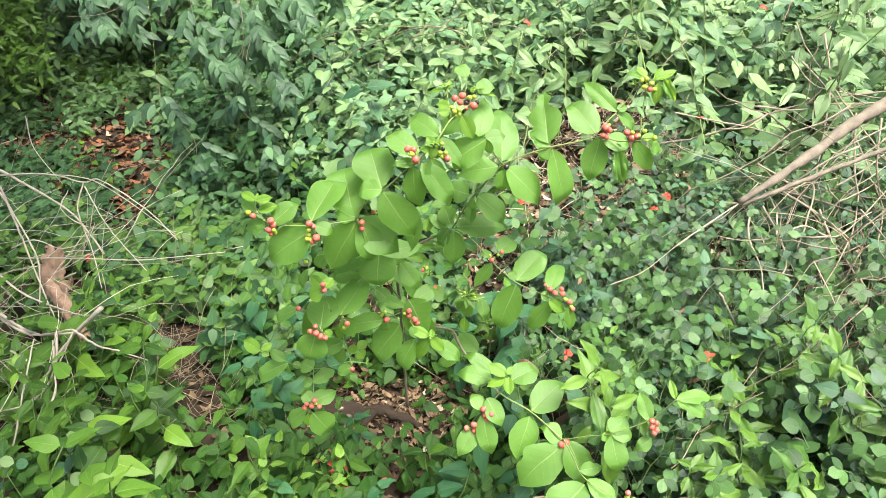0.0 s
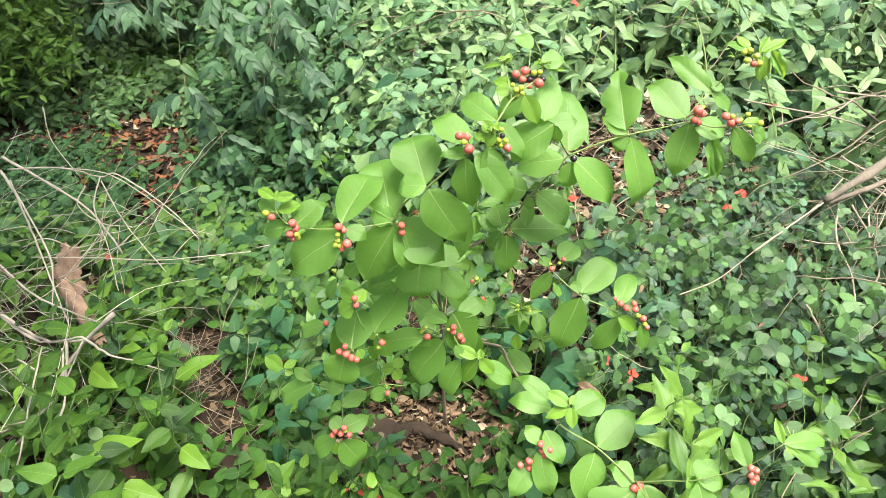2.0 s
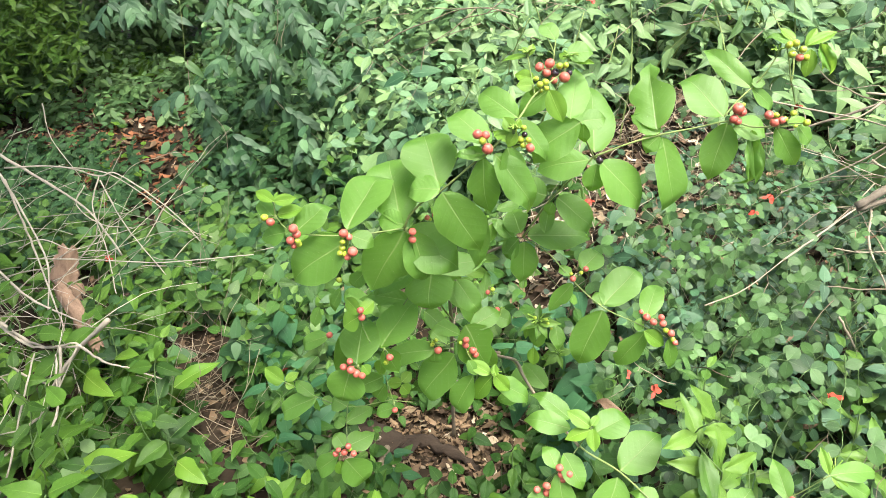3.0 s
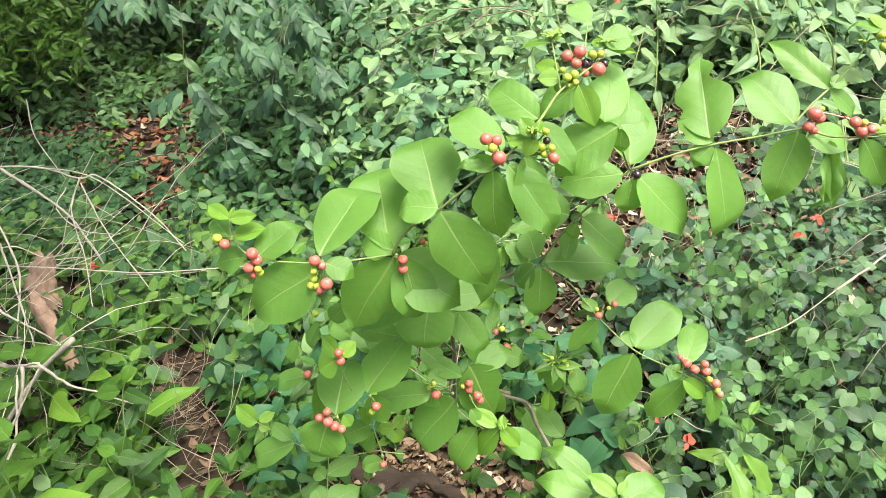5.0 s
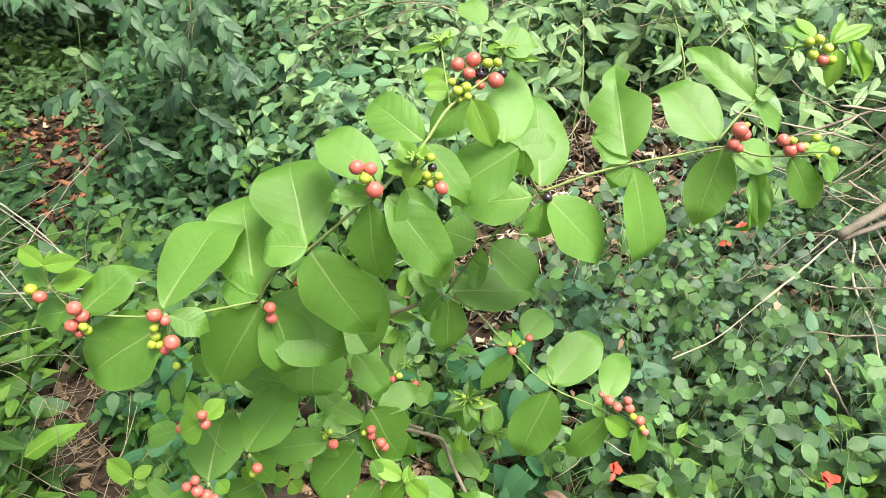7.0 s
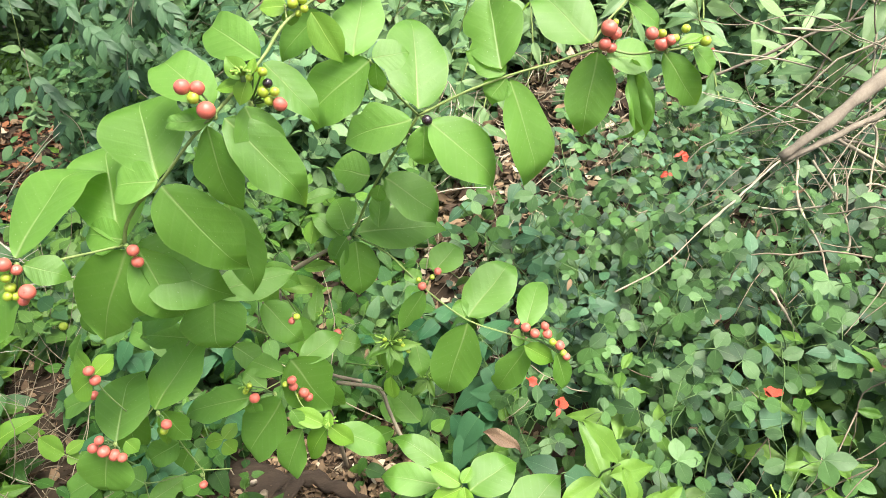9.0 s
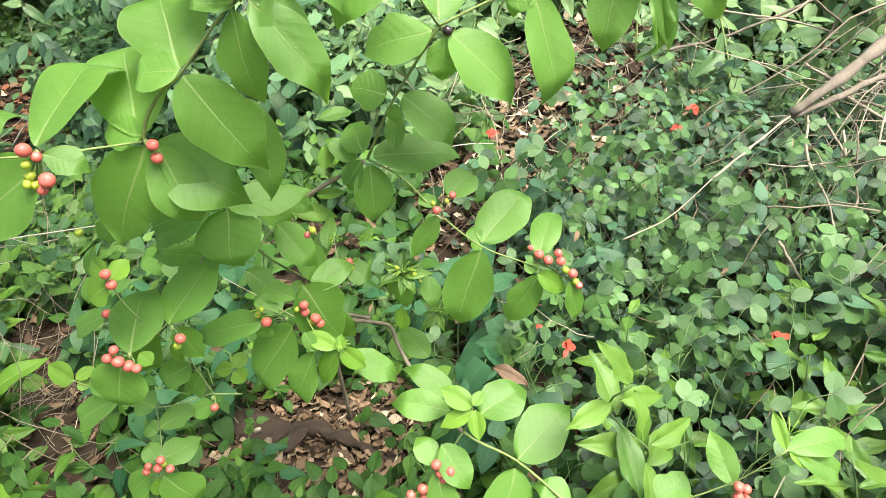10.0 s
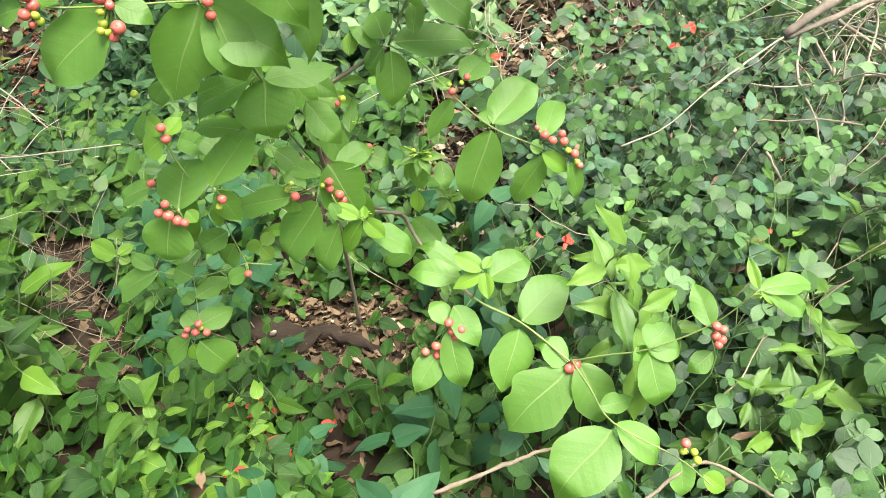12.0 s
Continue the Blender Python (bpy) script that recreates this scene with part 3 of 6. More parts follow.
def yellow_bush(r):
    x, y = r.uniform(-3.6, -2.35), r.uniform(3.2, 3.95)
    top = r.uniform(0.55, 1.25) + 0.15 * noise.noise((x * 4, y * 4, 7.0)) - 0.25 * max(0, x + 2.75)
    return (x, y, lift(x, y) + top - 0.3), 0.3


thicket("yellow_green_bush_leaves", 400, yellow_bush, lambda r, h: sprig(r, h, 6, 0.075, 0.34, 4, 0.5), LOW_LANCE, LANCE, "feathery yellow-green bush at the thicket's edge", "bush")


def far_bush(r):
    x, y = r.uniform(-9, 9), r.uniform(5.5, 9)
    top = r.uniform(0.3, 3.2)
    return (x, y, top - 0.3), 0.5


thicket("far_thicket_leaves", 1500, far_bush, lambda r, h: sprig(r, h, 6, 0.16, 0.5, 5, 0.5), LOW, DUSK, "dense dark green woodland thicket far behind", "thicket")


# ---- the berry shrub ----
shape_rng = random.Random(5)
SHRUB_BLADES = [blade_mesh("shrub_leaf_blade", blade(pr_, 26, 5, d, f * 0.55, w, tn, ph, nk, shape_rng, bd, tp, bt), LEAF) for pr_, d, f, w, tn, ph, nk, bd, tp, bt in (
    (elliptic, 0.08, 0.22, 0.022, 1.4, 0.0, 0.07, 0.07, 0.3, 0.0), (obovate, 0.18, 0.10, 0.030, 1.1, 1.0, 0.09, -0.09, 0.6, 0.0), (pointed, 0.04, 0.26, 0.024, 1.8, 2.0, 0.06, -0.05, 0.4, 0.0),
    (obovate, 0.24, 0.16, 0.034, 1.0, 3.0, 0.11, 0.10, 0.1, 0.25), (elliptic, 0.14, 0.28, 0.026, 1.6, 4.2, 0.08, 0.03, 0.9, 0.0), (pointed, 0.10, 0.12, 0.030, 1.3, 5.1, 0.10, -0.10, 0.5, 0.0),
    (elliptic, 0.22, 0.08, 0.034, 0.9, 0.7, 0.12, 0.06, 0.0, -0.3), (pointed, -0.06, 0.20, 0.026, 1.5, 2.7, 0.08, 0.09, 1.1, 0.0), (obovate, 0.10, 0.24, 0.020, 1.9, 0.4, 0.08, 0.02, 0.7, 0.0))]
YOUNG_BLADES = [blade_mesh("young_leaf_blade", blade(elliptic, 9, 3, d, f, 0.012, 1.5, ph, 0.03, shape_rng), YOUNG) for d, f, ph in ((0.12, 0.35, 0.0), (0.25, 0.25, 1.5), (0.02, 0.4, 3.0))]
EYE_SIDE = Vector((0.0, -0.75, 0.66))

shrub = tagged(new("berry_shrub"), "straggling evergreen shrub with oval green leaves and red berries", "shrub")
leaf_count = 0


TORN = blade_mesh("torn_leaf_blade", blade(pointed, 24, 6, 0.08, 0.18, 0.02, 1.4, 1.0, 0.06, None, -0.04, 0.2, 0.62, 0.45), LEAF)
HOOKED = blade_mesh("hooked_leaf_blade", blade(pointed, 22, 6, 0.12, 0.20, 0.03, 1.2, 2.0, 0.08, None, 0.14, 0.9, 0.18), LEAF)
BROAD_TOPPED = blade_mesh("broad_topped_leaf_blade", blade(broad_topped, 26, 6, 0.10, 0.12, 0.028, 1.6, 1.2, 0.09, None, -0.04, 0.5, 0.10), LEAF)
BEAKED = blade_mesh("beaked_leaf_blade", blade(broad_topped, 26, 6, 0.12, 0.16, 0.026, 1.3, 2.4, 0.08, None, 0.10, 0.7), LEAF)
CURLED = blade_mesh("curled_leaf_blade", blade(lanceolate, 18, 5, 0.05, 1.1, 0.06, 2.2, 0.5, 0.10, None, 0.08, 1.4), LEAF)


def leaf_on(plant, base, tip, width, young=False, shape=None):
    """A leaf from its stalk's end to its tip; it turns its face to the open side, each a little differently."""
    global leaf_count
    leaf_count += 1
    r = random.Random(leaf_count)
    axis = Vector(tip) - Vector(base)
    face = EYE_SIDE + Vector((r.uniform(-0.42, 0.42), r.uniform(-0.2, 0.2), r.uniform(-0.25, 0.35)))
    if base[2] < 0.60:
        face.z += 0.25
    kit = YOUNG_BLADES if young else SHRUB_BLADES
    ob = part("leaf", shape or kit[leaf_count % len(kit)], plant, "bright yellow-green young leaf" if young else "")
    ob.matrix_local = frame_of(base, axis, face, axis.length, width)
    return ob


def twig_on(plant, r0, r1, *points, woody=False):
    slim = 1.0 if woody else 0.78
    vs, fs = tube(smooth_line(points, 5), r0 * slim, r1 * slim, 7, random.Random(len(points)), 0.25)
    return part("stem" if woody else "branch", mesh_of("branch", vs, fs, BARK if woody else TWIG), plant, "woody brown stem" if woody else "thin green-brown branch")


def ball(name, material, flat=0.94):
    bm = bmesh.new()
    bmesh.ops.create_uvsphere(bm, u_segments=14, v_segments=10, radius=1.0)
    for v in bm.verts:
        if v.co.z > 0.9:
            v.co.z -= 0.14 * (v.co.z - 0.9) / 0.1
        v.co.z *= flat
    bmesh.ops.create_cone(bm, cap_ends=True, segments=6, radius1=0.16, radius2=0.10, depth=0.16, matrix=Matrix.Translation((0, 0, 0.86 * flat)))
    me = bpy.data.meshes.new(name)
    bm.to_mesh(me)
    bm.free()
    me.polygons.foreach_set("use_smooth", [True] * len(me.polygons))
    me.materials.append(material)
    return me


BERRY = {"red": ball("red_berry", RED), "green": ball("green_berry", UNRIPE), "black": ball("black_berry", BLACK)}
BERRY_LABEL = {"red": "ripe orange-red berry", "green": "unripe yellow-green berry", "black": "overripe black berry"}
node_point = {}


def berry_bunch(plant, at):
    """The woody node that the berries' stalks spring from."""
    bm = bmesh.new()
    bmesh.ops.create_icosphere(bm, subdivisions=1, radius=0.0022, matrix=Matrix.Diagonal((1, 1, 1.5, 1)))
    me = bpy.data.meshes.new("fruiting_node")
    bm.to_mesh(me)
    bm.free()
    me.materials.append(TWIG)
    ob = part("fruiting_node", me, plant, "brown node that bears berries on stalks", Matrix.Translation(at))
    node_point[ob.name] = Vector(at)
    return ob


def berry_on(bunch, at, radius, colour):
    at = Vector(at)
    r = random.Random(int(at.x * 9e4) + int(at.z * 7e4))
    d = at - node_point[bunch.name]
    turn = Euler((r.uniform(-0.9, 0.9), r.uniform(-0.9, 0.9), r.uniform(0, 6))).to_matrix().to_4x4()
    part("berry", BERRY[colour], bunch, BERRY_LABEL[colour], Matrix.Translation(d) @ turn @ Matrix.Diagonal((radius, radius, radius, 1)))
    if d.length > radius:
        vs, fs = tube([Vector((0, 0, 0)), d * 0.5 + Vector((0, 0.002, 0.001)), d * (1 - 0.7 * radius / d.length)], 0.0007, 0.0006, 5)
        part("stalk", mesh_of("stalk", vs, fs, STALK), bunch)


twig_on(shrub, 0.0018, 0.0012, (-0.117, 0.800, 0.786), (-0.110, 0.797, 0.802), (-0.098, 0.793, 0.817), (-0.085, 0.788, 0.828), (-0.072, 0.785, 0.837), (-0.039, 0.775, 0.869), (-0.018, 0.775, 0.886), (0.009, 0.800, 0.910), (0.026, 0.820, 0.930), (0.057, 0.850, 0.948), (0.064, 0.860, 0.961))
twig_on(shrub, 0.0009, 0.0008, (0.026, 0.820, 0.930), (0.019, 0.860, 0.963))
twig_on(shrub, 0.0009, 0.0008, (0.045, 0.850, 0.942), (0.049, 0.870, 0.977))
twig_on(shrub, 0.0012, 0.0007, (-0.117, 0.800, 0.786), (-0.143, 0.780, 0.790), (-0.173, 0.766, 0.792), (-0.231, 0.764, 0.796), (-0.251, 0.768, 0.813), (-0.250, 0.765, 0.832))
twig_on(shrub, 0.0014, 0.0011, (0.104, 0.910, 0.833), (0.089, 0.870, 0.864), (0.076, 0.830, 0.898))
twig_on(shrub, 0.0016, 0.0010, (0.104, 0.910, 0.833), (0.143, 0.910, 0.849), (0.180, 0.910, 0.860), (0.219, 0.910, 0.868), (0.255, 0.905, 0.877), (0.279, 0.895, 0.873), (0.303, 0.885, 0.876), (0.325, 0.885, 0.877))
twig_on(shrub, 0.0013, 0.0010, (0.250, 0.910, 0.881), (0.266, 0.920, 0.897), (0.283, 0.930, 0.910), (0.297, 0.930, 0.929), (0.306, 0.930, 0.948))
twig_on(shrub, 0.0020, 0.0016, (0.023, 0.978, 0.693), (0.056, 0.950, 0.759), (0.104, 0.910, 0.833))
twig_on(shrub, 0.0013, 0.0009, (0.023, 0.978, 0.693), (0.060, 0.960, 0.675), (0.090, 0.945, 0.644), (0.133, 0.930, 0.609), (0.179, 0.930, 0.585), (0.226, 0.925, 0.563))
twig_on(shrub, 0.0013, 0.0008, (-0.098, 0.900, 0.690), (-0.140, 0.890, 0.630), (-0.168, 0.850, 0.592), (-0.194, 0.825, 0.580))
twig_on(shrub, 0.0010, 0.0008, (-0.170, 0.870, 0.548), (-0.169, 0.880, 0.511), (-0.164, 0.890, 0.468), (-0.160, 0.880, 0.461))
twig_on(shrub, 0.0010, 0.0008, (-0.164, 0.890, 0.468), (-0.137, 0.900, 0.457))
twig_on(shrub, 0.0010, 0.0008, (-0.168, 0.900, 0.461), (-0.233, 0.900, 0.445), (-0.293, 0.930, 0.437), (-0.349, 0.950, 0.450))
twig_on(shrub, 0.0009, 0.0007, (-0.236, 0.900, 0.450), (-0.241, 0.900, 0.411), (-0.240, 0.880, 0.383), (-0.257, 0.880, 0.346))
twig_on(shrub, 0.0012, 0.0008, (-0.063, 0.940, 0.542), (-0.048, 0.910, 0.529), (-0.017, 0.880, 0.526))
twig_on(shrub, 0.0010, 0.0008, (-0.062, 0.940, 0.547), (-0.102, 0.920, 0.538))
twig_on(shrub, 0.0023, 0.0016, (-0.034, 1.060, 0.434), (0.009, 1.045, 0.436), (0.031, 1.000, 0.431), (0.056, 0.930, 0.435), (0.104, 0.850, 0.429), (0.158, 0.827, 0.406), (0.209, 0.785, 0.380))
twig_on(shrub, 0.0014, 0.0008, (0.209, 0.785, 0.380), (0.244, 0.760, 0.410), (0.276, 0.737, 0.436), (0.331, 0.725, 0.475), (0.361, 0.710, 0.527))
twig_on(shrub, 0.0012, 0.0008, (0.104, 0.850, 0.429), (0.115, 0.832, 0.478))
twig_on(shrub, 0.0010, 0.0008, (0.104, 0.850, 0.429), (0.077, 0.820, 0.412), (0.058, 0.820, 0.378))
twig_on(shrub, 0.0010, 0.0008, (0.009, 1.045, 0.436), (0.037, 1.000, 0.468), (0.048, 0.965, 0.560))
twig_on(shrub, 0.0010, 0.0008, (-0.024, 1.060, 0.467), (0.033, 1.000, 0.503))
twig_on(shrub, 0.0014, 0.0008, (0.210, 0.785, 0.383), (0.217, 0.720, 0.400), (0.225, 0.663, 0.413), (0.279, 0.632, 0.396), (0.300, 0.600, 0.395))
twig_on(shrub, 0.0014, 0.0011, (-0.074, 1.000, 0.631), (-0.059, 1.000, 0.592), (-0.047, 0.990, 0.565))
twig_on(shrub, 0.0009, 0.0007, (-0.178, 0.800, 0.671), (-0.177, 0.805, 0.650), (-0.172, 0.815, 0.619))
twig_on(shrub, 0.0042, 0.0022, (-0.115, 1.335, -0.01), (-0.110, 1.270, 0.20), (-0.095, 1.130, 0.44), (-0.090, 1.060, 0.54), (-0.075, 1.020, 0.62), (0.019, 0.978, 0.690), woody=True)
twig_on(shrub, 0.0020, 0.0018, (-0.092, 1.110, 0.47), (-0.100, 0.960, 0.60), (-0.101, 0.885, 0.690), (-0.118, 0.804, 0.784))
twig_on(shrub, 0.0026, 0.0024, (-0.098, 1.155, 0.40), (-0.050, 1.085, 0.43), (-0.008, 1.055, 0.440), woody=True)
twig_on(shrub, 0.0027, 0.0021, (-0.042, 1.065, 0.433), (0.009, 1.042, 0.439), (0.022, 1.030, 0.437), (0.032, 0.997, 0.433), (0.057, 0.928, 0.436), (0.103, 0.848, 0.431), woody=True)

leaf_on(shrub, (-0.250, 0.765, 0.832), (-0.275, 0.776, 0.843), 0.014, True)
leaf_on(shrub, (-0.250, 0.765, 0.832), (-0.226, 0.768, 0.835), 0.014, True)
leaf_on(shrub, (-0.249, 0.765, 0.830), (-0.249, 0.775, 0.840), 0.007, True)
leaf_on(shrub, (-0.253, 0.768, 0.813), (-0.280, 0.784, 0.829), 0.021)
leaf_on(shrub, (-0.250, 0.768, 0.815), (-0.222, 0.773, 0.821), 0.019, True)
leaf_on(shrub, (-0.244, 0.770, 0.794), (-0.275, 0.769, 0.787), 0.030)
leaf_on(shrub, (-0.231, 0.764, 0.796), (-0.198, 0.791, 0.824), 0.036)
leaf_on(shrub, (-0.174, 0.766, 0.799), (-0.148, 0.820, 0.856), 0.060, shape=BEAKED)
leaf_on(shrub, (-0.174, 0.766, 0.788), (-0.248, 0.759, 0.735), 0.058)
leaf_on(shrub, (-0.171, 0.766, 0.793), (-0.145, 0.764, 0.782), 0.024)
leaf_on(shrub, (-0.119, 0.800, 0.787), (-0.142, 0.868, 0.859), 0.069, shape=BROAD_TOPPED)
leaf_on(shrub, (-0.074, 0.790, 0.838), (-0.095, 0.842, 0.894), 0.066, shape=BROAD_TOPPED)
leaf_on(shrub, (-0.073, 0.785, 0.839), (-0.111, 0.786, 0.839), 0.036)
leaf_on(shrub, (-0.071, 0.785, 0.835), (-0.032, 0.774, 0.761), 0.056)
leaf_on(shrub, (-0.117, 0.800, 0.783), (-0.161, 0.789, 0.701), 0.065)
leaf_on(shrub, (-0.117, 0.810, 0.778), (-0.049, 0.804, 0.735), 0.059)
leaf_on(shrub, (-0.109, 0.800, 0.783), (-0.087, 0.791, 0.719), 0.047)
leaf_on(shrub, (-0.117, 0.800, 0.791), (-0.149, 0.805, 0.795), 0.030)
leaf_on(shrub, (-0.020, 0.775, 0.889), (-0.060, 0.809, 0.927), 0.039)
leaf_on(shrub, (-0.021, 0.775, 0.881), (-0.055, 0.776, 0.882), 0.019)
leaf_on(shrub, (-0.027, 0.775, 0.877), (-0.023, 0.766, 0.815), 0.039)
leaf_on(shrub, (-0.015, 0.775, 0.881), (0.035, 0.766, 0.822), 0.038)
leaf_on(shrub, (-0.002, 0.780, 0.886), (0.010, 0.773, 0.840), 0.035)
leaf_on(shrub, (-0.000, 0.800, 0.886), (-0.017, 0.809, 0.896), 0.013, True)
leaf_on(shrub, (0.003, 0.800, 0.884), (-0.001, 0.820, 0.906), 0.014, True)
leaf_on(shrub, (0.005, 0.790, 0.890), (0.012, 0.789, 0.885), 0.015, True)
leaf_on(shrub, (0.010, 0.800, 0.908), (0.045, 0.794, 0.871), 0.028)
leaf_on(shrub, (0.009, 0.800, 0.911), (-0.034, 0.827, 0.941), 0.034)
leaf_on(shrub, (0.044, 0.850, 0.930), (0.007, 0.846, 0.902), 0.032)
leaf_on(shrub, (0.041, 0.830, 0.933), (0.058, 0.825, 0.899), 0.023, True)
leaf_on(shrub, (0.026, 0.840, 0.943), (0.005, 0.844, 0.948), 0.015, True)
leaf_on(shrub, (0.026, 0.830, 0.938), (0.007, 0.830, 0.938), 0.016, True)
leaf_on(shrub, (0.027, 0.830, 0.935), (0.026, 0.829, 0.925), 0.012, True)
leaf_on(shrub, (0.019, 0.860, 0.963), (-0.009, 0.860, 0.962), 0.008, True)
leaf_on(shrub, (0.021, 0.860, 0.963), (0.025, 0.870, 0.974), 0.009, True)
leaf_on(shrub, (0.021, 0.860, 0.964), (0.013, 0.866, 0.972), 0.008, True)
leaf_on(shrub, (0.049, 0.870, 0.977), (0.038, 0.887, 0.998), 0.023)
leaf_on(shrub, (0.061, 0.860, 0.965), (0.090, 0.861, 0.966), 0.029)
leaf_on(shrub, (0.064, 0.860, 0.958), (0.091, 0.859, 0.955), 0.008, True)
leaf_on(shrub, (0.062, 0.860, 0.959), (0.053, 0.866, 0.965), 0.010, True)
leaf_on(shrub, (0.066, 0.860, 0.961), (0.079, 0.866, 0.968), 0.012, True)
leaf_on(shrub, (0.065, 0.830, 0.901), (0.074, 0.876, 0.953), 0.040)
leaf_on(shrub, (0.176, 0.910, 0.866), (0.170, 0.975, 0.940), 0.056, shape=TORN)
leaf_on(shrub, (0.250, 0.910, 0.881), (0.202, 0.951, 0.927), 0.054, shape=HOOKED)
leaf_on(shrub, (0.283, 0.930, 0.910), (0.232, 0.967, 0.952), 0.029)
leaf_on(shrub, (0.283, 0.930, 0.909), (0.317, 0.926, 0.885), 0.025)
leaf_on(shrub, (0.282, 0.930, 0.915), (0.300, 0.931, 0.916), 0.016)
leaf_on(shrub, (0.278, 0.905, 0.859), (0.291, 0.896, 0.796), 0.022, shape=CURLED)
leaf_on(shrub, (-0.177, 0.800, 0.672), (-0.201, 0.815, 0.685), 0.020, True)
leaf_on(shrub, (-0.176, 0.800, 0.672), (-0.162, 0.811, 0.683), 0.019, True)
leaf_on(shrub, (-0.179, 0.800, 0.668), (-0.201, 0.798, 0.654), 0.028, True)
leaf_on(shrub, (-0.177, 0.840, 0.708), (-0.195, 0.837, 0.684), 0.023)
leaf_on(shrub, (0.076, 0.830, 0.898), (0.021, 0.822, 0.863), 0.050)
leaf_on(shrub, (0.078, 0.830, 0.899), (0.104, 0.836, 0.903), 0.026)
leaf_on(shrub, (0.080, 0.830, 0.896), (0.077, 0.827, 0.876), 0.017)
leaf_on(shrub, (0.104, 0.912, 0.838), (0.109, 0.985, 0.912), 0.062)
leaf_on(shrub, (0.098, 0.910, 0.830), (0.036, 0.907, 0.818), 0.049)
leaf_on(shrub, (0.108, 0.910, 0.824), (0.105, 0.904, 0.786), 0.031)
leaf_on(shrub, (0.113, 0.910, 0.827), (0.174, 0.902, 0.764), 0.056)
leaf_on(shrub, (0.179, 0.910, 0.862), (0.147, 0.925, 0.882), 0.027)
leaf_on(shrub, (0.179, 0.910, 0.859), (0.164, 0.907, 0.838), 0.027)
leaf_on(shrub, (0.182, 0.910, 0.857), (0.213, 0.896, 0.761), 0.051)
leaf_on(shrub, (0.255, 0.910, 0.874), (0.243, 0.899, 0.804), 0.043)
leaf_on(shrub, (0.259, 0.900, 0.870), (0.305, 0.903, 0.869), 0.036)
leaf_on(shrub, (0.280, 0.900, 0.868), (0.298, 0.890, 0.800), 0.021)
leaf_on(shrub, (0.301, 0.885, 0.874), (0.336, 0.879, 0.830), 0.031)
leaf_on(shrub, (0.324, 0.885, 0.877), (0.346, 0.882, 0.854), 0.020)
leaf_on(shrub, (0.312, 0.885, 0.877), (0.334, 0.893, 0.884), 0.013, True)
leaf_on(shrub, (0.052, 0.950, 0.767), (0.015, 0.955, 0.775), 0.044)
leaf_on(shrub, (0.066, 0.950, 0.764), (0.122, 0.944, 0.720), 0.047)
leaf_on(shrub, (0.060, 0.950, 0.757), (0.054, 0.947, 0.740), 0.018)
leaf_on(shrub, (0.029, 0.975, 0.696), (0.120, 0.986, 0.699), 0.053)
leaf_on(shrub, (0.017, 0.975, 0.692), (-0.008, 0.971, 0.666), 0.032)
leaf_on(shrub, (0.025, 0.975, 0.687), (0.023, 0.966, 0.620), 0.045)
leaf_on(shrub, (0.020, 0.975, 0.701), (0.002, 1.000, 0.728), 0.040)
leaf_on(shrub, (0.104, 0.945, 0.659), (0.132, 0.971, 0.682), 0.037)
leaf_on(shrub, (0.088, 0.945, 0.649), (0.076, 0.958, 0.662), 0.019)
leaf_on(shrub, (0.092, 0.945, 0.638), (0.060, 0.938, 0.591), 0.026)
leaf_on(shrub, (0.135, 0.930, 0.612), (0.189, 0.979, 0.656), 0.052)
leaf_on(shrub, (0.132, 0.930, 0.611), (0.125, 0.945, 0.626), 0.019)
leaf_on(shrub, (0.134, 0.930, 0.604), (0.104, 0.918, 0.510), 0.055)
leaf_on(shrub, (0.194, 0.930, 0.591), (0.218, 0.973, 0.631), 0.036)
leaf_on(shrub, (0.179, 0.930, 0.585), (0.195, 0.929, 0.575), 0.020)
leaf_on(shrub, (0.195, 0.930, 0.569), (0.161, 0.922, 0.507), 0.039)
leaf_on(shrub, (0.191, 0.920, 0.577), (0.225, 0.917, 0.554), 0.023, True)
leaf_on(shrub, (0.225, 0.920, 0.564), (0.237, 0.913, 0.511), 0.024)
leaf_on(shrub, (-0.098, 0.885, 0.690), (-0.026, 0.903, 0.704), 0.040)
leaf_on(shrub, (-0.099, 0.885, 0.690), (-0.097, 0.868, 0.63), 0.068)
leaf_on(shrub, (-0.106, 0.885, 0.694), (-0.189, 0.880, 0.664), 0.047)
leaf_on(shrub, (-0.100, 0.885, 0.693), (-0.125, 0.893, 0.702), 0.025)
leaf_on(shrub, (-0.074, 1.000, 0.631), (-0.021, 0.999, 0.622), 0.022, True)
leaf_on(shrub, (-0.055, 0.990, 0.566), (-0.092, 1.023, 0.602), 0.035)
leaf_on(shrub, (-0.047, 0.990, 0.565), (-0.043, 1.022, 0.597), 0.023)
leaf_on(shrub, (-0.018, 0.990, 0.556), (0.012, 0.989, 0.546), 0.031)
leaf_on(shrub, (-0.131, 0.900, 0.631), (-0.195, 0.908, 0.643), 0.029)
leaf_on(shrub, (-0.059, 0.940, 0.569), (-0.019, 0.931, 0.497), 0.067)
leaf_on(shrub, (-0.075, 0.930, 0.523), (-0.130, 0.918, 0.437), 0.066)
leaf_on(shrub, (-0.045, 0.885, 0.520), (-0.080, 0.876, 0.452), 0.041)
leaf_on(shrub, (-0.017, 0.880, 0.526), (0.007, 0.877, 0.500), 0.022, True)
leaf_on(shrub, (-0.018, 0.880, 0.524), (-0.050, 0.875, 0.486), 0.029, True)
leaf_on(shrub, (-0.020, 0.880, 0.527), (-0.054, 0.891, 0.540), 0.021, True)
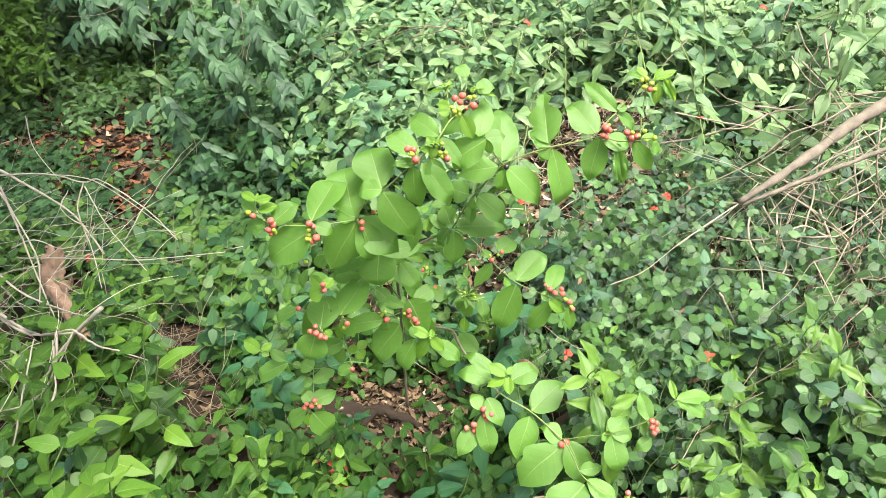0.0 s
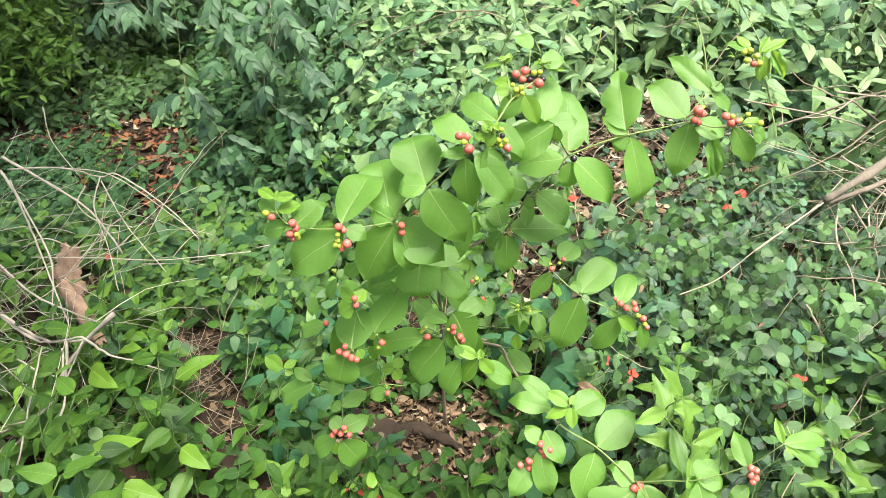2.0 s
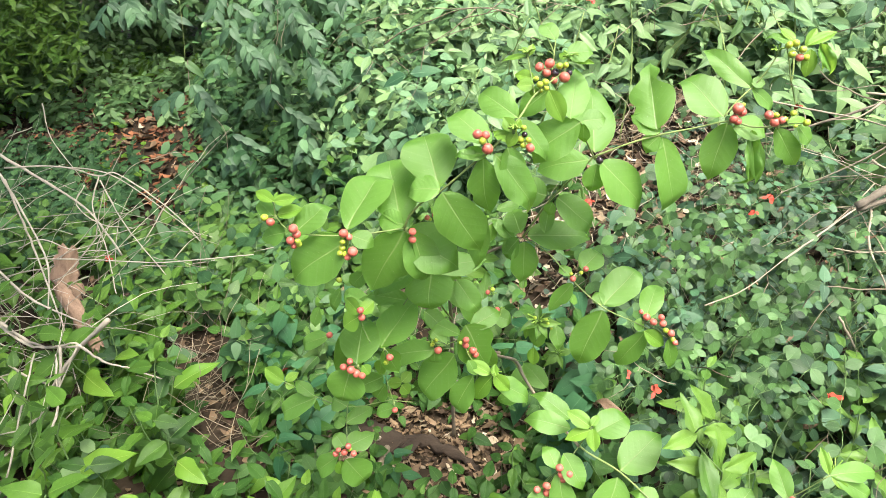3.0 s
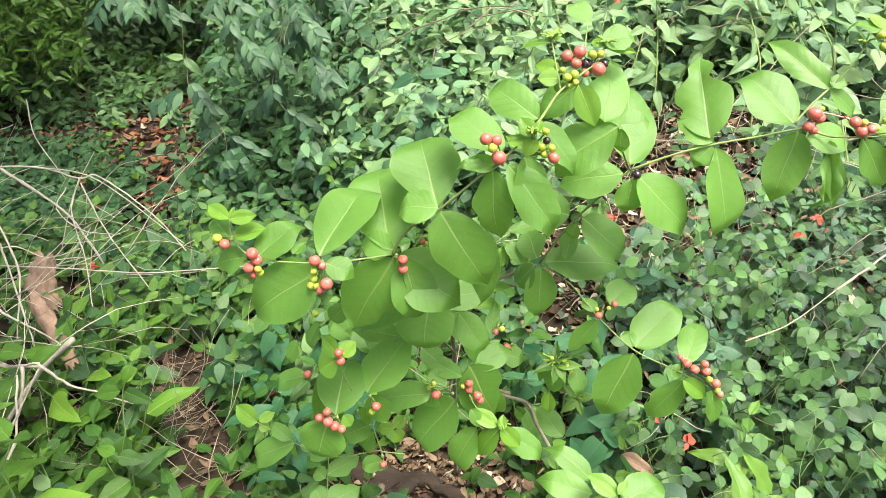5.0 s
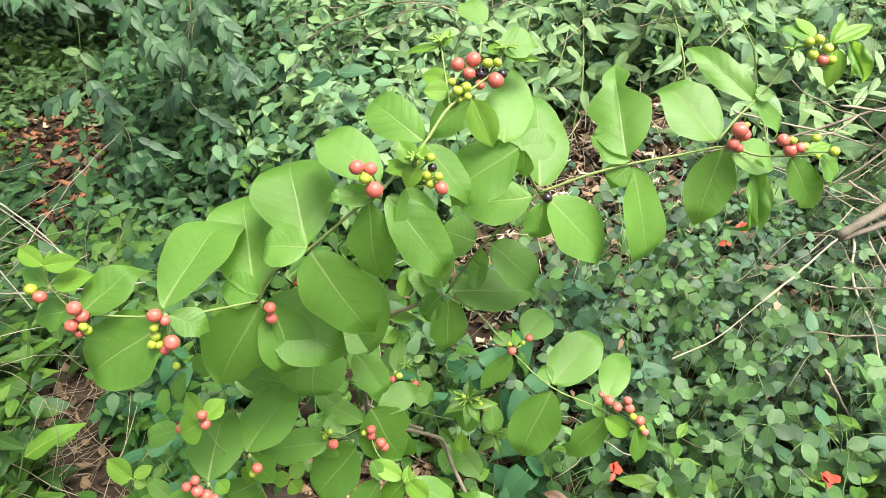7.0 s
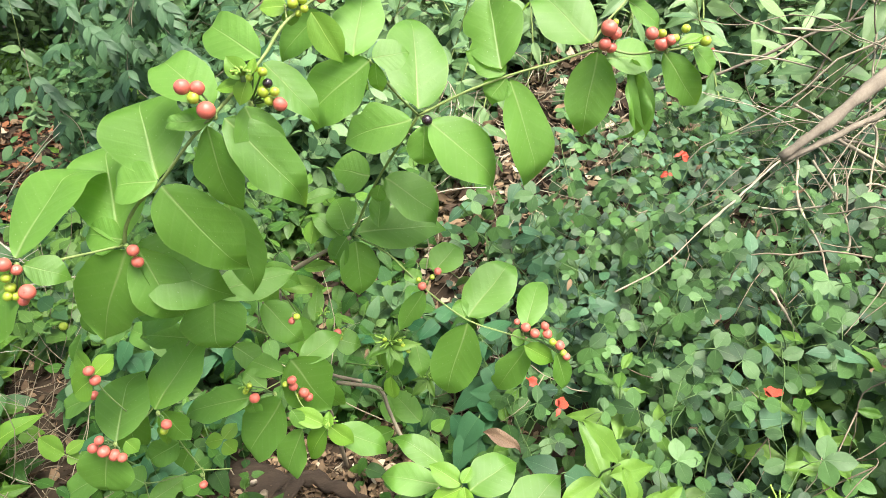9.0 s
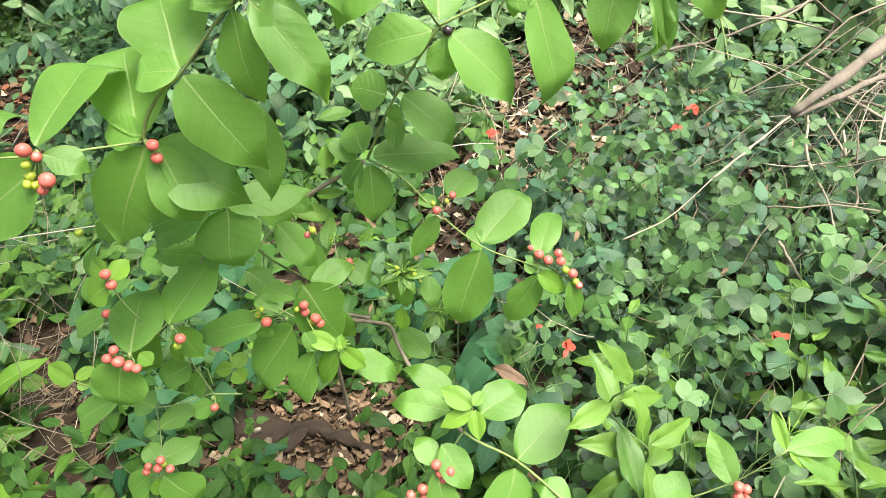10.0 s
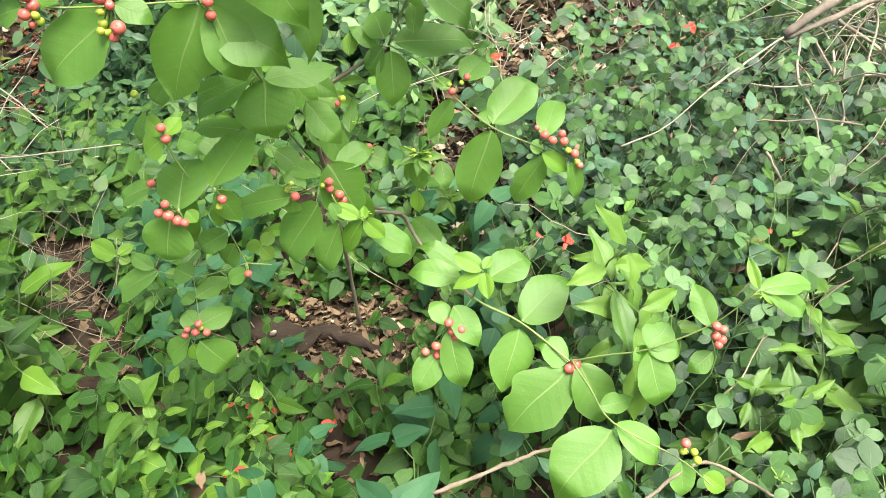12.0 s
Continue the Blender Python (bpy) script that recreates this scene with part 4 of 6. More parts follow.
leaf_on(shrub, (-0.015, 0.870, 0.529), (-0.015, 0.884, 0.542), 0.012, True)
leaf_on(shrub, (-0.018, 0.900, 0.502), (0.045, 0.897, 0.472), 0.035)
leaf_on(shrub, (-0.102, 0.920, 0.538), (-0.185, 0.918, 0.533), 0.042)
leaf_on(shrub, (-0.066, 0.930, 0.558), (-0.122, 0.947, 0.578), 0.030)
leaf_on(shrub, (-0.085, 0.920, 0.548), (-0.114, 0.934, 0.564), 0.024)
leaf_on(shrub, (-0.104, 0.920, 0.535), (-0.102, 0.917, 0.513), 0.022)
leaf_on(shrub, (-0.164, 0.844, 0.594), (-0.128, 0.896, 0.644), 0.061)
leaf_on(shrub, (-0.194, 0.820, 0.581), (-0.188, 0.868, 0.628), 0.062)
leaf_on(shrub, (-0.202, 0.815, 0.577), (-0.221, 0.808, 0.524), 0.055)
leaf_on(shrub, (-0.186, 0.820, 0.581), (-0.177, 0.818, 0.568), 0.016, True)
leaf_on(shrub, (-0.252, 0.900, 0.572), (-0.300, 0.897, 0.556), 0.029)
leaf_on(shrub, (-0.170, 0.860, 0.561), (-0.172, 0.857, 0.538), 0.023, True)
leaf_on(shrub, (-0.161, 0.850, 0.587), (-0.143, 0.845, 0.548), 0.032)
leaf_on(shrub, (-0.173, 0.880, 0.519), (-0.214, 0.876, 0.494), 0.031)
leaf_on(shrub, (-0.175, 0.900, 0.490), (-0.195, 0.896, 0.458), 0.029)
leaf_on(shrub, (-0.161, 0.880, 0.463), (-0.191, 0.878, 0.450), 0.023)
leaf_on(shrub, (-0.160, 0.950, 0.455), (-0.146, 0.963, 0.466), 0.019, True)
leaf_on(shrub, (-0.160, 0.950, 0.455), (-0.182, 0.949, 0.452), 0.020, True)
leaf_on(shrub, (-0.161, 0.950, 0.450), (-0.149, 0.948, 0.434), 0.022, True)
leaf_on(shrub, (-0.293, 0.930, 0.437), (-0.369, 0.925, 0.402), 0.042)
leaf_on(shrub, (-0.297, 0.930, 0.440), (-0.331, 0.947, 0.459), 0.022)
leaf_on(shrub, (-0.349, 0.950, 0.450), (-0.385, 0.964, 0.466), 0.028, True)
leaf_on(shrub, (-0.351, 0.950, 0.450), (-0.371, 0.950, 0.452), 0.016, True)
leaf_on(shrub, (-0.347, 0.950, 0.452), (-0.327, 0.961, 0.460), 0.016, True)
leaf_on(shrub, (-0.347, 0.950, 0.447), (-0.333, 0.949, 0.441), 0.016, True)
leaf_on(shrub, (-0.292, 0.930, 0.431), (-0.298, 0.927, 0.410), 0.017)
leaf_on(shrub, (-0.284, 0.930, 0.435), (-0.265, 0.929, 0.427), 0.016)
leaf_on(shrub, (-0.242, 0.900, 0.413), (-0.206, 0.923, 0.431), 0.031)
leaf_on(shrub, (-0.245, 0.900, 0.407), (-0.262, 0.908, 0.415), 0.022)
leaf_on(shrub, (-0.237, 0.900, 0.445), (-0.261, 0.910, 0.457), 0.033)
leaf_on(shrub, (-0.240, 0.880, 0.383), (-0.201, 0.902, 0.399), 0.038)
leaf_on(shrub, (-0.243, 0.880, 0.383), (-0.264, 0.895, 0.397), 0.026)
leaf_on(shrub, (-0.253, 0.880, 0.367), (-0.300, 0.875, 0.329), 0.036)
leaf_on(shrub, (-0.254, 0.880, 0.356), (-0.249, 0.877, 0.329), 0.022, True)
leaf_on(shrub, (-0.244, 0.880, 0.360), (-0.212, 0.874, 0.307), 0.052)
leaf_on(shrub, (0.048, 0.965, 0.558), (0.045, 0.959, 0.515), 0.030)
leaf_on(shrub, (0.043, 0.965, 0.515), (0.042, 0.961, 0.483), 0.020, True)
leaf_on(shrub, (0.037, 0.980, 0.549), (0.026, 0.976, 0.521), 0.012, True)
leaf_on(shrub, (0.075, 0.980, 0.546), (0.079, 0.957, 0.515), 0.026)
leaf_on(shrub, (0.068, 1.000, 0.412), (0.030, 1.029, 0.442), 0.037)
leaf_on(shrub, (0.022, 1.040, 0.379), (0.045, 1.073, 0.409), 0.045)
leaf_on(shrub, (0.092, 0.860, 0.451), (0.029, 0.869, 0.463), 0.036)
leaf_on(shrub, (0.115, 0.832, 0.479), (0.084, 0.847, 0.495), 0.024, True)
leaf_on(shrub, (0.115, 0.832, 0.474), (0.080, 0.824, 0.466), 0.019, True)
leaf_on(shrub, (0.117, 0.830, 0.478), (0.119, 0.812, 0.454), 0.019, True)
leaf_on(shrub, (0.115, 0.830, 0.483), (0.126, 0.841, 0.493), 0.012, True)
leaf_on(shrub, (0.122, 0.835, 0.466), (0.172, 0.860, 0.485), 0.047)
leaf_on(shrub, (0.159, 0.827, 0.408), (0.226, 0.870, 0.442), 0.058)
leaf_on(shrub, (0.156, 0.827, 0.396), (0.137, 0.780, 0.337), 0.056)
leaf_on(shrub, (0.208, 0.790, 0.375), (0.174, 0.807, 0.393), 0.040)
leaf_on(shrub, (0.072, 0.820, 0.413), (0.057, 0.844, 0.435), 0.029)
leaf_on(shrub, (0.080, 0.830, 0.433), (0.111, 0.803, 0.396), 0.037)
leaf_on(shrub, (0.074, 0.820, 0.407), (0.081, 0.776, 0.350), 0.040)
leaf_on(shrub, (0.061, 0.820, 0.376), (0.027, 0.789, 0.339), 0.038)
leaf_on(shrub, (0.207, 0.780, 0.374), (0.136, 0.735, 0.323), 0.077)
leaf_on(shrub, (0.218, 0.780, 0.381), (0.252, 0.736, 0.323), 0.053)
leaf_on(shrub, (0.267, 0.745, 0.432), (0.277, 0.736, 0.420), 0.025)
leaf_on(shrub, (0.276, 0.737, 0.438), (0.305, 0.759, 0.455), 0.038)
leaf_on(shrub, (0.276, 0.737, 0.438), (0.316, 0.738, 0.435), 0.028)
leaf_on(shrub, (0.277, 0.737, 0.434), (0.290, 0.700, 0.386), 0.042)
leaf_on(shrub, (0.332, 0.725, 0.472), (0.319, 0.758, 0.503), 0.026)
leaf_on(shrub, (0.338, 0.725, 0.438), (0.313, 0.714, 0.427), 0.024)
leaf_on(shrub, (0.359, 0.710, 0.527), (0.355, 0.732, 0.548), 0.012, True)
leaf_on(shrub, (0.361, 0.710, 0.526), (0.418, 0.723, 0.533), 0.028)
leaf_on(shrub, (0.367, 0.710, 0.524), (0.413, 0.697, 0.504), 0.023)
leaf_on(shrub, (0.362, 0.710, 0.525), (0.380, 0.702, 0.513), 0.011, True)
leaf_on(shrub, (0.228, 0.720, 0.374), (0.269, 0.729, 0.377), 0.025)
leaf_on(shrub, (0.225, 0.663, 0.402), (0.165, 0.621, 0.353), 0.066)
leaf_on(shrub, (0.227, 0.663, 0.411), (0.277, 0.642, 0.381), 0.037)
leaf_on(shrub, (0.281, 0.630, 0.395), (0.284, 0.609, 0.368), 0.029)
leaf_on(shrub, (0.300, 0.620, 0.386), (0.323, 0.611, 0.372), 0.021, True)

# the pointed leaves of the outermost shoot
leaf_on(shrub, (0.336, 0.93, 0.957), (0.368, 0.935, 0.971), 0.015, True)
leaf_on(shrub, (0.334, 0.93, 0.955), (0.349, 0.94, 0.975), 0.014, True)
leaf_on(shrub, (0.34, 0.928, 0.953), (0.339, 0.92, 0.923), 0.018, True)
leaf_on(shrub, (0.348, 0.93, 0.959), (0.37, 0.92, 0.925), 0.017, True, CURLED)
leaf_on(shrub, (0.355, 0.935, 0.961), (0.361, 0.93, 0.929), 0.013, True)
leaf_on(shrub, (0.32, 0.93, 0.961), (0.292, 0.945, 0.967), 0.021)
leaf_on(shrub, (0.323, 0.935, 0.961), (0.311, 0.95, 0.974), 0.016, True)
# young leaves round the upper bunch
leaf_on(shrub, (0.004, 0.772, 0.905), (-0.006, 0.775, 0.919), 0.014, True)
leaf_on(shrub, (0.006, 0.77, 0.905), (-0.002, 0.765, 0.891), 0.013, True)
leaf_on(shrub, (0.004, 0.773, 0.902), (-0.016, 0.775, 0.899), 0.012, True)
leaf_on(shrub, (0.007, 0.775, 0.906), (0.01, 0.78, 0.916), 0.008, True)
leaf_on(shrub, (-0.032, 0.775, 0.88), (-0.055, 0.772, 0.883), 0.013)

# leaves and twigs deeper in the shrub
leaf_on(shrub, (-0.04, 0.815, 0.809), (-0.03, 0.8, 0.727), 0.034)
leaf_on(shrub, (-0.033, 0.975, 0.592), (-0.031, 1.0, 0.627), 0.02)
leaf_on(shrub, (-0.07, 0.93, 0.649), (-0.032, 0.92, 0.601), 0.037)
leaf_on(shrub, (-0.052, 0.945, 0.56), (-0.007, 0.97, 0.581), 0.033)
leaf_on(shrub, (-0.025, 0.99, 0.68), (-0.019, 1.0, 0.705), 0.019, True)
leaf_on(shrub, (-0.04, 1.0, 0.645), (-0.01, 1.0, 0.651), 0.016, True)
leaf_on(shrub, (0.01, 0.985, 0.688), (-0.02, 1.0, 0.714), 0.026)
leaf_on(shrub, (0.017, 0.98, 0.689), (-0.006, 0.97, 0.671), 0.022)
leaf_on(shrub, (0.096, 0.9, 0.435), (0.046, 0.92, 0.47), 0.032)
leaf_on(shrub, (0.034, 0.99, 0.411), (-0.02, 1.0, 0.383), 0.028)
leaf_on(shrub, (-0.052, 0.885, 0.546), (-0.039, 0.875, 0.528), 0.017)
leaf_on(shrub, (-0.174, 0.95, 0.578), (-0.216, 0.96, 0.604), 0.032)
leaf_on(shrub, (-0.199, 0.97, 0.578), (-0.254, 0.99, 0.596), 0.031)
leaf_on(shrub, (-0.266, 0.92, 0.607), (-0.277, 0.91, 0.578), 0.023)
leaf_on(shrub, (-0.093, 0.97, 0.664), (-0.069, 0.96, 0.627), 0.035)
leaf_on(shrub, (-0.078, 0.98, 0.664), (-0.041, 0.98, 0.634), 0.028)
leaf_on(shrub, (-0.041, 0.955, 0.532), (-0.015, 0.95, 0.479), 0.037)
leaf_on(shrub, (-0.223, 0.9, 0.589), (-0.226, 0.885, 0.482), 0.043)
leaf_on(shrub, (-0.15, 0.93, 0.593), (-0.188, 0.94, 0.605), 0.026)
leaf_on(shrub, (-0.119, 0.95, 0.585), (-0.081, 0.94, 0.559), 0.031)
leaf_on(shrub, (-0.16, 0.86, 0.687), (-0.125, 0.87, 0.699), 0.025)
leaf_on(shrub, (-0.214, 0.86, 0.673), (-0.231, 0.85, 0.642), 0.02)
leaf_on(shrub, (-0.064, 0.97, 0.609), (-0.034, 0.965, 0.551), 0.036)
leaf_on(shrub, (0.057, 0.84, 0.9), (0.07, 0.835, 0.875), 0.013)
leaf_on(shrub, (0.052, 0.96, 0.708), (0.06, 0.98, 0.747), 0.022)
leaf_on(shrub, (-0.014, 0.94, 0.75), (0.016, 0.95, 0.759), 0.019)
twig_on(shrub, 0.0014, 0.0009, (-0.075, 1.020, 0.620), (-0.069, 0.96, 0.591), (-0.07, 0.93, 0.649), woody=True)
twig_on(shrub, 0.0012, 0.0008, (-0.165, 0.87, 0.579), (-0.17, 0.93, 0.591), (-0.195, 0.965, 0.584))

bunch = berry_bunch(shrub, (-0.252, 0.768, 0.813))
berry_on(bunch, (-0.256, 0.761, 0.810), 0.0047, "red")
berry_on(bunch, (-0.263, 0.764, 0.814), 0.0043, "green")
bunch = berry_bunch(shrub, (-0.230, 0.760, 0.800))
berry_on(bunch, (-0.229, 0.753, 0.806), 0.0051, "red")
berry_on(bunch, (-0.227, 0.756, 0.798), 0.0047, "red")
berry_on(bunch, (-0.234, 0.753, 0.792), 0.0047, "red")
berry_on(bunch, (-0.232, 0.756, 0.784), 0.0035, "red")
berry_on(bunch, (-0.226, 0.753, 0.791), 0.0034, "green")
berry_on(bunch, (-0.226, 0.756, 0.786), 0.0035, "green")
bunch = berry_bunch(shrub, (-0.171, 0.760, 0.796))
berry_on(bunch, (-0.175, 0.753, 0.801), 0.0051, "red")
berry_on(bunch, (-0.170, 0.756, 0.795), 0.0038, "red")
berry_on(bunch, (-0.177, 0.753, 0.791), 0.0034, "green")
berry_on(bunch, (-0.179, 0.756, 0.782), 0.0039, "green")
berry_on(bunch, (-0.181, 0.753, 0.777), 0.0035, "green")
berry_on(bunch, (-0.178, 0.756, 0.775), 0.0035, "green")
berry_on(bunch, (-0.167, 0.753, 0.779), 0.0056, "red")
berry_on(bunch, (-0.174, 0.756, 0.771), 0.0039, "red")
bunch = berry_bunch(shrub, (-0.113, 0.795, 0.787))
berry_on(bunch, (-0.106, 0.788, 0.787), 0.0045, "red")
berry_on(bunch, (-0.107, 0.791, 0.776), 0.0046, "red")
bunch = berry_bunch(shrub, (-0.102, 0.830, 0.779))
berry_on(bunch, (-0.093, 0.823, 0.789), 0.0033, "red")
berry_on(bunch, (-0.084, 0.826, 0.791), 0.0038, "red")
berry_on(bunch, (-0.090, 0.823, 0.787), 0.0024, "green")
bunch = berry_bunch(shrub, (-0.019, 0.770, 0.884))
berry_on(bunch, (-0.032, 0.763, 0.905), 0.0050, "red")
berry_on(bunch, (-0.024, 0.766, 0.903), 0.0046, "red")
berry_on(bunch, (-0.027, 0.763, 0.898), 0.0039, "green")
berry_on(bunch, (-0.022, 0.766, 0.889), 0.0059, "red")
bunch = berry_bunch(shrub, (0.001, 0.785, 0.886))
berry_on(bunch, (0.014, 0.778, 0.907), 0.0031, "green")
berry_on(bunch, (0.011, 0.781, 0.894), 0.0040, "green")
berry_on(bunch, (0.019, 0.778, 0.894), 0.0032, "green")
berry_on(bunch, (0.014, 0.781, 0.888), 0.0036, "green")
berry_on(bunch, (0.021, 0.778, 0.886), 0.0048, "red")
berry_on(bunch, (0.008, 0.781, 0.909), 0.0028, "green")
berry_on(bunch, (0.005, 0.778, 0.904), 0.0024, "green")
berry_on(bunch, (0.015, 0.781, 0.899), 0.0032, "black")
bunch = berry_bunch(shrub, (0.053, 0.850, 0.944))
berry_on(bunch, (0.031, 0.843, 0.954), 0.0051, "red")
berry_on(bunch, (0.042, 0.846, 0.957), 0.0055, "red")
berry_on(bunch, (0.039, 0.843, 0.948), 0.0047, "red")
berry_on(bunch, (0.048, 0.846, 0.947), 0.0047, "black")
berry_on(bunch, (0.058, 0.843, 0.943), 0.0060, "red")
berry_on(bunch, (0.063, 0.846, 0.947), 0.0034, "black")
berry_on(bunch, (0.052, 0.843, 0.955), 0.0038, "green")
berry_on(bunch, (0.059, 0.846, 0.955), 0.0034, "green")
berry_on(bunch, (0.047, 0.843, 0.940), 0.0038, "red")
bunch = berry_bunch(shrub, (0.033, 0.830, 0.935))
berry_on(bunch, (0.031, 0.823, 0.940), 0.0037, "green")
berry_on(bunch, (0.037, 0.826, 0.942), 0.0037, "green")
berry_on(bunch, (0.038, 0.823, 0.936), 0.0029, "green")
berry_on(bunch, (0.033, 0.826, 0.933), 0.0025, "green")
berry_on(bunch, (0.027, 0.823, 0.946), 0.0029, "green")
bunch = berry_bunch(shrub, (0.327, 0.93, 0.952))
berry_on(bunch, (0.313, 0.922, 0.959), 0.0042, "green")
berry_on(bunch, (0.32, 0.922, 0.961), 0.0044, "green")
berry_on(bunch, (0.329, 0.922, 0.954), 0.0042, "green")
berry_on(bunch, (0.318, 0.922, 0.949), 0.0044, "green")
berry_on(bunch, (0.327, 0.922, 0.945), 0.0046, "red")
berry_on(bunch, (0.334, 0.922, 0.945), 0.0040, "green")
bunch = berry_bunch(shrub, (0.107, 0.915, 0.830))
berry_on(bunch, (0.111, 0.908, 0.829), 0.0048, "black")
bunch = berry_bunch(shrub, (0.254, 0.900, 0.877))
berry_on(bunch, (0.259, 0.893, 0.895), 0.0066, "red")
berry_on(bunch, (0.265, 0.896, 0.890), 0.0053, "red")
berry_on(bunch, (0.256, 0.893, 0.883), 0.0053, "red")
berry_on(bunch, (0.262, 0.896, 0.879), 0.0045, "red")
berry_on(bunch, (0.264, 0.893, 0.899), 0.0026, "green")
bunch = berry_bunch(shrub, (0.303, 0.885, 0.876))
berry_on(bunch, (0.288, 0.878, 0.891), 0.0052, "red")
berry_on(bunch, (0.297, 0.881, 0.882), 0.0057, "red")
berry_on(bunch, (0.303, 0.878, 0.885), 0.0043, "red")
berry_on(bunch, (0.297, 0.881, 0.890), 0.0035, "green")
berry_on(bunch, (0.306, 0.878, 0.886), 0.0035, "green")
berry_on(bunch, (0.315, 0.881, 0.892), 0.0035, "green")
berry_on(bunch, (0.330, 0.878, 0.882), 0.0043, "green")
berry_on(bunch, (0.320, 0.881, 0.877), 0.0022, "green")
bunch = berry_bunch(shrub, (0.096, 0.940, 0.651))
berry_on(bunch, (0.091, 0.933, 0.651), 0.0046, "red")
berry_on(bunch, (0.108, 0.936, 0.665), 0.0040, "red")
berry_on(bunch, (0.088, 0.933, 0.659), 0.0028, "green")
berry_on(bunch, (0.102, 0.936, 0.659), 0.0028, "green")
bunch = berry_bunch(shrub, (0.190, 0.925, 0.588))
berry_on(bunch, (0.184, 0.918, 0.609), 0.0034, "red")
berry_on(bunch, (0.193, 0.921, 0.599), 0.0052, "red")
berry_on(bunch, (0.202, 0.918, 0.593), 0.0052, "red")
berry_on(bunch, (0.213, 0.921, 0.599), 0.0046, "red")
berry_on(bunch, (0.215, 0.918, 0.591), 0.0052, "red")
berry_on(bunch, (0.221, 0.921, 0.578), 0.0041, "green")
berry_on(bunch, (0.228, 0.918, 0.575), 0.0053, "red")
berry_on(bunch, (0.232, 0.921, 0.563), 0.0042, "green")
berry_on(bunch, (0.235, 0.918, 0.560), 0.0042, "red")
bunch = berry_bunch(shrub, (-0.160, 0.840, 0.593))
berry_on(bunch, (-0.152, 0.833, 0.585), 0.0051, "red")
berry_on(bunch, (-0.158, 0.836, 0.575), 0.0040, "green")
bunch = berry_bunch(shrub, (-0.190, 0.811, 0.586))
berry_on(bunch, (-0.198, 0.804, 0.598), 0.0043, "red")
berry_on(bunch, (-0.208, 0.807, 0.587), 0.0049, "red")
berry_on(bunch, (-0.198, 0.804, 0.585), 0.0055, "red")
berry_on(bunch, (-0.192, 0.807, 0.577), 0.0055, "red")
berry_on(bunch, (-0.184, 0.804, 0.576), 0.0044, "red")
bunch = berry_bunch(shrub, (-0.248, 0.900, 0.572))
berry_on(bunch, (-0.248, 0.893, 0.578), 0.0049, "red")
bunch = berry_bunch(shrub, (-0.061, 0.930, 0.547))
berry_on(bunch, (-0.057, 0.923, 0.554), 0.0052, "red")
berry_on(bunch, (-0.058, 0.926, 0.543), 0.0052, "red")
berry_on(bunch, (-0.047, 0.923, 0.536), 0.0059, "red")
berry_on(bunch, (-0.044, 0.926, 0.527), 0.0053, "red")
berry_on(bunch, (-0.065, 0.923, 0.549), 0.0032, "green")
berry_on(bunch, (-0.053, 0.926, 0.529), 0.0040, "green")
bunch = berry_bunch(shrub, (-0.077, 0.920, 0.540))
berry_on(bunch, (-0.097, 0.913, 0.542), 0.0058, "red")
berry_on(bunch, (-0.104, 0.916, 0.552), 0.0032, "green")
berry_on(bunch, (-0.099, 0.913, 0.559), 0.0032, "green")
berry_on(bunch, (-0.106, 0.916, 0.549), 0.0032, "green")
bunch = berry_bunch(shrub, (-0.042, 0.990, 0.561))
berry_on(bunch, (-0.035, 0.983, 0.563), 0.0048, "red")
berry_on(bunch, (-0.013, 0.986, 0.567), 0.0048, "red")
berry_on(bunch, (-0.010, 0.983, 0.561), 0.0027, "green")
bunch = berry_bunch(shrub, (-0.161, 0.880, 0.471))
berry_on(bunch, (-0.159, 0.873, 0.464), 0.0046, "red")
bunch = berry_bunch(shrub, (-0.238, 0.875, 0.391))
berry_on(bunch, (-0.233, 0.868, 0.397), 0.0048, "red")
berry_on(bunch, (-0.241, 0.871, 0.382), 0.0055, "red")
berry_on(bunch, (-0.249, 0.868, 0.389), 0.0041, "red")
berry_on(bunch, (-0.255, 0.871, 0.378), 0.0048, "red")
berry_on(bunch, (-0.226, 0.868, 0.383), 0.0048, "red")
berry_on(bunch, (-0.233, 0.871, 0.388), 0.0034, "green")
bunch = berry_bunch(shrub, (0.079, 0.820, 0.419))
berry_on(bunch, (0.074, 0.813, 0.423), 0.0056, "red")
berry_on(bunch, (0.078, 0.816, 0.408), 0.0057, "red")
berry_on(bunch, (0.088, 0.813, 0.412), 0.0050, "red")
berry_on(bunch, (0.081, 0.816, 0.399), 0.0057, "red")
berry_on(bunch, (0.058, 0.813, 0.389), 0.0058, "red")
berry_on(bunch, (0.059, 0.816, 0.373), 0.0058, "red")
berry_on(bunch, (0.045, 0.813, 0.381), 0.0051, "red")
bunch = berry_bunch(shrub, (0.211, 0.785, 0.380))
berry_on(bunch, (0.207, 0.778, 0.376), 0.0062, "red")
berry_on(bunch, (0.215, 0.781, 0.379), 0.0062, "red")
berry_on(bunch, (0.212, 0.778, 0.365), 0.0062, "red")
berry_on(bunch, (0.220, 0.781, 0.368), 0.0056, "red")
bunch = berry_bunch(shrub, (0.334, 0.722, 0.471))
berry_on(bunch, (0.331, 0.715, 0.481), 0.0047, "red")
berry_on(bunch, (0.340, 0.718, 0.474), 0.0042, "red")
berry_on(bunch, (0.332, 0.715, 0.469), 0.0048, "red")
berry_on(bunch, (0.341, 0.718, 0.461), 0.0048, "red")
berry_on(bunch, (0.337, 0.715, 0.457), 0.0043, "red")
bunch = berry_bunch(shrub, (0.286, 0.632, 0.404))
berry_on(bunch, (0.280, 0.625, 0.424), 0.0045, "red")
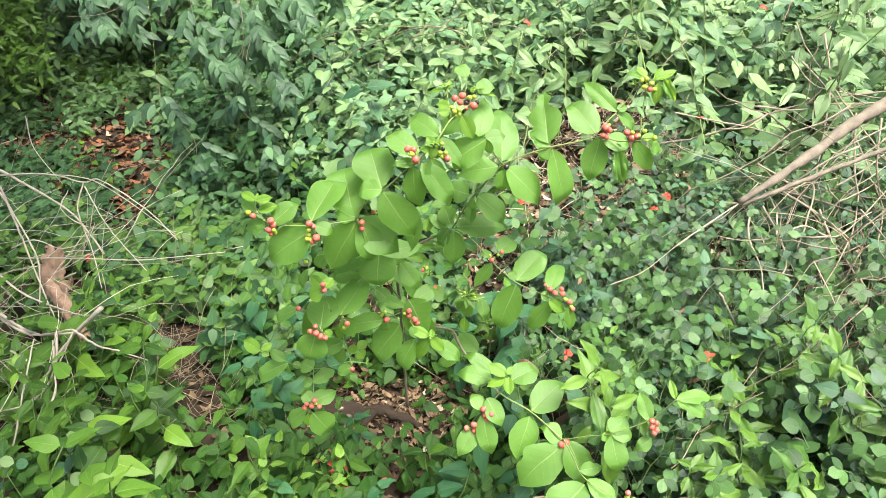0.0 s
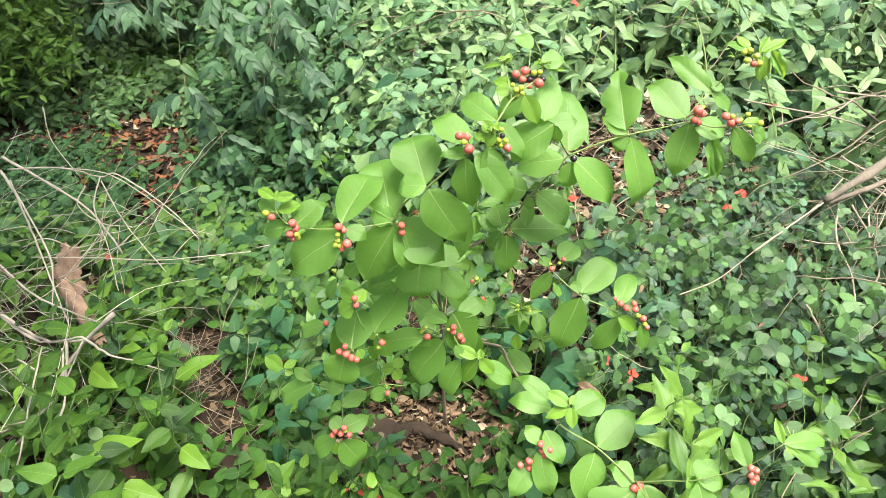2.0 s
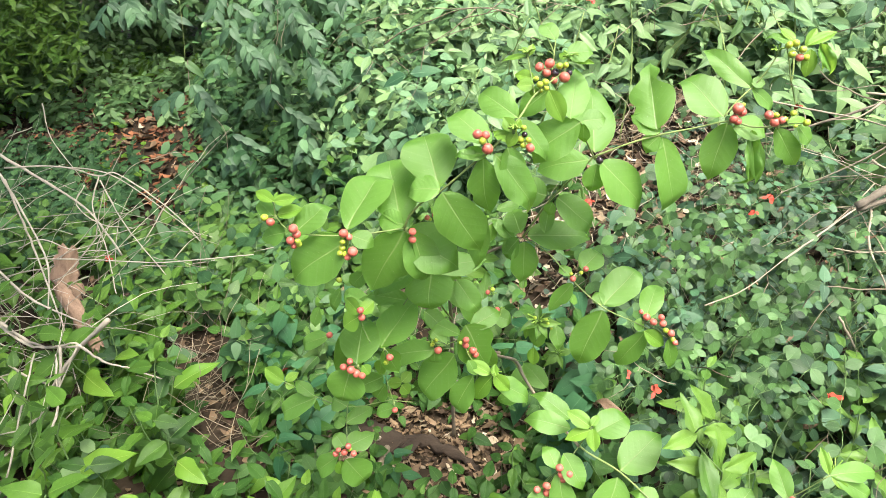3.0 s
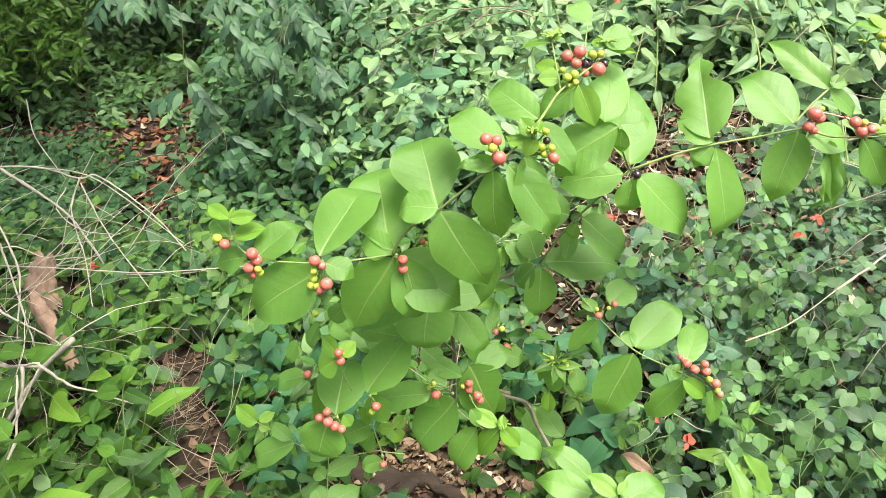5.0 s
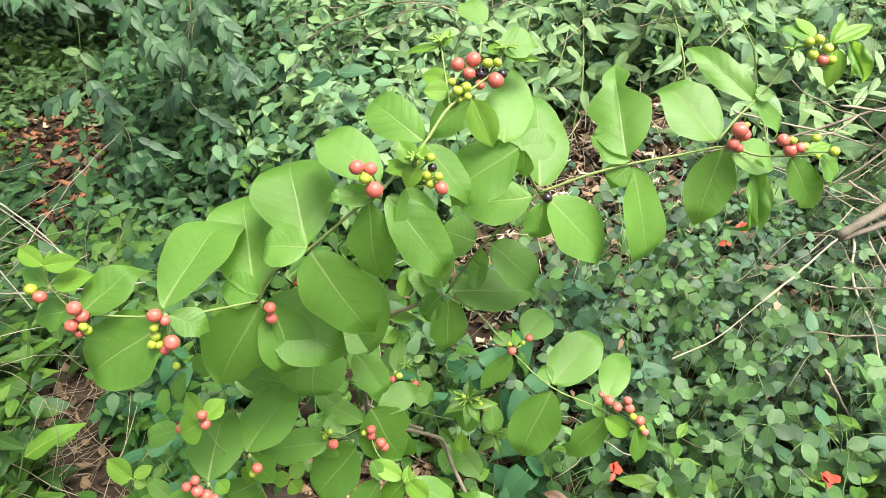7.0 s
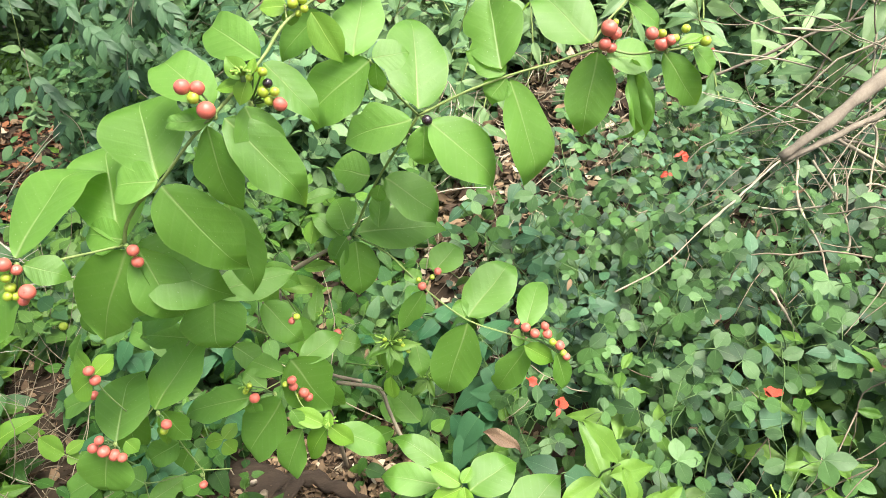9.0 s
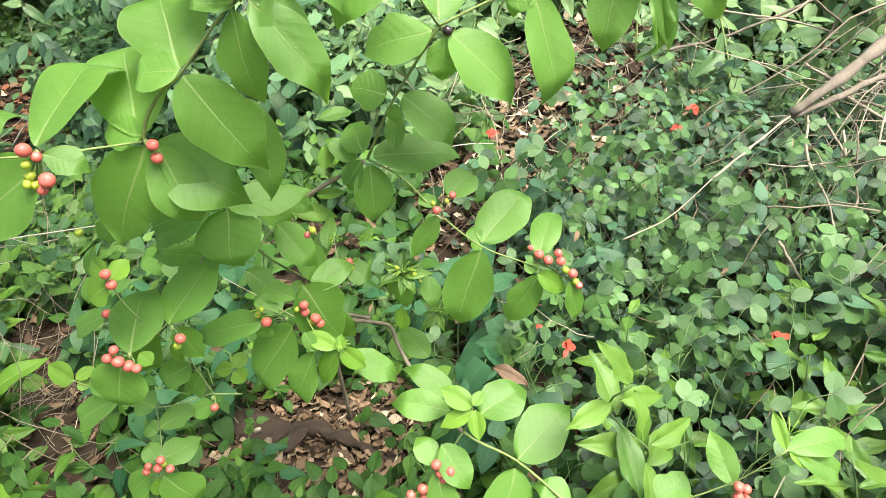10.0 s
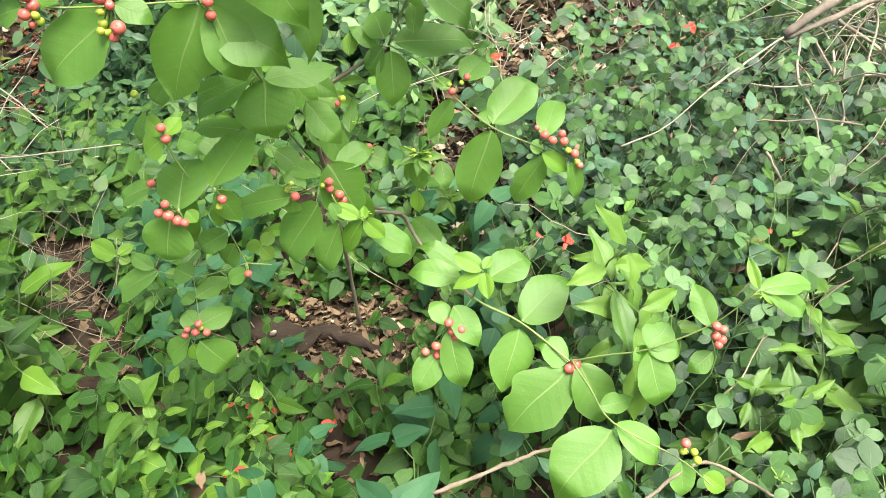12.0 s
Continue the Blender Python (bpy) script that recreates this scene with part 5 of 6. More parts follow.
berry_on(bunch, (0.280, 0.628, 0.411), 0.0041, "green")
berry_on(bunch, (0.294, 0.625, 0.400), 0.0041, "green")
berry_on(bunch, (0.291, 0.628, 0.408), 0.0036, "green")
bunch = berry_bunch(shrub, (0.051, 0.965, 0.556))
berry_on(bunch, (0.043, 0.958, 0.572), 0.0027, "green")
berry_on(bunch, (0.059, 0.961, 0.568), 0.0027, "green")
berry_on(bunch, (0.067, 0.958, 0.554), 0.0027, "green")
berry_on(bunch, (0.038, 0.961, 0.559), 0.0027, "green")
berry_on(bunch, (0.062, 0.958, 0.562), 0.0027, "green")
bunch = berry_bunch(shrub, (-0.178, 0.800, 0.671))
berry_on(bunch, (-0.175, 0.793, 0.681), 0.0045, "red")
berry_on(bunch, (-0.175, 0.796, 0.669), 0.0046, "red")
bunch = berry_bunch(shrub, (-0.022, 0.860, 0.676))
berry_on(bunch, (-0.018, 0.853, 0.678), 0.0032, "green")
berry_on(bunch, (-0.024, 0.856, 0.672), 0.0033, "red")
bunch = berry_bunch(shrub, (-0.213, 0.840, 0.697))
berry_on(bunch, (-0.208, 0.833, 0.700), 0.0037, "green")




# ---- single plants of the undergrowth ----
def grown(name, label, category, group, got, kit, stem=STALK, thick=0.0018):
    """One plant with its stem and each leaf as parts, standing at the origin."""
    top = tagged(new(name), label, category, group)
    vs, fs = tube(smooth_line(got[0], 2), thick, thick * 0.5, 5)
    part("stem", mesh_of("stem", vs, fs, stem), top)
    if len(got) > 2:
        for p, q in got[2]:
            vs, fs = tube([p, p.lerp(q, 0.5) + Vector((0, 0, 0.003)), q], 0.0008, 0.0006, 4)
            part("leaf_stalk", mesh_of("leaf_stalk", vs, fs, stem), top)
    for i, (b, a, n, l, w) in enumerate(got[1]):
        part("leaf", kit[i % len(kit)], top, "", frame_of(b, a, n, l, w))
    return top


kit_rng = random.Random(21)
HERB_KIT = [blade_mesh("herb_blade", blade(ovate, 8, 3, d, 0.25, w, 2.0, p, 0.05, kit_rng), HERB) for d, w, p in ((0.12, 0.02, 0), (0.28, 0.03, 1), (0.4, 0.025, 2))]
BRIGHT_KIT = HERB_KIT + [blade_mesh("bright_herb_blade", blade(ovate, 8, 3, 0.2, 0.3, 0.03, 2.0, 1.0, 0.06, kit_rng), LANCE), HERB_KIT[1], blade_mesh("bright_herb_blade", blade(ovate, 8, 3, 0.35, 0.2, 0.04, 1.6, 2.0, 0.08, kit_rng), YOUNG), HERB_KIT[0], HERB_KIT[2]]
LANCE_KIT = [blade_mesh("lance_blade", blade(lanceolate, 8, 3, d, 0.3, w, 2.0, p, 0.04, kit_rng), LANCE) for d, w, p in ((0.15, 0.04, 0), (0.35, 0.05, 1), (0.05, 0.04, 2))]
BROAD_KIT = [blade_mesh("broad_blade", blade(cordate, 8, 3, d, 0.2, w, 1.5, p, 0.05, kit_rng), BLUE) for d, w, p in ((0.3, 0.02, 0), (0.5, 0.03, 1))]
SHADE_KIT = [blade_mesh("shaded_herb_blade", blade(ovate, 8, 3, d, 0.22, 0.03, 1.6, p, 0.05, kit_rng), BROAD_SHADE) for d, p in ((0.2, 0.5), (0.35, 1.7))]
TREFOIL_KIT = [blade_mesh("leaflet_blade", blade(obovate, 8, 2, d, 0.14, 0.012, 1.5, p, 0.02, kit_rng), TREFOIL) for d, p in ((0.06, 0), (0.15, 1), (0.1, 2))]
PALE_KIT = [blade_mesh("sapling_blade", blade(ovate, 8, 3, d, 0.2, w, 2.0, p, 0.05, kit_rng), SAPLING) for d, w, p in ((0.2, 0.02, 0), (0.4, 0.03, 1))]

pr = random.Random(31)


def scatter(n, x0, x1, y0, y1, gap, size0=0.8, size1=1.2, foot=None, keep=None):
    """Spots at least gap apart, on the ground or at the height that foot gives."""
    out = []
    for trial in range(n * 30):
        x, y = pr.uniform(x0, x1), pr.uniform(y0, y1)
        if all((x - a) ** 2 + (y - b) ** 2 > gap * gap for a, b, *_ in out) and (keep is None or keep(x, y)):
            z = lift(x, y) - 0.005 if foot is None else foot(x, y)
            out.append((x, y, z, pr.uniform(size0, size1)))
        if len(out) == n:
            break
    return out


def stand(kinds, spots):
    """Stand each kind on its first spot and copies of it on the rest."""
    r = pr
    for i, (x, y, z, s) in enumerate(spots):
        m = Matrix.LocRotScale((x, y, z), Euler((r.uniform(-0.15, 0.15), r.uniform(-0.15, 0.15), r.uniform(-0.9, 0.9))), (s, s, s))
        if i < len(kinds):
            kinds[i].matrix_basis = m
        else:
            ob = copy_thing(kinds[i % len(kinds)], Matrix())
            ob.matrix_basis = m


# tall herbs beside the dry twigs, lower ones towards the shrub
tall = [grown("herb_plant", "leafy green herb with pointed oval leaves, knee high", "herb", "herbs beside the shrub", sprig(pr, h, n, l, 0.54, -4, 0.25, 0.2), BRIGHT_KIT, thick=0.0022) for h, n, l in ((0.34, 5, 0.105), (0.38, 7, 0.08), (0.30, 5, 0.09), (0.36, 6, 0.07))]
stand(tall, scatter(46, -1.75, -0.62, 0.70, 1.42, 0.085, 0.8, 1.15, keep=lambda x, y: not in_gap(x, y)))
short = [grown("low_herb", "small green herb with pointed oval leaves on litter", "herb", "low herbs beside the shrub", sprig(pr, h, n, 0.056, 0.56, 0, 0.3, 0.25), HERB_KIT + SHADE_KIT, thick=0.0016) for h, n in ((0.16, 5), (0.20, 5), (0.12, 4), (0.18, 5))]
stand(short, scatter(58, -1.0, 0.12, 0.58, 1.5, 0.055, 0.8, 1.25, keep=lambda x, y: not (-0.36 < x < 0.08 and 1.08 < y < 1.40) and not in_gap(x, y)))
stand([copy_thing(k, Matrix()) for k in short], [(-0.908, 1.403, 0.0, 1.00), (-0.797, 1.211, 0.0, 1.10), (-0.854, 1.483, 0.0, 1.20), (-0.703, 1.236, 0.0, 1.00), (-0.814, 1.317, 0.0, 1.10), (-0.668, 1.109, 0.0, 1.20), (-1.038, 1.596, 0.0, 1.00)])
stand([copy_thing(k, Matrix()) for k in short], scatter(14, -0.66, -0.12, 0.56, 0.92, 0.07, 0.7, 1.0))

# herbs close behind the shrub's stems, their leaf colour darkened to stand for shade
behind = [grown("shaded_herb", "green herb with shade-darkened pointed leaves behind the shrub", "herb", "shaded herbs behind the shrub", sprig(pr, h, n, 0.062, 0.60, -8, 0.3, 0.25), SHADE_KIT + HERB_KIT[:1], thick=0.0016) for h, n in ((0.26, 5), (0.20, 4), (0.30, 6))]
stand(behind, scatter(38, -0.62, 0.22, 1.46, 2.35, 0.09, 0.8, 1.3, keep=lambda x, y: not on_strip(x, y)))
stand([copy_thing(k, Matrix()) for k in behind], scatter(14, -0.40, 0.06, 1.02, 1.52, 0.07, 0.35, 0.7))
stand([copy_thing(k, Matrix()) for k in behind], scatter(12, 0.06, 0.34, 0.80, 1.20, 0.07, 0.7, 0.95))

patch = [grown("low_herb", "small green herb with pointed oval leaves beneath dry twigs", "herb", "low herbs under the twigs", sprig(pr, h, n, 0.064, 0.55, 0, 0.3, 0.25), HERB_KIT + [BRIGHT_KIT[3]], thick=0.0016) for h, n in ((0.16, 5), (0.22, 5), (0.13, 4))]
stand(patch, scatter(60, -1.7, -0.95, 1.12, 1.85, 0.08, 0.9, 1.4))

# bright shoots with narrow leaves in front of the bank
lance = [grown("narrow_leaved_weed", "upright bright green weed with narrow glossy leaves", "weed", "narrow-leaved weeds", sprig(pr, h, n, 0.080, 0.40, 4, 0.3, 0.35), LANCE_KIT, thick=0.002) for h, n in ((0.24, 6), (0.28, 7), (0.22, 6))]
stand(lance, scatter(16, 0.30, 0.78, 0.74, 1.12, 0.075, 0.8, 1.1, foot=lambda x, y: max(lift(x, y), bank_top(x, y) - 0.18)))

# dark seedlings with broad leaves at the shrub's foot
broad = [grown("broad_leaved_seedling", "dark blue-green seedling with broad pointed leaves", "seedling", "broad-leaved seedlings", sprig(pr, h, n, 0.076, 0.76, -20, 0.25, 0.62), BROAD_KIT, thick=0.002) for h, n in ((0.24, 3), (0.22, 3), (0.18, 2), (0.20, 3))]
stand(broad, [(0.005, 0.845, 0.0, 1.1), (-0.06, 0.765, 0.0, 1.15), (0.06, 0.80, 0.0, 1.1), (-0.12, 0.86, 0.0, 0.8), (-0.21, 0.77, 0.0, 0.95), (0.12, 0.90, 0.0, 0.9), (-0.34, 0.86, 0.0, 0.8), (-0.42, 1.08, 0.0, 0.9), (-0.40, 1.22, 0.0, 0.9), (0.03, 0.66, 0.0, 0.85), (-0.48, 1.30, 0.0, 1.0), (-0.2, 1.12, 0.0, 0.7), (0.090, 1.140, 0.000, 1.20), (0.140, 1.240, 0.000, 1.30), (0.060, 1.340, 0.000, 1.20), (0.170, 1.120, 0.000, 1.30), (0.100, 1.440, 0.000, 1.30), (0.000, 1.500, 0.000, 1.20), (-0.060, 1.460, 0.000, 1.00), (0.200, 1.340, 0.000, 1.40), (-0.47, 1.54, 0.0, 0.86), (-0.34, 1.30, 0.0, 1.00), (-0.33, 1.35, 0.0, 1.02), (-0.42, 1.33, 0.0, 0.95), (-0.39, 1.59, 0.0, 1.09), (-0.57, 1.45, 0.0, 0.84), (-0.46, 1.90, 0.0, 1.04), (-0.37, 1.55, 0.0, 1.10), (-0.59, 1.49, 0.0, 1.07)])

# small reddening and pale plants at the shrub's foot
RED_KIT = [blade_mesh("red_leaf_blade", blade(ovate, 6, 2, 0.3, 0.3, 0.04, 1.5, 0.5, 0.06, kit_rng), PETAL), blade_mesh("yellow_leaf_blade", blade(ovate, 6, 2, 0.2, 0.3, 0.04, 1.5, 1.5, 0.06, kit_rng), YOUNG), BRIGHT_KIT[3]]
reddish = [grown("reddening_seedling", "small seedling with yellow-green and red leaves", "seedling", "reddening seedlings", sprig(pr, h, n, 0.027, 0.55, 5, 0.4, 0.2), [RED_KIT[1], RED_KIT[0], RED_KIT[1], RED_KIT[2]], thick=0.0012) for h, n in ((0.15, 6), (0.12, 5))]
stand(reddish, [(-0.219, 0.992, 0.0, 1.00), (-0.236, 0.957, 0.0, 1.10), (-0.249, 0.914, 0.0, 0.90), (-0.216, 0.928, 0.0, 1.05), (-0.203, 1.009, 0.0, 0.95)])
yellowish = [grown("yellow_seedling", "small bright yellow-green seedling on the litter", "seedling", "yellow seedlings", sprig(pr, 0.18, 4, 0.044, 0.6, 0, 0.3, 0.3), [BRIGHT_KIT[5], BRIGHT_KIT[3]], thick=0.0012)]
stand(yellowish, [(-0.324, 0.919, 0.0, 1.00), (-0.428, 0.904, 0.0, 1.10), (-0.453, 0.890, 0.0, 0.90), (-0.420, 0.941, 0.0, 1.05), (-0.289, 0.933, 0.0, 0.95), (-0.289, 0.885, 0.0, 1.10), (-0.429, 0.884, 0.0, 1.00)])
stand([copy_thing(yellowish[0], Matrix())], [(-1.035, 2.75, 0.13, 1.7), (-0.965, 2.95, 0.20, 1.6), (-1.80, 2.95, 0.03, 1.5), (-1.90, 2.90, 0.02, 1.4), (-1.66, 2.80, 0.02, 1.3), (-1.25, 2.55, 0.05, 1.4)])
greyish = [grown("grey_green_herb", "grey-green herb with round pale leaves", "herb", "grey-green herbs", sprig(pr, 0.2, 4, 0.042, 0.8, 5, 0.3, 0.4), [blade_mesh("round_blade", blade(rounded, 6, 3, 0.15, 0.1, 0.02, 1.5, 0.5, 0.04, kit_rng), IVY), blade_mesh("round_blade", blade(rounded, 6, 3, 0.1, 0.1, 0.02, 1.5, 2.0, 0.04, kit_rng), SAPLING)], thick=0.0015)]
stand(greyish, [(-0.815, 0.91, 0.03, 1.1), (-0.93, 0.86, 0.02, 1.0), (-0.86, 0.98, 0.02, 1.1)])

# runners of trefoil that stand over the dense mat
runner = [grown("trefoil_runner", "trailing trefoil creeper with oval leaflets in threes", "creeper", "trefoil runners", trefoil(pr, h, n, 0.027, 0.70, 0.5), TREFOIL_KIT, thick=0.0011) for h, n in ((0.15, 6), (0.18, 7), (0.13, 5), (0.16, 6))]
stand(runner, scatter(84, 0.16, 1.25, 0.56, 1.6, 0.075, 0.75, 1.15, foot=lambda x, y: max(lift(x, y), bank_top(x, y) - 0.125)))

stand([copy_thing(k, Matrix()) for k in runner], scatter(20, 0.17, 0.44, 0.78, 1.28, 0.065, 0.8, 1.1, foot=lambda x, y: max(lift(x, y), 0.10 + 0.4 * x)))

# pale saplings behind the bank
sapling = [grown("pale_sapling", "pale green sapling with drooping pointed leaves", "sapling", "pale saplings", sprig(pr, h, n, 0.098, 0.38, -5, 0.35, 0.35), PALE_KIT, TWIG, 0.003) for h, n in ((0.62, 9), (0.70, 10), (0.55, 8))]
stand(sapling, [(0.80, 1.86, lift(0.8, 1.86), 1.0), (0.98, 2.05, lift(0.98, 2.05), 1.1), (0.22, 2.25, lift(0.22, 2.25), 1.1), (0.70, 2.3, lift(0.7, 2.3), 1.1), (1.22, 2.1, lift(1.22, 2.1), 1.1), (0.48, 2.55, lift(0.48, 2.55), 1.0), (1.15, 1.85, lift(1.15, 1.85), 0.9), (1.4, 2.0, lift(1.4, 2.0), 1.1), (0.05, 2.3, lift(0.05, 2.3), 1.0), (0.9, 2.35, lift(0.9, 2.35), 1.2), (-0.1, 2.5, lift(-0.1, 2.5), 1.1), (0.12, 2.6, lift(0.12, 2.6), 1.25), (0.3, 2.75, lift(0.3, 2.75), 1.3), (0.6, 2.8, lift(0.6, 2.8), 1.3), (0.78, 2.65, lift(0.78, 2.65), 1.25), (1.05, 2.6, lift(1.05, 2.6), 1.3), (1.3, 2.5, lift(1.3, 2.5), 1.2), (-0.35, 2.65, lift(-0.35, 2.65), 1.1), (0.42, 2.5, lift(0.42, 2.5), 1.0), (1.55, 2.35, lift(1.55, 2.35), 1.2), (-0.6, 2.9, lift(-0.6, 2.9), 1.1)])


# ---- dead wood ----
def stick(name, label, r0, r1, points, seed, material=BARK):
    r = random.Random(seed)
    line = smooth_line(points, 6)
    line = [p + Vector((r.uniform(-1, 1), r.uniform(-1, 1), r.uniform(-1, 1))) * min(r0, 0.004) * 0.4 for p in line]
    vs, fs = tube(line, r0, r1, 9, r, 0.45)
    return tagged(new(name, mesh_of(name, vs, fs, material)), label, "dead branch")


def right_branch(r0, r1, *points):
    stick("dead_branch", "thick pale grey dead branch lying on the creepers" if r1 > 0.008 else "thin pale brown dead branch among the creepers", r0, r1, points, int(points[0][0] * 1000), GREY_BRANCH if r0 > 0.0031 else TAN_TWIG)["group"] = "dead branches on the bank"


def left_twig(r0, r1, *points):
    stick("dry_twig", "bare pale dry twig above the low herbs", r0 * 1.2, r1 * 1.2, points, int(-points[0][0] * 1000), PALE_TWIG)["group"] = "dry twigs over the herbs"


right_branch(.0080, .0160, (0.744, 1.490, 0.531), (0.825, 1.500, 0.587), (0.935, 1.550, 0.641), (1.045, 1.600, 0.703), (1.184, 1.650, 0.766))
right_branch(.0060, .0055, (0.748, 1.490, 0.525), (0.819, 1.500, 0.548), (0.907, 1.520, 0.576), (1.027, 1.550, 0.610), (1.161, 1.580, 0.652))
right_branch(.0021, .0018, (0.536, 1.310, 0.493), (0.608, 1.360, 0.516), (0.738, 1.480, 0.529))
right_branch(.0012, .0009, (0.372, 1.220, 0.441), (0.459, 1.270, 0.450), (0.536, 1.310, 0.493))
right_branch(.0024, .0018, (0.684, 1.900, 0.659), (0.815, 1.900, 0.631), (0.947, 1.880, 0.605), (1.094, 1.850, 0.559), (1.308, 1.850, 0.507))
right_branch(.0036, .0024, (0.660, 1.950, 0.547), (0.773, 1.950, 0.564), (0.877, 1.920, 0.607), (1.027, 1.900, 0.671), (1.185, 1.900, 0.703), (1.329, 1.900, 0.717))
right_branch(.0032, .0024, (0.911, 1.600, 0.515), (1.018, 1.620, 0.481), (1.137, 1.650, 0.434), (1.309, 1.700, 0.367))
right_branch(.0024, .0016, (0.633, 1.250, 0.402), (0.648, 1.240, 0.376), (0.661, 1.200, 0.347))
right_branch(.0030, .0016, (0.867, 1.700, 0.562), (0.975, 1.700, 0.493), (1.093, 1.650, 0.356), (1.153, 1.600, 0.198))
right_branch(.0030, .0016, (1.130, 2.000, 0.867), (1.128, 1.900, 0.737), (1.087, 1.800, 0.595), (1.038, 1.700, 0.493))
right_branch(.0028, .0016, (1.056, 1.950, 0.794), (1.156, 1.900, 0.686), (1.221, 1.800, 0.542), (1.284, 1.700, 0.368))
right_branch(.0026, .0016, (0.780, 1.500, 0.523), (0.753, 1.420, 0.465), (0.766, 1.360, 0.416), (0.759, 1.300, 0.371))
right_branch(.0024, .0016, (0.810, 1.500, 0.515), (0.850, 1.460, 0.446), (0.862, 1.420, 0.385), (0.809, 1.360, 0.369))
right_branch(.0030, .0020, (0.878, 1.550, 0.534), (0.987, 1.550, 0.469), (1.077, 1.550, 0.402), (1.140, 1.520, 0.357), (1.199, 1.500, 0.341))
right_branch(.0026, .0016, (0.984, 1.550, 0.485), (1.013, 1.500, 0.409), (1.052, 1.450, 0.352), (1.045, 1.380, 0.291))
right_branch(.0024, .0016, (0.899, 1.560, 0.562), (0.972, 1.580, 0.538), (0.930, 1.500, 0.459), (0.900, 1.460, 0.413))
right_branch(.0022, .0014, (0.819, 1.420, 0.449), (0.895, 1.450, 0.481), (0.978, 1.460, 0.445), (1.052, 1.500, 0.458), (1.157, 1.560, 0.543))
right_branch(.0026, .0016, (1.134, 1.750, 0.690), (1.111, 1.660, 0.572), (1.111, 1.600, 0.480), (1.071, 1.520, 0.366))
right_branch(.0024, .0014, (1.176, 1.700, 0.687), (1.150, 1.620, 0.570), (1.173, 1.580, 0.455), (1.131, 1.500, 0.375))
right_branch(.0024, .0014, (1.042, 1.600, 0.530), (1.136, 1.650, 0.559), (1.228, 1.700, 0.607))
right_branch(.0022, .0014, (1.042, 1.580, 0.489), (1.145, 1.620, 0.521), (1.227, 1.660, 0.579))
right_branch(.0026, .0018, (0.895, 1.850, 0.688), (1.015, 1.840, 0.677), (1.109, 1.840, 0.693), (1.287, 1.820, 0.700))
right_branch(.0022, .0014, (1.111, 1.850, 0.739), (1.150, 1.750, 0.658), (1.201, 1.700, 0.591), (1.256, 1.650, 0.509))
right_branch(.0020, .0014, (0.996, 1.900, 0.820), (1.068, 1.880, 0.742), (1.155, 1.850, 0.722), (1.240, 1.800, 0.716))
right_branch(.0018, .0012, (1.040, 2.000, 0.901), (1.066, 1.950, 0.827), (1.133, 1.880, 0.741), (1.199, 1.800, 0.693))
right_branch(.0022, .0014, (1.176, 1.500, 0.424), (1.071, 1.460, 0.412), (0.999, 1.400, 0.346), (0.909, 1.360, 0.352))
left_twig(.0034, .0020, (-1.374, 1.750, 0.571), (-1.254, 1.740, 0.493), (-1.142, 1.720, 0.417), (-1.067, 1.700, 0.293))
left_twig(.0042, .0026, (-0.798, 1.200, 0.399), (-0.918, 1.220, 0.292), (-1.033, 1.200, 0.146), (-1.146, 1.150, 0.008))
left_twig(.0014, .0008, (-1.390, 2.000, 0.652), (-1.381, 1.980, 0.549), (-1.300, 1.950, 0.435))
left_twig(.0022, .0014, (-1.172, 1.500, 0.590), (-1.161, 1.500, 0.477), (-1.138, 1.480, 0.359), (-1.064, 1.400, 0.236))
left_twig(.0014, .0010, (-1.211, 1.700, 0.555), (-1.064, 1.700, 0.541), (-0.976, 1.700, 0.487), (-0.823, 1.680, 0.367))
left_twig(.0030, .0020, (-1.151, 1.300, 0.340), (-1.042, 1.280, 0.277), (-0.912, 1.240, 0.303))
left_twig(.0020, .0012, (-1.191, 1.900, 0.152), (-0.996, 1.950, 0.138), (-0.744, 2.000, 0.174))
left_twig(.0016, .0010, (-1.071, 1.700, 0.515), (-1.022, 1.680, 0.396), (-0.892, 1.600, 0.285))
left_twig(.0026, .0014, (-0.954, 1.240, 0.303), (-0.963, 1.200, 0.215), (-1.040, 1.150, 0.117), (-1.068, 1.100, 0.107))
left_twig(.0024, .0012, (-1.278, 1.500, 0.358), (-1.170, 1.450, 0.296), (-1.037, 1.400, 0.275), (-0.912, 1.300, 0.314))
left_twig(.0014, .0010, (-1.453, 1.900, 0.579), (-1.371, 1.900, 0.605))
left_twig(.0024, .0014, (-1.270, 1.600, 0.584), (-1.189, 1.550, 0.459), (-1.136, 1.500, 0.357), (-1.121, 1.420, 0.241))
left_twig(.0018, .0011, (-1.331, 1.700, 0.551), (-1.171, 1.700, 0.554), (-1.072, 1.700, 0.527), (-1.016, 1.700, 0.532), (-0.887, 1.680, 0.443), (-0.805, 1.650, 0.362))
left_twig(.0016, .0010, (-1.072, 1.700, 0.527), (-1.086, 1.660, 0.453), (-1.038, 1.600, 0.360), (-0.977, 1.500, 0.283))
left_twig(.0030, .0018, (-1.170, 1.320, 0.323), (-1.075, 1.280, 0.284), (-1.011, 1.260, 0.285), (-0.900, 1.220, 0.327))
left_twig(.0026, .0016, (-0.950, 1.080, 0.156), (-0.932, 1.140, 0.198), (-0.954, 1.220, 0.297))
left_twig(.0022, .0014, (-1.066, 1.100, 0.155), (-0.990, 1.120, 0.184), (-0.945, 1.160, 0.223), (-0.886, 1.200, 0.329))
left_twig(.0020, .0014, (-1.051, 1.200, 0.281), (-1.017, 1.200, 0.248), (-0.963, 1.180, 0.249))
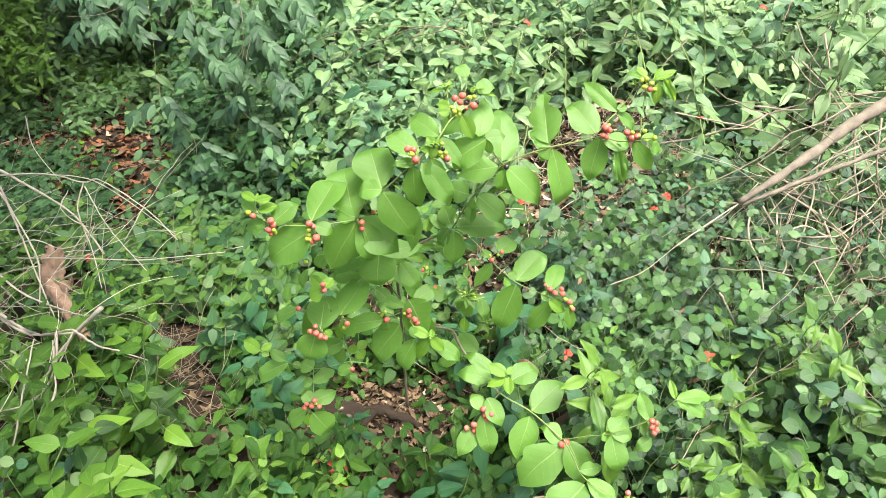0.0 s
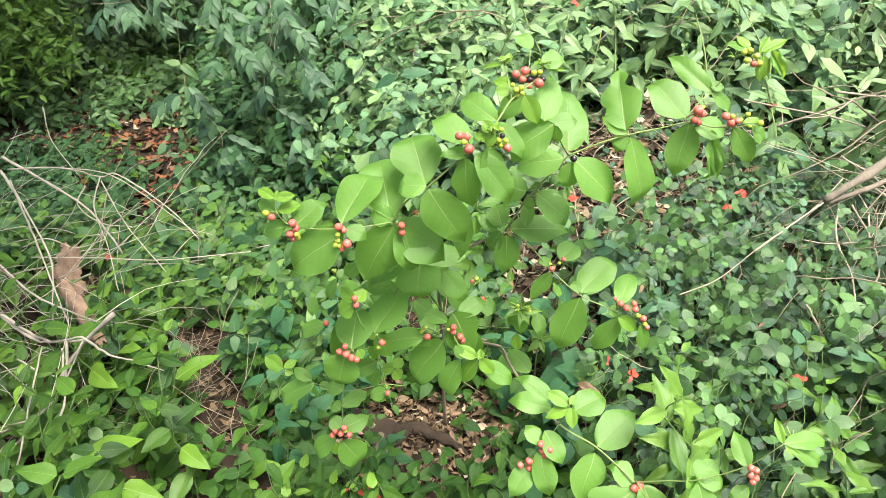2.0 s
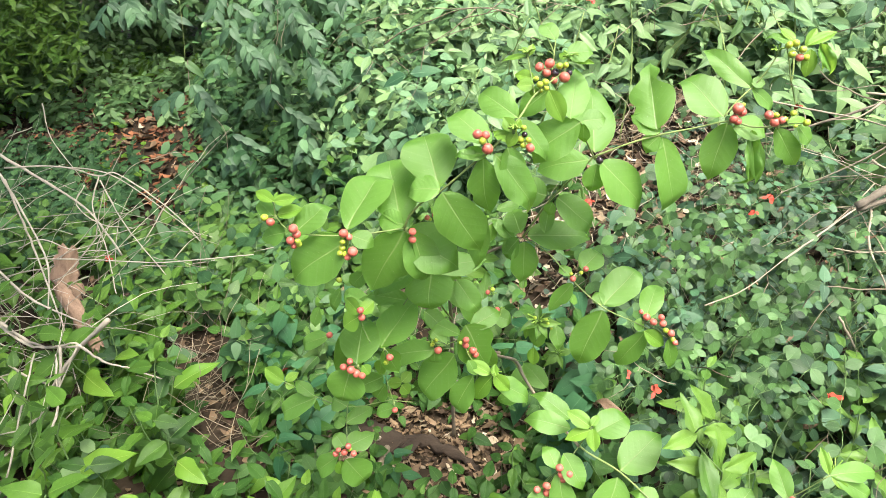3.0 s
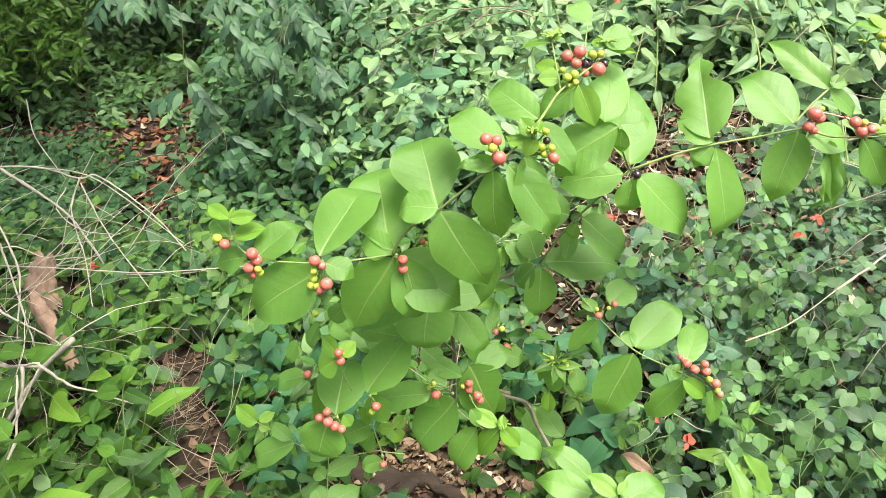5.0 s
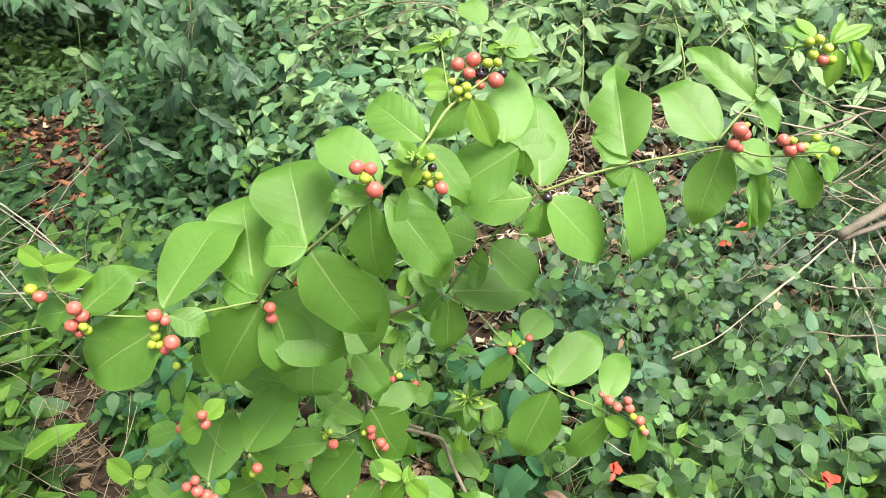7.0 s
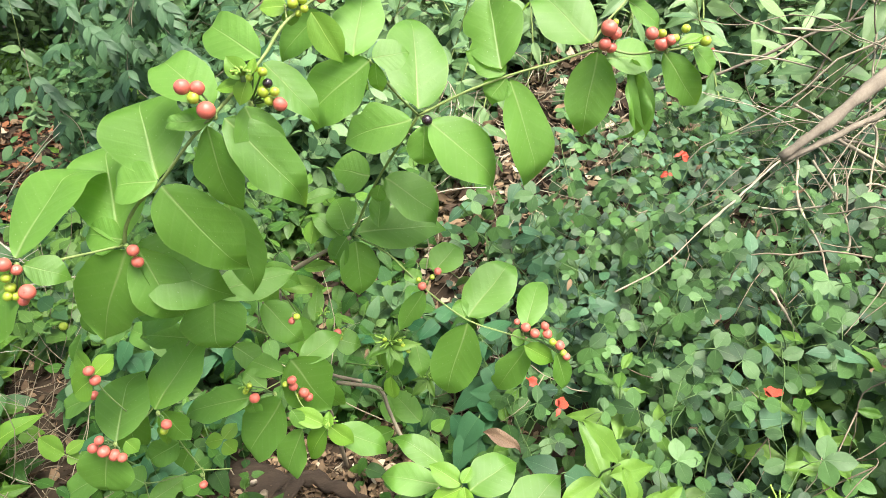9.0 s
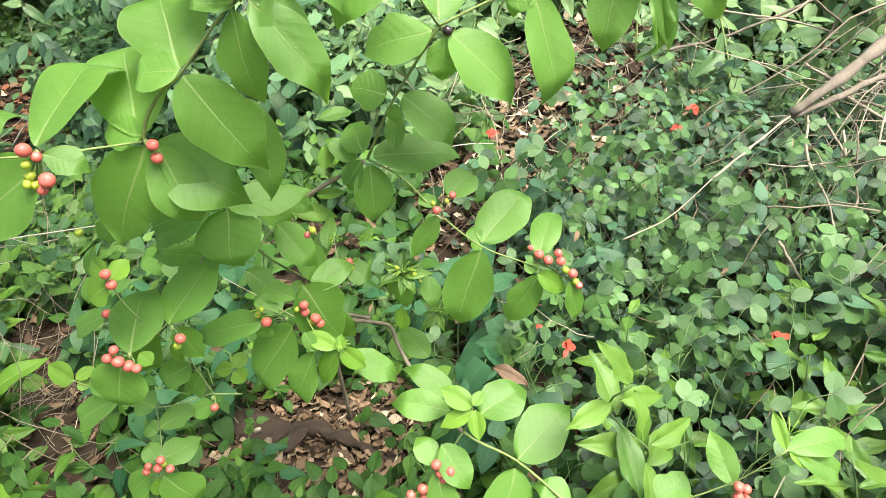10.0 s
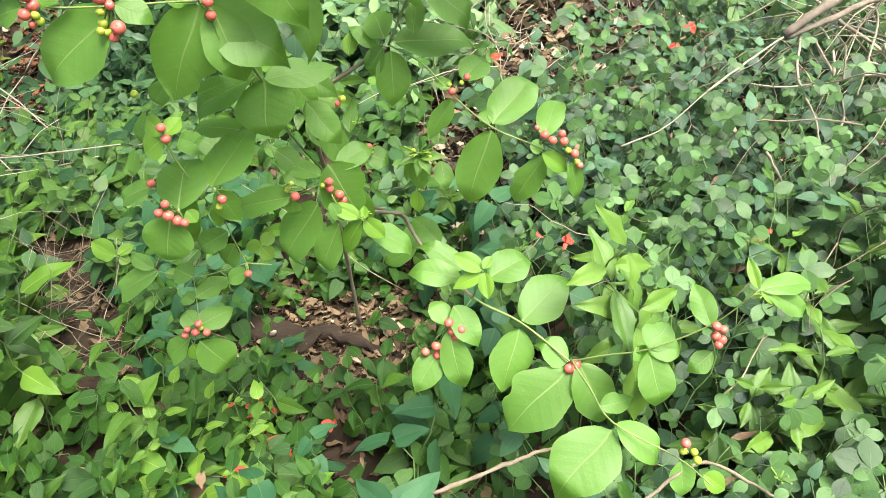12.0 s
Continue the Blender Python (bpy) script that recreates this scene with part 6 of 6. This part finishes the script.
left_twig(.0016, .0010, (-1.269, 1.600, 0.331), (-1.077, 1.600, 0.329), (-0.925, 1.650, 0.297), (-0.707, 1.750, 0.273))
left_twig(.0020, .0012, (-1.023, 1.000, 0.084), (-0.983, 1.020, 0.129), (-0.977, 1.100, 0.225), (-0.984, 1.200, 0.313))
left_twig(.0014, .0009, (-1.190, 1.800, 0.464), (-1.195, 1.750, 0.424), (-1.104, 1.700, 0.388), (-1.019, 1.700, 0.378))
left_twig(.0013, .0008, (-1.198, 1.500, 0.410), (-1.127, 1.500, 0.435), (-1.070, 1.520, 0.399), (-1.003, 1.550, 0.410))
left_twig(.0022, .0012, (-0.883, 1.200, 0.340), (-0.845, 1.210, 0.290), (-0.800, 1.230, 0.255), (-0.751, 1.250, 0.216))



def tangle(name, label, n, box, seed, r_lo=0.0007, r_hi=0.0019, material=BARK, wild=0.26, reach=1.0):
    """Many fine dry twigs, arching and forking."""
    r = random.Random(seed)
    vs, fs = [], []
    x0, x1, y0, y1, z0, z1 = box
    for i in range(n):
        p = Vector((r.uniform(x0, x1), r.uniform(y0, y1), r.uniform(z0, z1)))
        d = Vector((r.uniform(-1, 1), r.uniform(-0.5, 0.5), r.uniform(-0.7, 0.6))).normalized()
        line = [p]
        step = r.uniform(0.02, 0.07) * reach
        for k in range(7):
            d = (d + Vector((r.uniform(-1, 1), r.uniform(-1, 1), r.uniform(-1.1, 0.7))) * wild).normalized()
            line.append(line[-1] + d * step)
        rad = r.uniform(r_lo, r_hi)
        for run in ([line] + ([[line[3], line[3] + d.orthogonal() * step * 1.5 + d * step, line[3] + d.orthogonal() * step * 2.5 + d * 2.5 * step]] if r.random() < 0.6 else [])):
            tv, tf = tube(smooth_line(run, 2), rad, rad * 0.45, 5)
            k = len(vs)
            vs += tv
            fs += [tuple(j + k for j in f) for f in tf]
    return tagged(new(name, mesh_of(name, vs, fs, material)), label, "dry twigs", kind="stuff")


tangle("dry_twig_tangle", "tangle of thin pale dry twigs on the bank", 95, (0.92, 1.7, 1.35, 1.95, 0.44, 0.74), 3, 0.0009, 0.0030, TAN_TWIG, 0.38, 1.25)
tangle("dry_twig_tangle", "tangle of curled brown dead vines on the bank", 85, (0.80, 1.5, 1.12, 1.6, 0.38, 0.54), 23, 0.0007, 0.0021, BARK, 0.75)
tangle("shrub_twigs", "thin brown bare twigs among the shrubs", 120, (-0.8, 3.0, 2.3, 3.4, 0.35, 1.0), 12, 0.0010, 0.0028)
tangle("dry_twig_tangle", "tangle of thin pale dry twigs over low herbs", 150, (-1.75, -0.92, 1.05, 1.8, 0.10, 0.46), 4, 0.0006, 0.0016, PALE_TWIG)
tangle("fallen_straw", "brown straw and fine twigs on a bare patch", 130, (-0.98, -0.58, 1.2, 1.72, 0.012, 0.06), 15, 0.0005, 0.0012, BARK, 0.26, 0.6)
tangle("fallen_straw", "tan straw and fine twigs over the litter mound", 60, (0.12, 0.85, 1.68, 2.25, 0.34, 0.46), 19, 0.0006, 0.0016, TAN_TWIG, 0.4, 0.8)
tangle("fallen_twigs", "fine brown fallen twigs on the leaf litter", 60, (-1.1, 0.35, 0.75, 1.9, 0.015, 0.09), 5, 0.0006, 0.0014)



def rotten_wood(points, r0, r1, flat, seed, label):
    """A rotten piece of wood, flattened and split, half sunk in the litter."""
    rr = random.Random(seed)
    line = smooth_line(points, 9)
    vs, fs = tube([p + Vector((rr.uniform(-1, 1), rr.uniform(-1, 1), rr.uniform(-1, 1))) * 0.002 for p in line], r0, r1, 16, rr, 0.12)
    mid = sum(p.z for p in line) / len(line)
    out = []
    for x, y, z in vs:
        n = noise.noise((x * 60, y * 60, z * 25)) * 0.005 + noise.noise((x * 18, y * 18, z * 18)) * 0.011
        out.append((x + n, y + n * 0.5, mid + (z - mid) * flat + n))
    return tagged(new("rotten_wood", mesh_of("rotten_wood", out, fs, LOG)), label, "dead wood")


rotten_wood([(-0.385, 1.375, 0.022), (-0.33, 1.335, 0.026), (-0.25, 1.285, 0.02), (-0.21, 1.262, 0.012)], 0.040, 0.030, 0.36, 8, "flat dark brown slab of rotten wood on the litter")
rotten_wood([(-0.225, 1.305, 0.016), (-0.15, 1.275, 0.02), (-0.07, 1.235, 0.018), (0.02, 1.190, 0.008)], 0.018, 0.007, 0.7, 9, "dark tapering piece of rotten wood on the litter")
stick("fallen_stick", "brown curved fallen stick on the litter", 0.0075, 0.005, [(-0.262, 1.262, 0.03), (-0.274, 1.20, 0.02), (-0.262, 1.12, 0.018), (-0.305, 1.06, 0.015)], 5, FALLEN)
stick("fallen_stick", "pale fallen stick under the shrub's lowest leaves", 0.0022, 0.0018, [(0.049, 0.640, 0.352), (0.103, 0.660, 0.354), (0.154, 0.680, 0.354), (0.184, 0.700, 0.338)], 6, FALLEN)
stick("fallen_stick", "brown fallen stick among the trefoil leaves", 0.0018, 0.0013, [(0.236, 0.600, 0.373), (0.275, 0.620, 0.386), (0.311, 0.640, 0.378), (0.351, 0.630, 0.359), (0.366, 0.610, 0.361)], 7, FALLEN)



def bark_sheet(points, width, seed):
    """A ragged, curled strip of dry bark that leans among the twigs."""
    r = random.Random(seed)
    line = smooth_line(points, 7)
    rows, cols = len(line), 11
    outer, inner = [], []
    for i, p in enumerate(line):
        v = i / (rows - 1)
        up = (line[min(i + 1, rows - 1)] - line[max(i - 1, 0)]).normalized()
        side = up.cross(Vector((0.35, -0.9, 0.3))).normalized()
        out = side.cross(up)
        half = width * 0.5 * (0.55 + 0.5 * math.sin(math.pi * (0.12 + 0.76 * v))) * (1 + 0.22 * noise.noise((v * 5, seed, 0.0)))
        for j in range(cols):
            u = 2 * j / (cols - 1) - 1
            edge = 1 + (0.30 * noise.noise((v * 11, u * 2, seed + 3.0)) + r.uniform(-0.06, 0.06) if abs(u) > 0.75 else 0)
            end = 0.03 * noise.noise((u * 3, seed, 7.0)) if i in (0, rows - 1) else 0
            q = p + side * u * half * edge + out * (half * 0.55 * (1 - u * u) * (0.6 + 0.8 * v) + 0.004 * noise.noise((u * 7, v * 2, seed))) + up * end
            outer.append(q)
            inner.append(q - out * 0.0025)
    vs, n = outer + inner, rows * cols
    fs = []
    for i in range(rows - 1):
        for j in range(cols - 1):
            a = i * cols + j
            fs.append((a, a + 1, a + 1 + cols, a + cols))
            fs.append((n + a + cols, n + a + 1 + cols, n + a + 1, n + a))
    rims = [i * cols for i in range(rows)], [i * cols + cols - 1 for i in range(rows)], list(range(cols)), [n - cols + j for j in range(cols)]
    for edge in rims:
        for a, b in zip(edge, edge[1:]):
            fs.append((a, b, b + n, a + n))
    return tagged(new("bark_sheet", mesh_of("bark_sheet", vs, fs, DRY)), "ragged curled strip of dry pinkish-brown bark among twigs", "bark", "bark sheets")


bark_sheet([(-1.139, 1.58, 0.221), (-1.179, 1.6, 0.253), (-1.185, 1.62, 0.296), (-1.171, 1.64, 0.349)], 0.062, 1)
bark_sheet([(-1.046, 1.47, 0.134), (-1.095, 1.5, 0.22), (-1.157, 1.54, 0.282)], 0.042, 2)


# ---- fallen red flowers, a cap and other small things ----
def red_flower(at, size, seed):
    """A crumpled fallen flower of a few red petals."""
    r = random.Random(seed)
    top = tagged(new("red_flower"), "crumpled fallen red flower among green leaves", "flower", "fallen red flowers")
    top.location = at
    a0 = r.uniform(0, 6.283)
    for i in range(3):
        a = a0 + (0, 0.7, 3.6)[i] + r.uniform(-0.3, 0.3)
        axis = Vector((math.cos(a), math.sin(a), r.uniform(-0.6, 0.5)))
        long = size * ((0.75, 0.6, 0.35)[i])
        part("petal", PETALS[i % len(PETALS)], top, "", frame_of((0, 0, 0), axis, (r.uniform(-0.8, 0.8), -0.7, 1), long, long * r.uniform(0.6, 0.85)))
    return top


PETALS = [blade_mesh("petal", blade(elliptic, 6, 2, d, f, 0.08, 1.5, p), PETAL) for d, f, p in ((0.5, 0.5, 0), (0.2, -0.3, 2))]
for i, (x, y, z, s) in enumerate(((0.232, 1.20, 0.30, 0.026), (0.536, 1.03, 0.376, 0.040), (0.542, 1.450, 0.568, 0.030), (0.763, 1.9, 0.645, 0.03), (0.871, 1.15, 0.40, 0.024), (0.278, 2.4, 0.87, 0.03), (1.007, 2.2, 0.93, 0.035), (-0.849, 2.6, 0.2, 0.028), (-0.926, 2.6, 0.2, 0.03), (-0.242, 1.0, 0.06, 0.035), (-0.127, 1.0, 0.07, 0.032), (-1.245, 1.9, 0.18, 0.03), (0.221, 1.700, 0.457, 0.03), (-0.431, 1.642, 0.100, 0.030), (0.256, 1.06, 0.362, 0.034), (-0.20, 0.93, 0.08, 0.03), (0.519, 1.440, 0.538, 0.024), (-0.55, 1.45, 0.10, 0.022))):
    red_flower((x, y, z), s, i)

STONE = plain_material("pale fungus", (0.34, 0.28, 0.20), (0.55, 0.49, 0.40), 40, 0.7, 0.3)
bm = bmesh.new()
bmesh.ops.create_uvsphere(bm, u_segments=12, v_segments=8, radius=1)
for v in bm.verts:
    v.co = Vector((v.co.x * 0.007, v.co.y * 0.005, v.co.z * 0.012 + 0.002 * math.sin(v.co.x * 4)))
cap_mesh = bpy.data.meshes.new("pale_fungus")
bm.to_mesh(cap_mesh)
bm.free()
cap_mesh.materials.append(STONE)
cap_mesh.polygons.foreach_set("use_smooth", [True] * len(cap_mesh.polygons))
cap_ob = tagged(new("pale_fungus", cap_mesh), "small pale fungus beside the dark log", "fungus")
cap_ob.matrix_world = Matrix.LocRotScale((-0.287, 1.283, 0.035), Euler((0.5, 0.4, 0.3)), None)


# ---- dead leaves and straws caught in the foliage ----
caught = []
cr = random.Random(77)
for i in range(150):
    if i % 3:
        x, y = cr.uniform(0.2, 1.7), cr.uniform(0.7, 1.7)
        z = bank_top(x, y) - cr.uniform(0.0, 0.09)
    else:
        x, y = cr.uniform(-1.7, 0.1), cr.uniform(0.8, 2.4)
        z = lift(x, y) + cr.uniform(0.03, 0.16)
    a = cr.uniform(0, 6.283)
    l = cr.uniform(0.015, 0.038)
    caught.append(((x, y, z), (math.cos(a), math.sin(a), cr.uniform(-0.8, 0.5)), (cr.uniform(-0.5, 0.5), -0.5, 1), l, l * cr.uniform(0.15, 0.5)))
for i in range(110):
    x, y = cr.uniform(0.05, 1.0), cr.uniform(1.75, 2.7)
    a, l = cr.uniform(0, 6.283), cr.uniform(0.015, 0.045)
    caught.append(((x, y, lift(x, y) + cr.uniform(0.01, 0.06)), (math.cos(a), math.sin(a), cr.uniform(-0.3, 0.3)), (cr.uniform(-0.4, 0.4), -0.5, 1), l, l * cr.uniform(0.3, 0.6)))
leaf_mass("caught_dead_leaves", caught, dead, LITTER, "tan dead leaves caught among the creepers and herbs", "dead leaves")
tangle("fallen_straw", "tan straw and fine twigs over the litter mound", 70, (0.30, 1.0, 2.15, 2.75, 0.42, 0.54), 23, 0.0007, 0.0018, TAN_TWIG, 0.4, 0.8)
tangle("dry_straws", "fine dry tan straws and vine stems over the creepers", 65, (0.25, 1.5, 0.75, 1.7, 0.28, 0.5), 9, 0.0005, 0.0012, BARK, 0.5, 0.5)


LODGED = blade_mesh("dead_leaf", blade(lanceolate, 12, 3, 0.2, 0.9, 0.05, 1.2, 0.4, 0.06, None, 0.06, 0.5), DRY)
dead_leaf = tagged(new("dead_leaf", LODGED), "curled tan dead leaf lodged among trefoil leaves", "dead leaf")
dead_leaf.matrix_world = frame_of((0.145, 0.985, 0.400), Vector((0.055, -0.012, -0.022)), (0.2, -0.5, 0.8), 0.058, 0.020)


# ---- branches that hang in from above ----
DROOP = leaf_material("grey green drooping leaf", (0.020, 0.060, 0.026), (0.090, 0.185, 0.080), (0.16, 0.25, 0.13), 0.45, 0.10, 0.40, spots=0.1, veins=0.35)
HANG_KIT = [blade_mesh("drooping_blade", blade(lanceolate, 6, 2, d, 0.2, 0.02, 1.5, p), DROOP) for d, p in ((0.2, 0), (0.4, 1))]


def hang(r0, r1, *points):
    r = random.Random(int(abs(points[0][0]) * 1000))
    top = tagged(new("hanging_branch"), "thin hanging branch with drooping grey-green leaflets", "branch", "hanging branches")
    line = smooth_line(points, 6)
    vs, fs = tube(line, r0, r1, 5)
    part("stem", mesh_of("stem", vs, fs, BARK), top)
    for i in range(3, len(line), 2):
        p = line[i]
        a = r.uniform(0, 6.283)
        d = Vector((math.cos(a), math.sin(a) * 0.5 - 0.3, r.uniform(-1.1, -0.3))).normalized()
        for k in range(r.randint(2, 4)):
            q = p + d * (0.03 + 0.035 * k)
            for s in (-1, 1):
                ax = (d + Vector((s * 0.8, r.uniform(-0.3, 0.1), r.uniform(-0.4, 0.1)))).normalized()
                l = r.uniform(0.050, 0.080)
                part("leaf", HANG_KIT[k % 2], top, "", frame_of(q, ax, (r.uniform(-0.3, 0.3), -0.8, 0.7), l, l * 0.44))


hang(.0022, .0012, (-0.530, 2.700, 1.056), (-0.751, 2.700, 0.914), (-0.830, 2.680, 0.809), (-0.879, 2.650, 0.657), (-0.891, 2.620, 0.523), (-0.728, 2.600, 0.356))
hang(.0022, .0012, (-1.013, 2.800, 1.061), (-0.878, 2.750, 0.933), (-0.873, 2.720, 0.759), (-0.912, 2.700, 0.694))
hang(.0018, .0010, (-1.005, 2.600, 1.069), (-1.014, 2.600, 0.907), (-0.985, 2.580, 0.782), (-1.031, 2.560, 0.676))
hang(.0018, .0010, (-1.270, 2.800, 1.066), (-1.347, 2.800, 0.937), (-1.470, 2.780, 0.885), (-1.600, 2.750, 0.880))
hang(.0018, .0010, (-0.428, 2.900, 1.045), (-0.582, 2.900, 0.937), (-0.773, 2.880, 0.931), (-1.011, 2.850, 0.904))
hang(.0016, .0010, (-1.199, 2.600, 0.671), (-1.195, 2.580, 0.537), (-1.091, 2.560, 0.422), (-1.083, 2.550, 0.314))
hang(.0018, .0010, (-1.480, 2.950, 1.120), (-1.520, 2.930, 0.980), (-1.480, 2.900, 0.870), (-1.400, 2.880, 0.800))
hang(.0018, .0010, (-1.690, 2.900, 1.120), (-1.640, 2.900, 1.000), (-1.560, 2.880, 0.900))
hang(.0016, .0010, (-0.700, 2.650, 1.060), (-0.790, 2.640, 0.900), (-0.760, 2.600, 0.760), (-0.690, 2.580, 0.640))


pale_pair = grown("pale_creeper_shoot", "pair of pale yellow-green leaves on a hanging shoot", "shoot", "", ([Vector((0, 0, 0)), Vector((0.01, 0, 0.06)), Vector((0.02, 0, 0.16)), Vector((0.02, 0.02, 0.3))], [(Vector((0, 0, 0)), Vector((-0.8, 0, 0.2)), Vector((0, -0.7, 0.7)), 0.07, 0.032), (Vector((0, 0, 0)), Vector((0.75, -0.1, -0.6)), Vector((0.2, -0.8, 0.5)), 0.09, 0.035)]), PALE_KIT, TWIG, 0.0015)
pale_pair.location = (-1.21, 2.6, 0.665)


# ---- unseen trees, added so that their crowns shade the thicket and the herbs ----
def shade_tree(x, y, seed, arcs, reach, limbs=26, tall=3.6, leaves=42):
    """A tree with limbs that spread over arcs of bearings (degrees), to a reach in metres."""
    r = random.Random(seed)
    top = tagged(new("shade_tree"), "unseen tree with dense dark crown, added to cast shade", "tree", "shade trees")
    line = smooth_line([(x, y, lift(x, y) - 0.05), (x + 0.1, y, 1.0), (x + 0.05, y + 0.1, 2.2), (x + 0.15, y, tall)], 5)
    vs, fs = tube(line, 0.14, 0.05, 12, r, 0.2)
    part("trunk", mesh_of("trunk", vs, fs, BARK), top)
    rows = []
    for i in range(limbs):
        a = radians(r.uniform(*arcs[i % len(arcs)]))
        start = line[r.randint(10, 15)]
        d = Vector((math.cos(a), math.sin(a), r.uniform(0.0, 0.25))) * r.uniform(0.55, 1.0) * reach
        end = start + d
        end.z = max(end.z, 2.7)
        limb = smooth_line([start, start.lerp(end, 0.35) + Vector((0, 0, 0.12)), start.lerp(end, 0.7) + Vector((0, 0, 0.1)), end], 4)
        tv, tf = tube(limb, 0.035, 0.006, 6)
        part("limb", mesh_of("limb", tv, tf, BARK), top)
        for p in limb[4:]:
            for k in range(leaves):
                q = p + Vector((r.gauss(0, 0.26), r.gauss(0, 0.26), r.gauss(0, 0.16)))
                b = r.uniform(0, 6.283)
                rows.append((q, (math.cos(b), math.sin(b), r.uniform(-0.7, 0.2)), (r.uniform(-0.4, 0.4), r.uniform(-0.4, 0.4), 1), 0.13, 0.06))
    crown = leaf_mass("crown", rows, LOW, DUSK, "dense dark green leaves of the crown", "foliage")
    del crown["category"]
    crown.parent = top
    return top


shade_tree(-3.4, 3.7, 2, ((-70, -33), (-8, 80)), 3.0, 32)
shade_tree(-1.6, -0.9, 4, ((12, 84),), 2.8, 6, 3.2, 26)


# ---- bare flower heads of the shrub ----
def flower_head(plant, at, spread_, count, length):
    """Thin green stalks with a bud at each end, springing from one node."""
    rr = random.Random(int(at[0] * 5000) + count)
    head = part("flower_head", mesh_of("flower_node", *tube([(0, 0, -0.003), (0, 0, 0.003)], 0.0018, 0.0014, 6), STALK), plant, "spent green flower head with thin stalks", Matrix.Translation(at))
    for i in range(count):
        a = 6.283 * i / count + rr.uniform(-0.2, 0.2)
        d = Vector((math.cos(a) * spread_, math.sin(a) * spread_ - 0.2, rr.uniform(0.3, 1.0))).normalized() * length * rr.uniform(0.7, 1.1)
        vs, fs = tube([Vector((0, 0, 0)), d * 0.55 + Vector((0, 0, 0.002)), d, d * 1.12], 0.0006, 0.0011, 5)
        part("bud_stalk", mesh_of("bud_stalk", vs, fs, BUD), head)


BUD = plain_material("green bud", (0.12, 0.25, 0.03), (0.26, 0.40, 0.07), 80, 0.5, 0.1)
flower_head(shrub, (0.048, 0.962, 0.563), 1.0, 13, 0.018)
flower_head(shrub, (0.019, 0.860, 0.964), 0.8, 8, 0.01)
flower_head(shrub, (0.064, 0.860, 0.960), 0.9, 9, 0.011)
flower_head(shrub, (0.004, 0.768, 0.907), 0.7, 11, 0.008)
flower_head(shrub, (0.305, 0.930, 0.950), 0.8, 6, 0.01)
flower_head(shrub, (-0.013, 0.878, 0.530), 0.8, 7, 0.008)
flower_head(shrub, (-0.010, 0.990, 0.563), 0.8, 6, 0.01)
flower_head(shrub, (-0.021, 0.970, 0.603), 0.8, 6, 0.01)
flower_head(shrub, (-0.104, 0.918, 0.552), 0.8, 6, 0.009)
flower_head(shrub, (0.083, 1.000, 0.480), 0.8, 6, 0.01)

flower_head(shrub, (0.373, 0.620, 0.370), 0.6, 6, 0.014)
flower_head(shrub, (0.421, 0.800, 0.447), 0.7, 10, 0.020)


# rosettes of young leaves at the shoots' ends
def rosette(at, count, length):
    rr = random.Random(int(abs(at[0]) * 7000) + count)
    for i in range(count):
        a = 6.283 * i / count + rr.uniform(-0.3, 0.3)
        d = Vector((math.cos(a), math.sin(a) * 0.6 - 0.2, 0.25 + 0.6 * math.sin(a) + rr.uniform(-0.2, 0.3))).normalized() * length * rr.uniform(0.7, 1.1)
        leaf_on(shrub, at, Vector(at) + d, d.length * rr.uniform(0.38, 0.55), True, FRESH[i % 2])


FRESH = [blade_mesh("fresh_leaf_blade", blade(lanceolate, 9, 3, d, 0.4, 0.04, 1.5, d * 9, 0.05, None, bd, 0.4), LANCE) for d, bd in ((0.3, 0.1), (0.1, -0.1))]
rosette((0.048, 0.962, 0.560), 7, 0.030)
rosette((0.083, 1.000, 0.478), 6, 0.026)


# ---- thin climbing vines over the bank ----
def vine(*points):
    r = random.Random(int(abs(points[0][0]) * 1000))
    top = tagged(new("climbing_vine"), "thin pale green vine with a few small leaves", "vine", "climbing vines")
    line = smooth_line(points, 6)
    line = [p + Vector((r.uniform(-1, 1), r.uniform(-1, 1), r.uniform(-1, 1))) * 0.0012 for p in line]
    vs, fs = tube(line, 0.0008, 0.0005, 5)
    part("stem", mesh_of("stem", vs, fs, STALK), top)
    for i in range(3, len(line), 4):
        a = r.uniform(0, 6.283)
        l = r.uniform(0.018, 0.03)
        part("leaf", TREFOIL_KIT[i % 3], top, "", frame_of(line[i], (math.cos(a), math.sin(a) * 0.5, r.uniform(-0.3, 0.6)), (r.uniform(-0.4, 0.4), -0.7, 0.7), l, l * 0.7))


vine((0.523, 1.020, 0.478), (0.525, 1.000, 0.440), (0.511, 0.970, 0.407), (0.504, 0.930, 0.375), (0.471, 0.880, 0.372))
vine((0.470, 1.050, 0.409), (0.478, 1.000, 0.409), (0.484, 0.980, 0.374), (0.507, 0.950, 0.411))
vine((0.488, 0.820, 0.250), (0.520, 0.860, 0.279), (0.567, 0.900, 0.290), (0.617, 0.920, 0.285))
vine((0.530, 0.750, 0.293), (0.555, 0.760, 0.294), (0.601, 0.780, 0.266), (0.641, 0.800, 0.250))
vine((0.358, 1.600, 0.563), (0.360, 1.500, 0.497), (0.377, 1.450, 0.415), (0.390, 1.400, 0.334))
vine((0.453, 1.250, 0.340), (0.448, 1.220, 0.296), (0.471, 1.180, 0.261), (0.464, 1.150, 0.203))
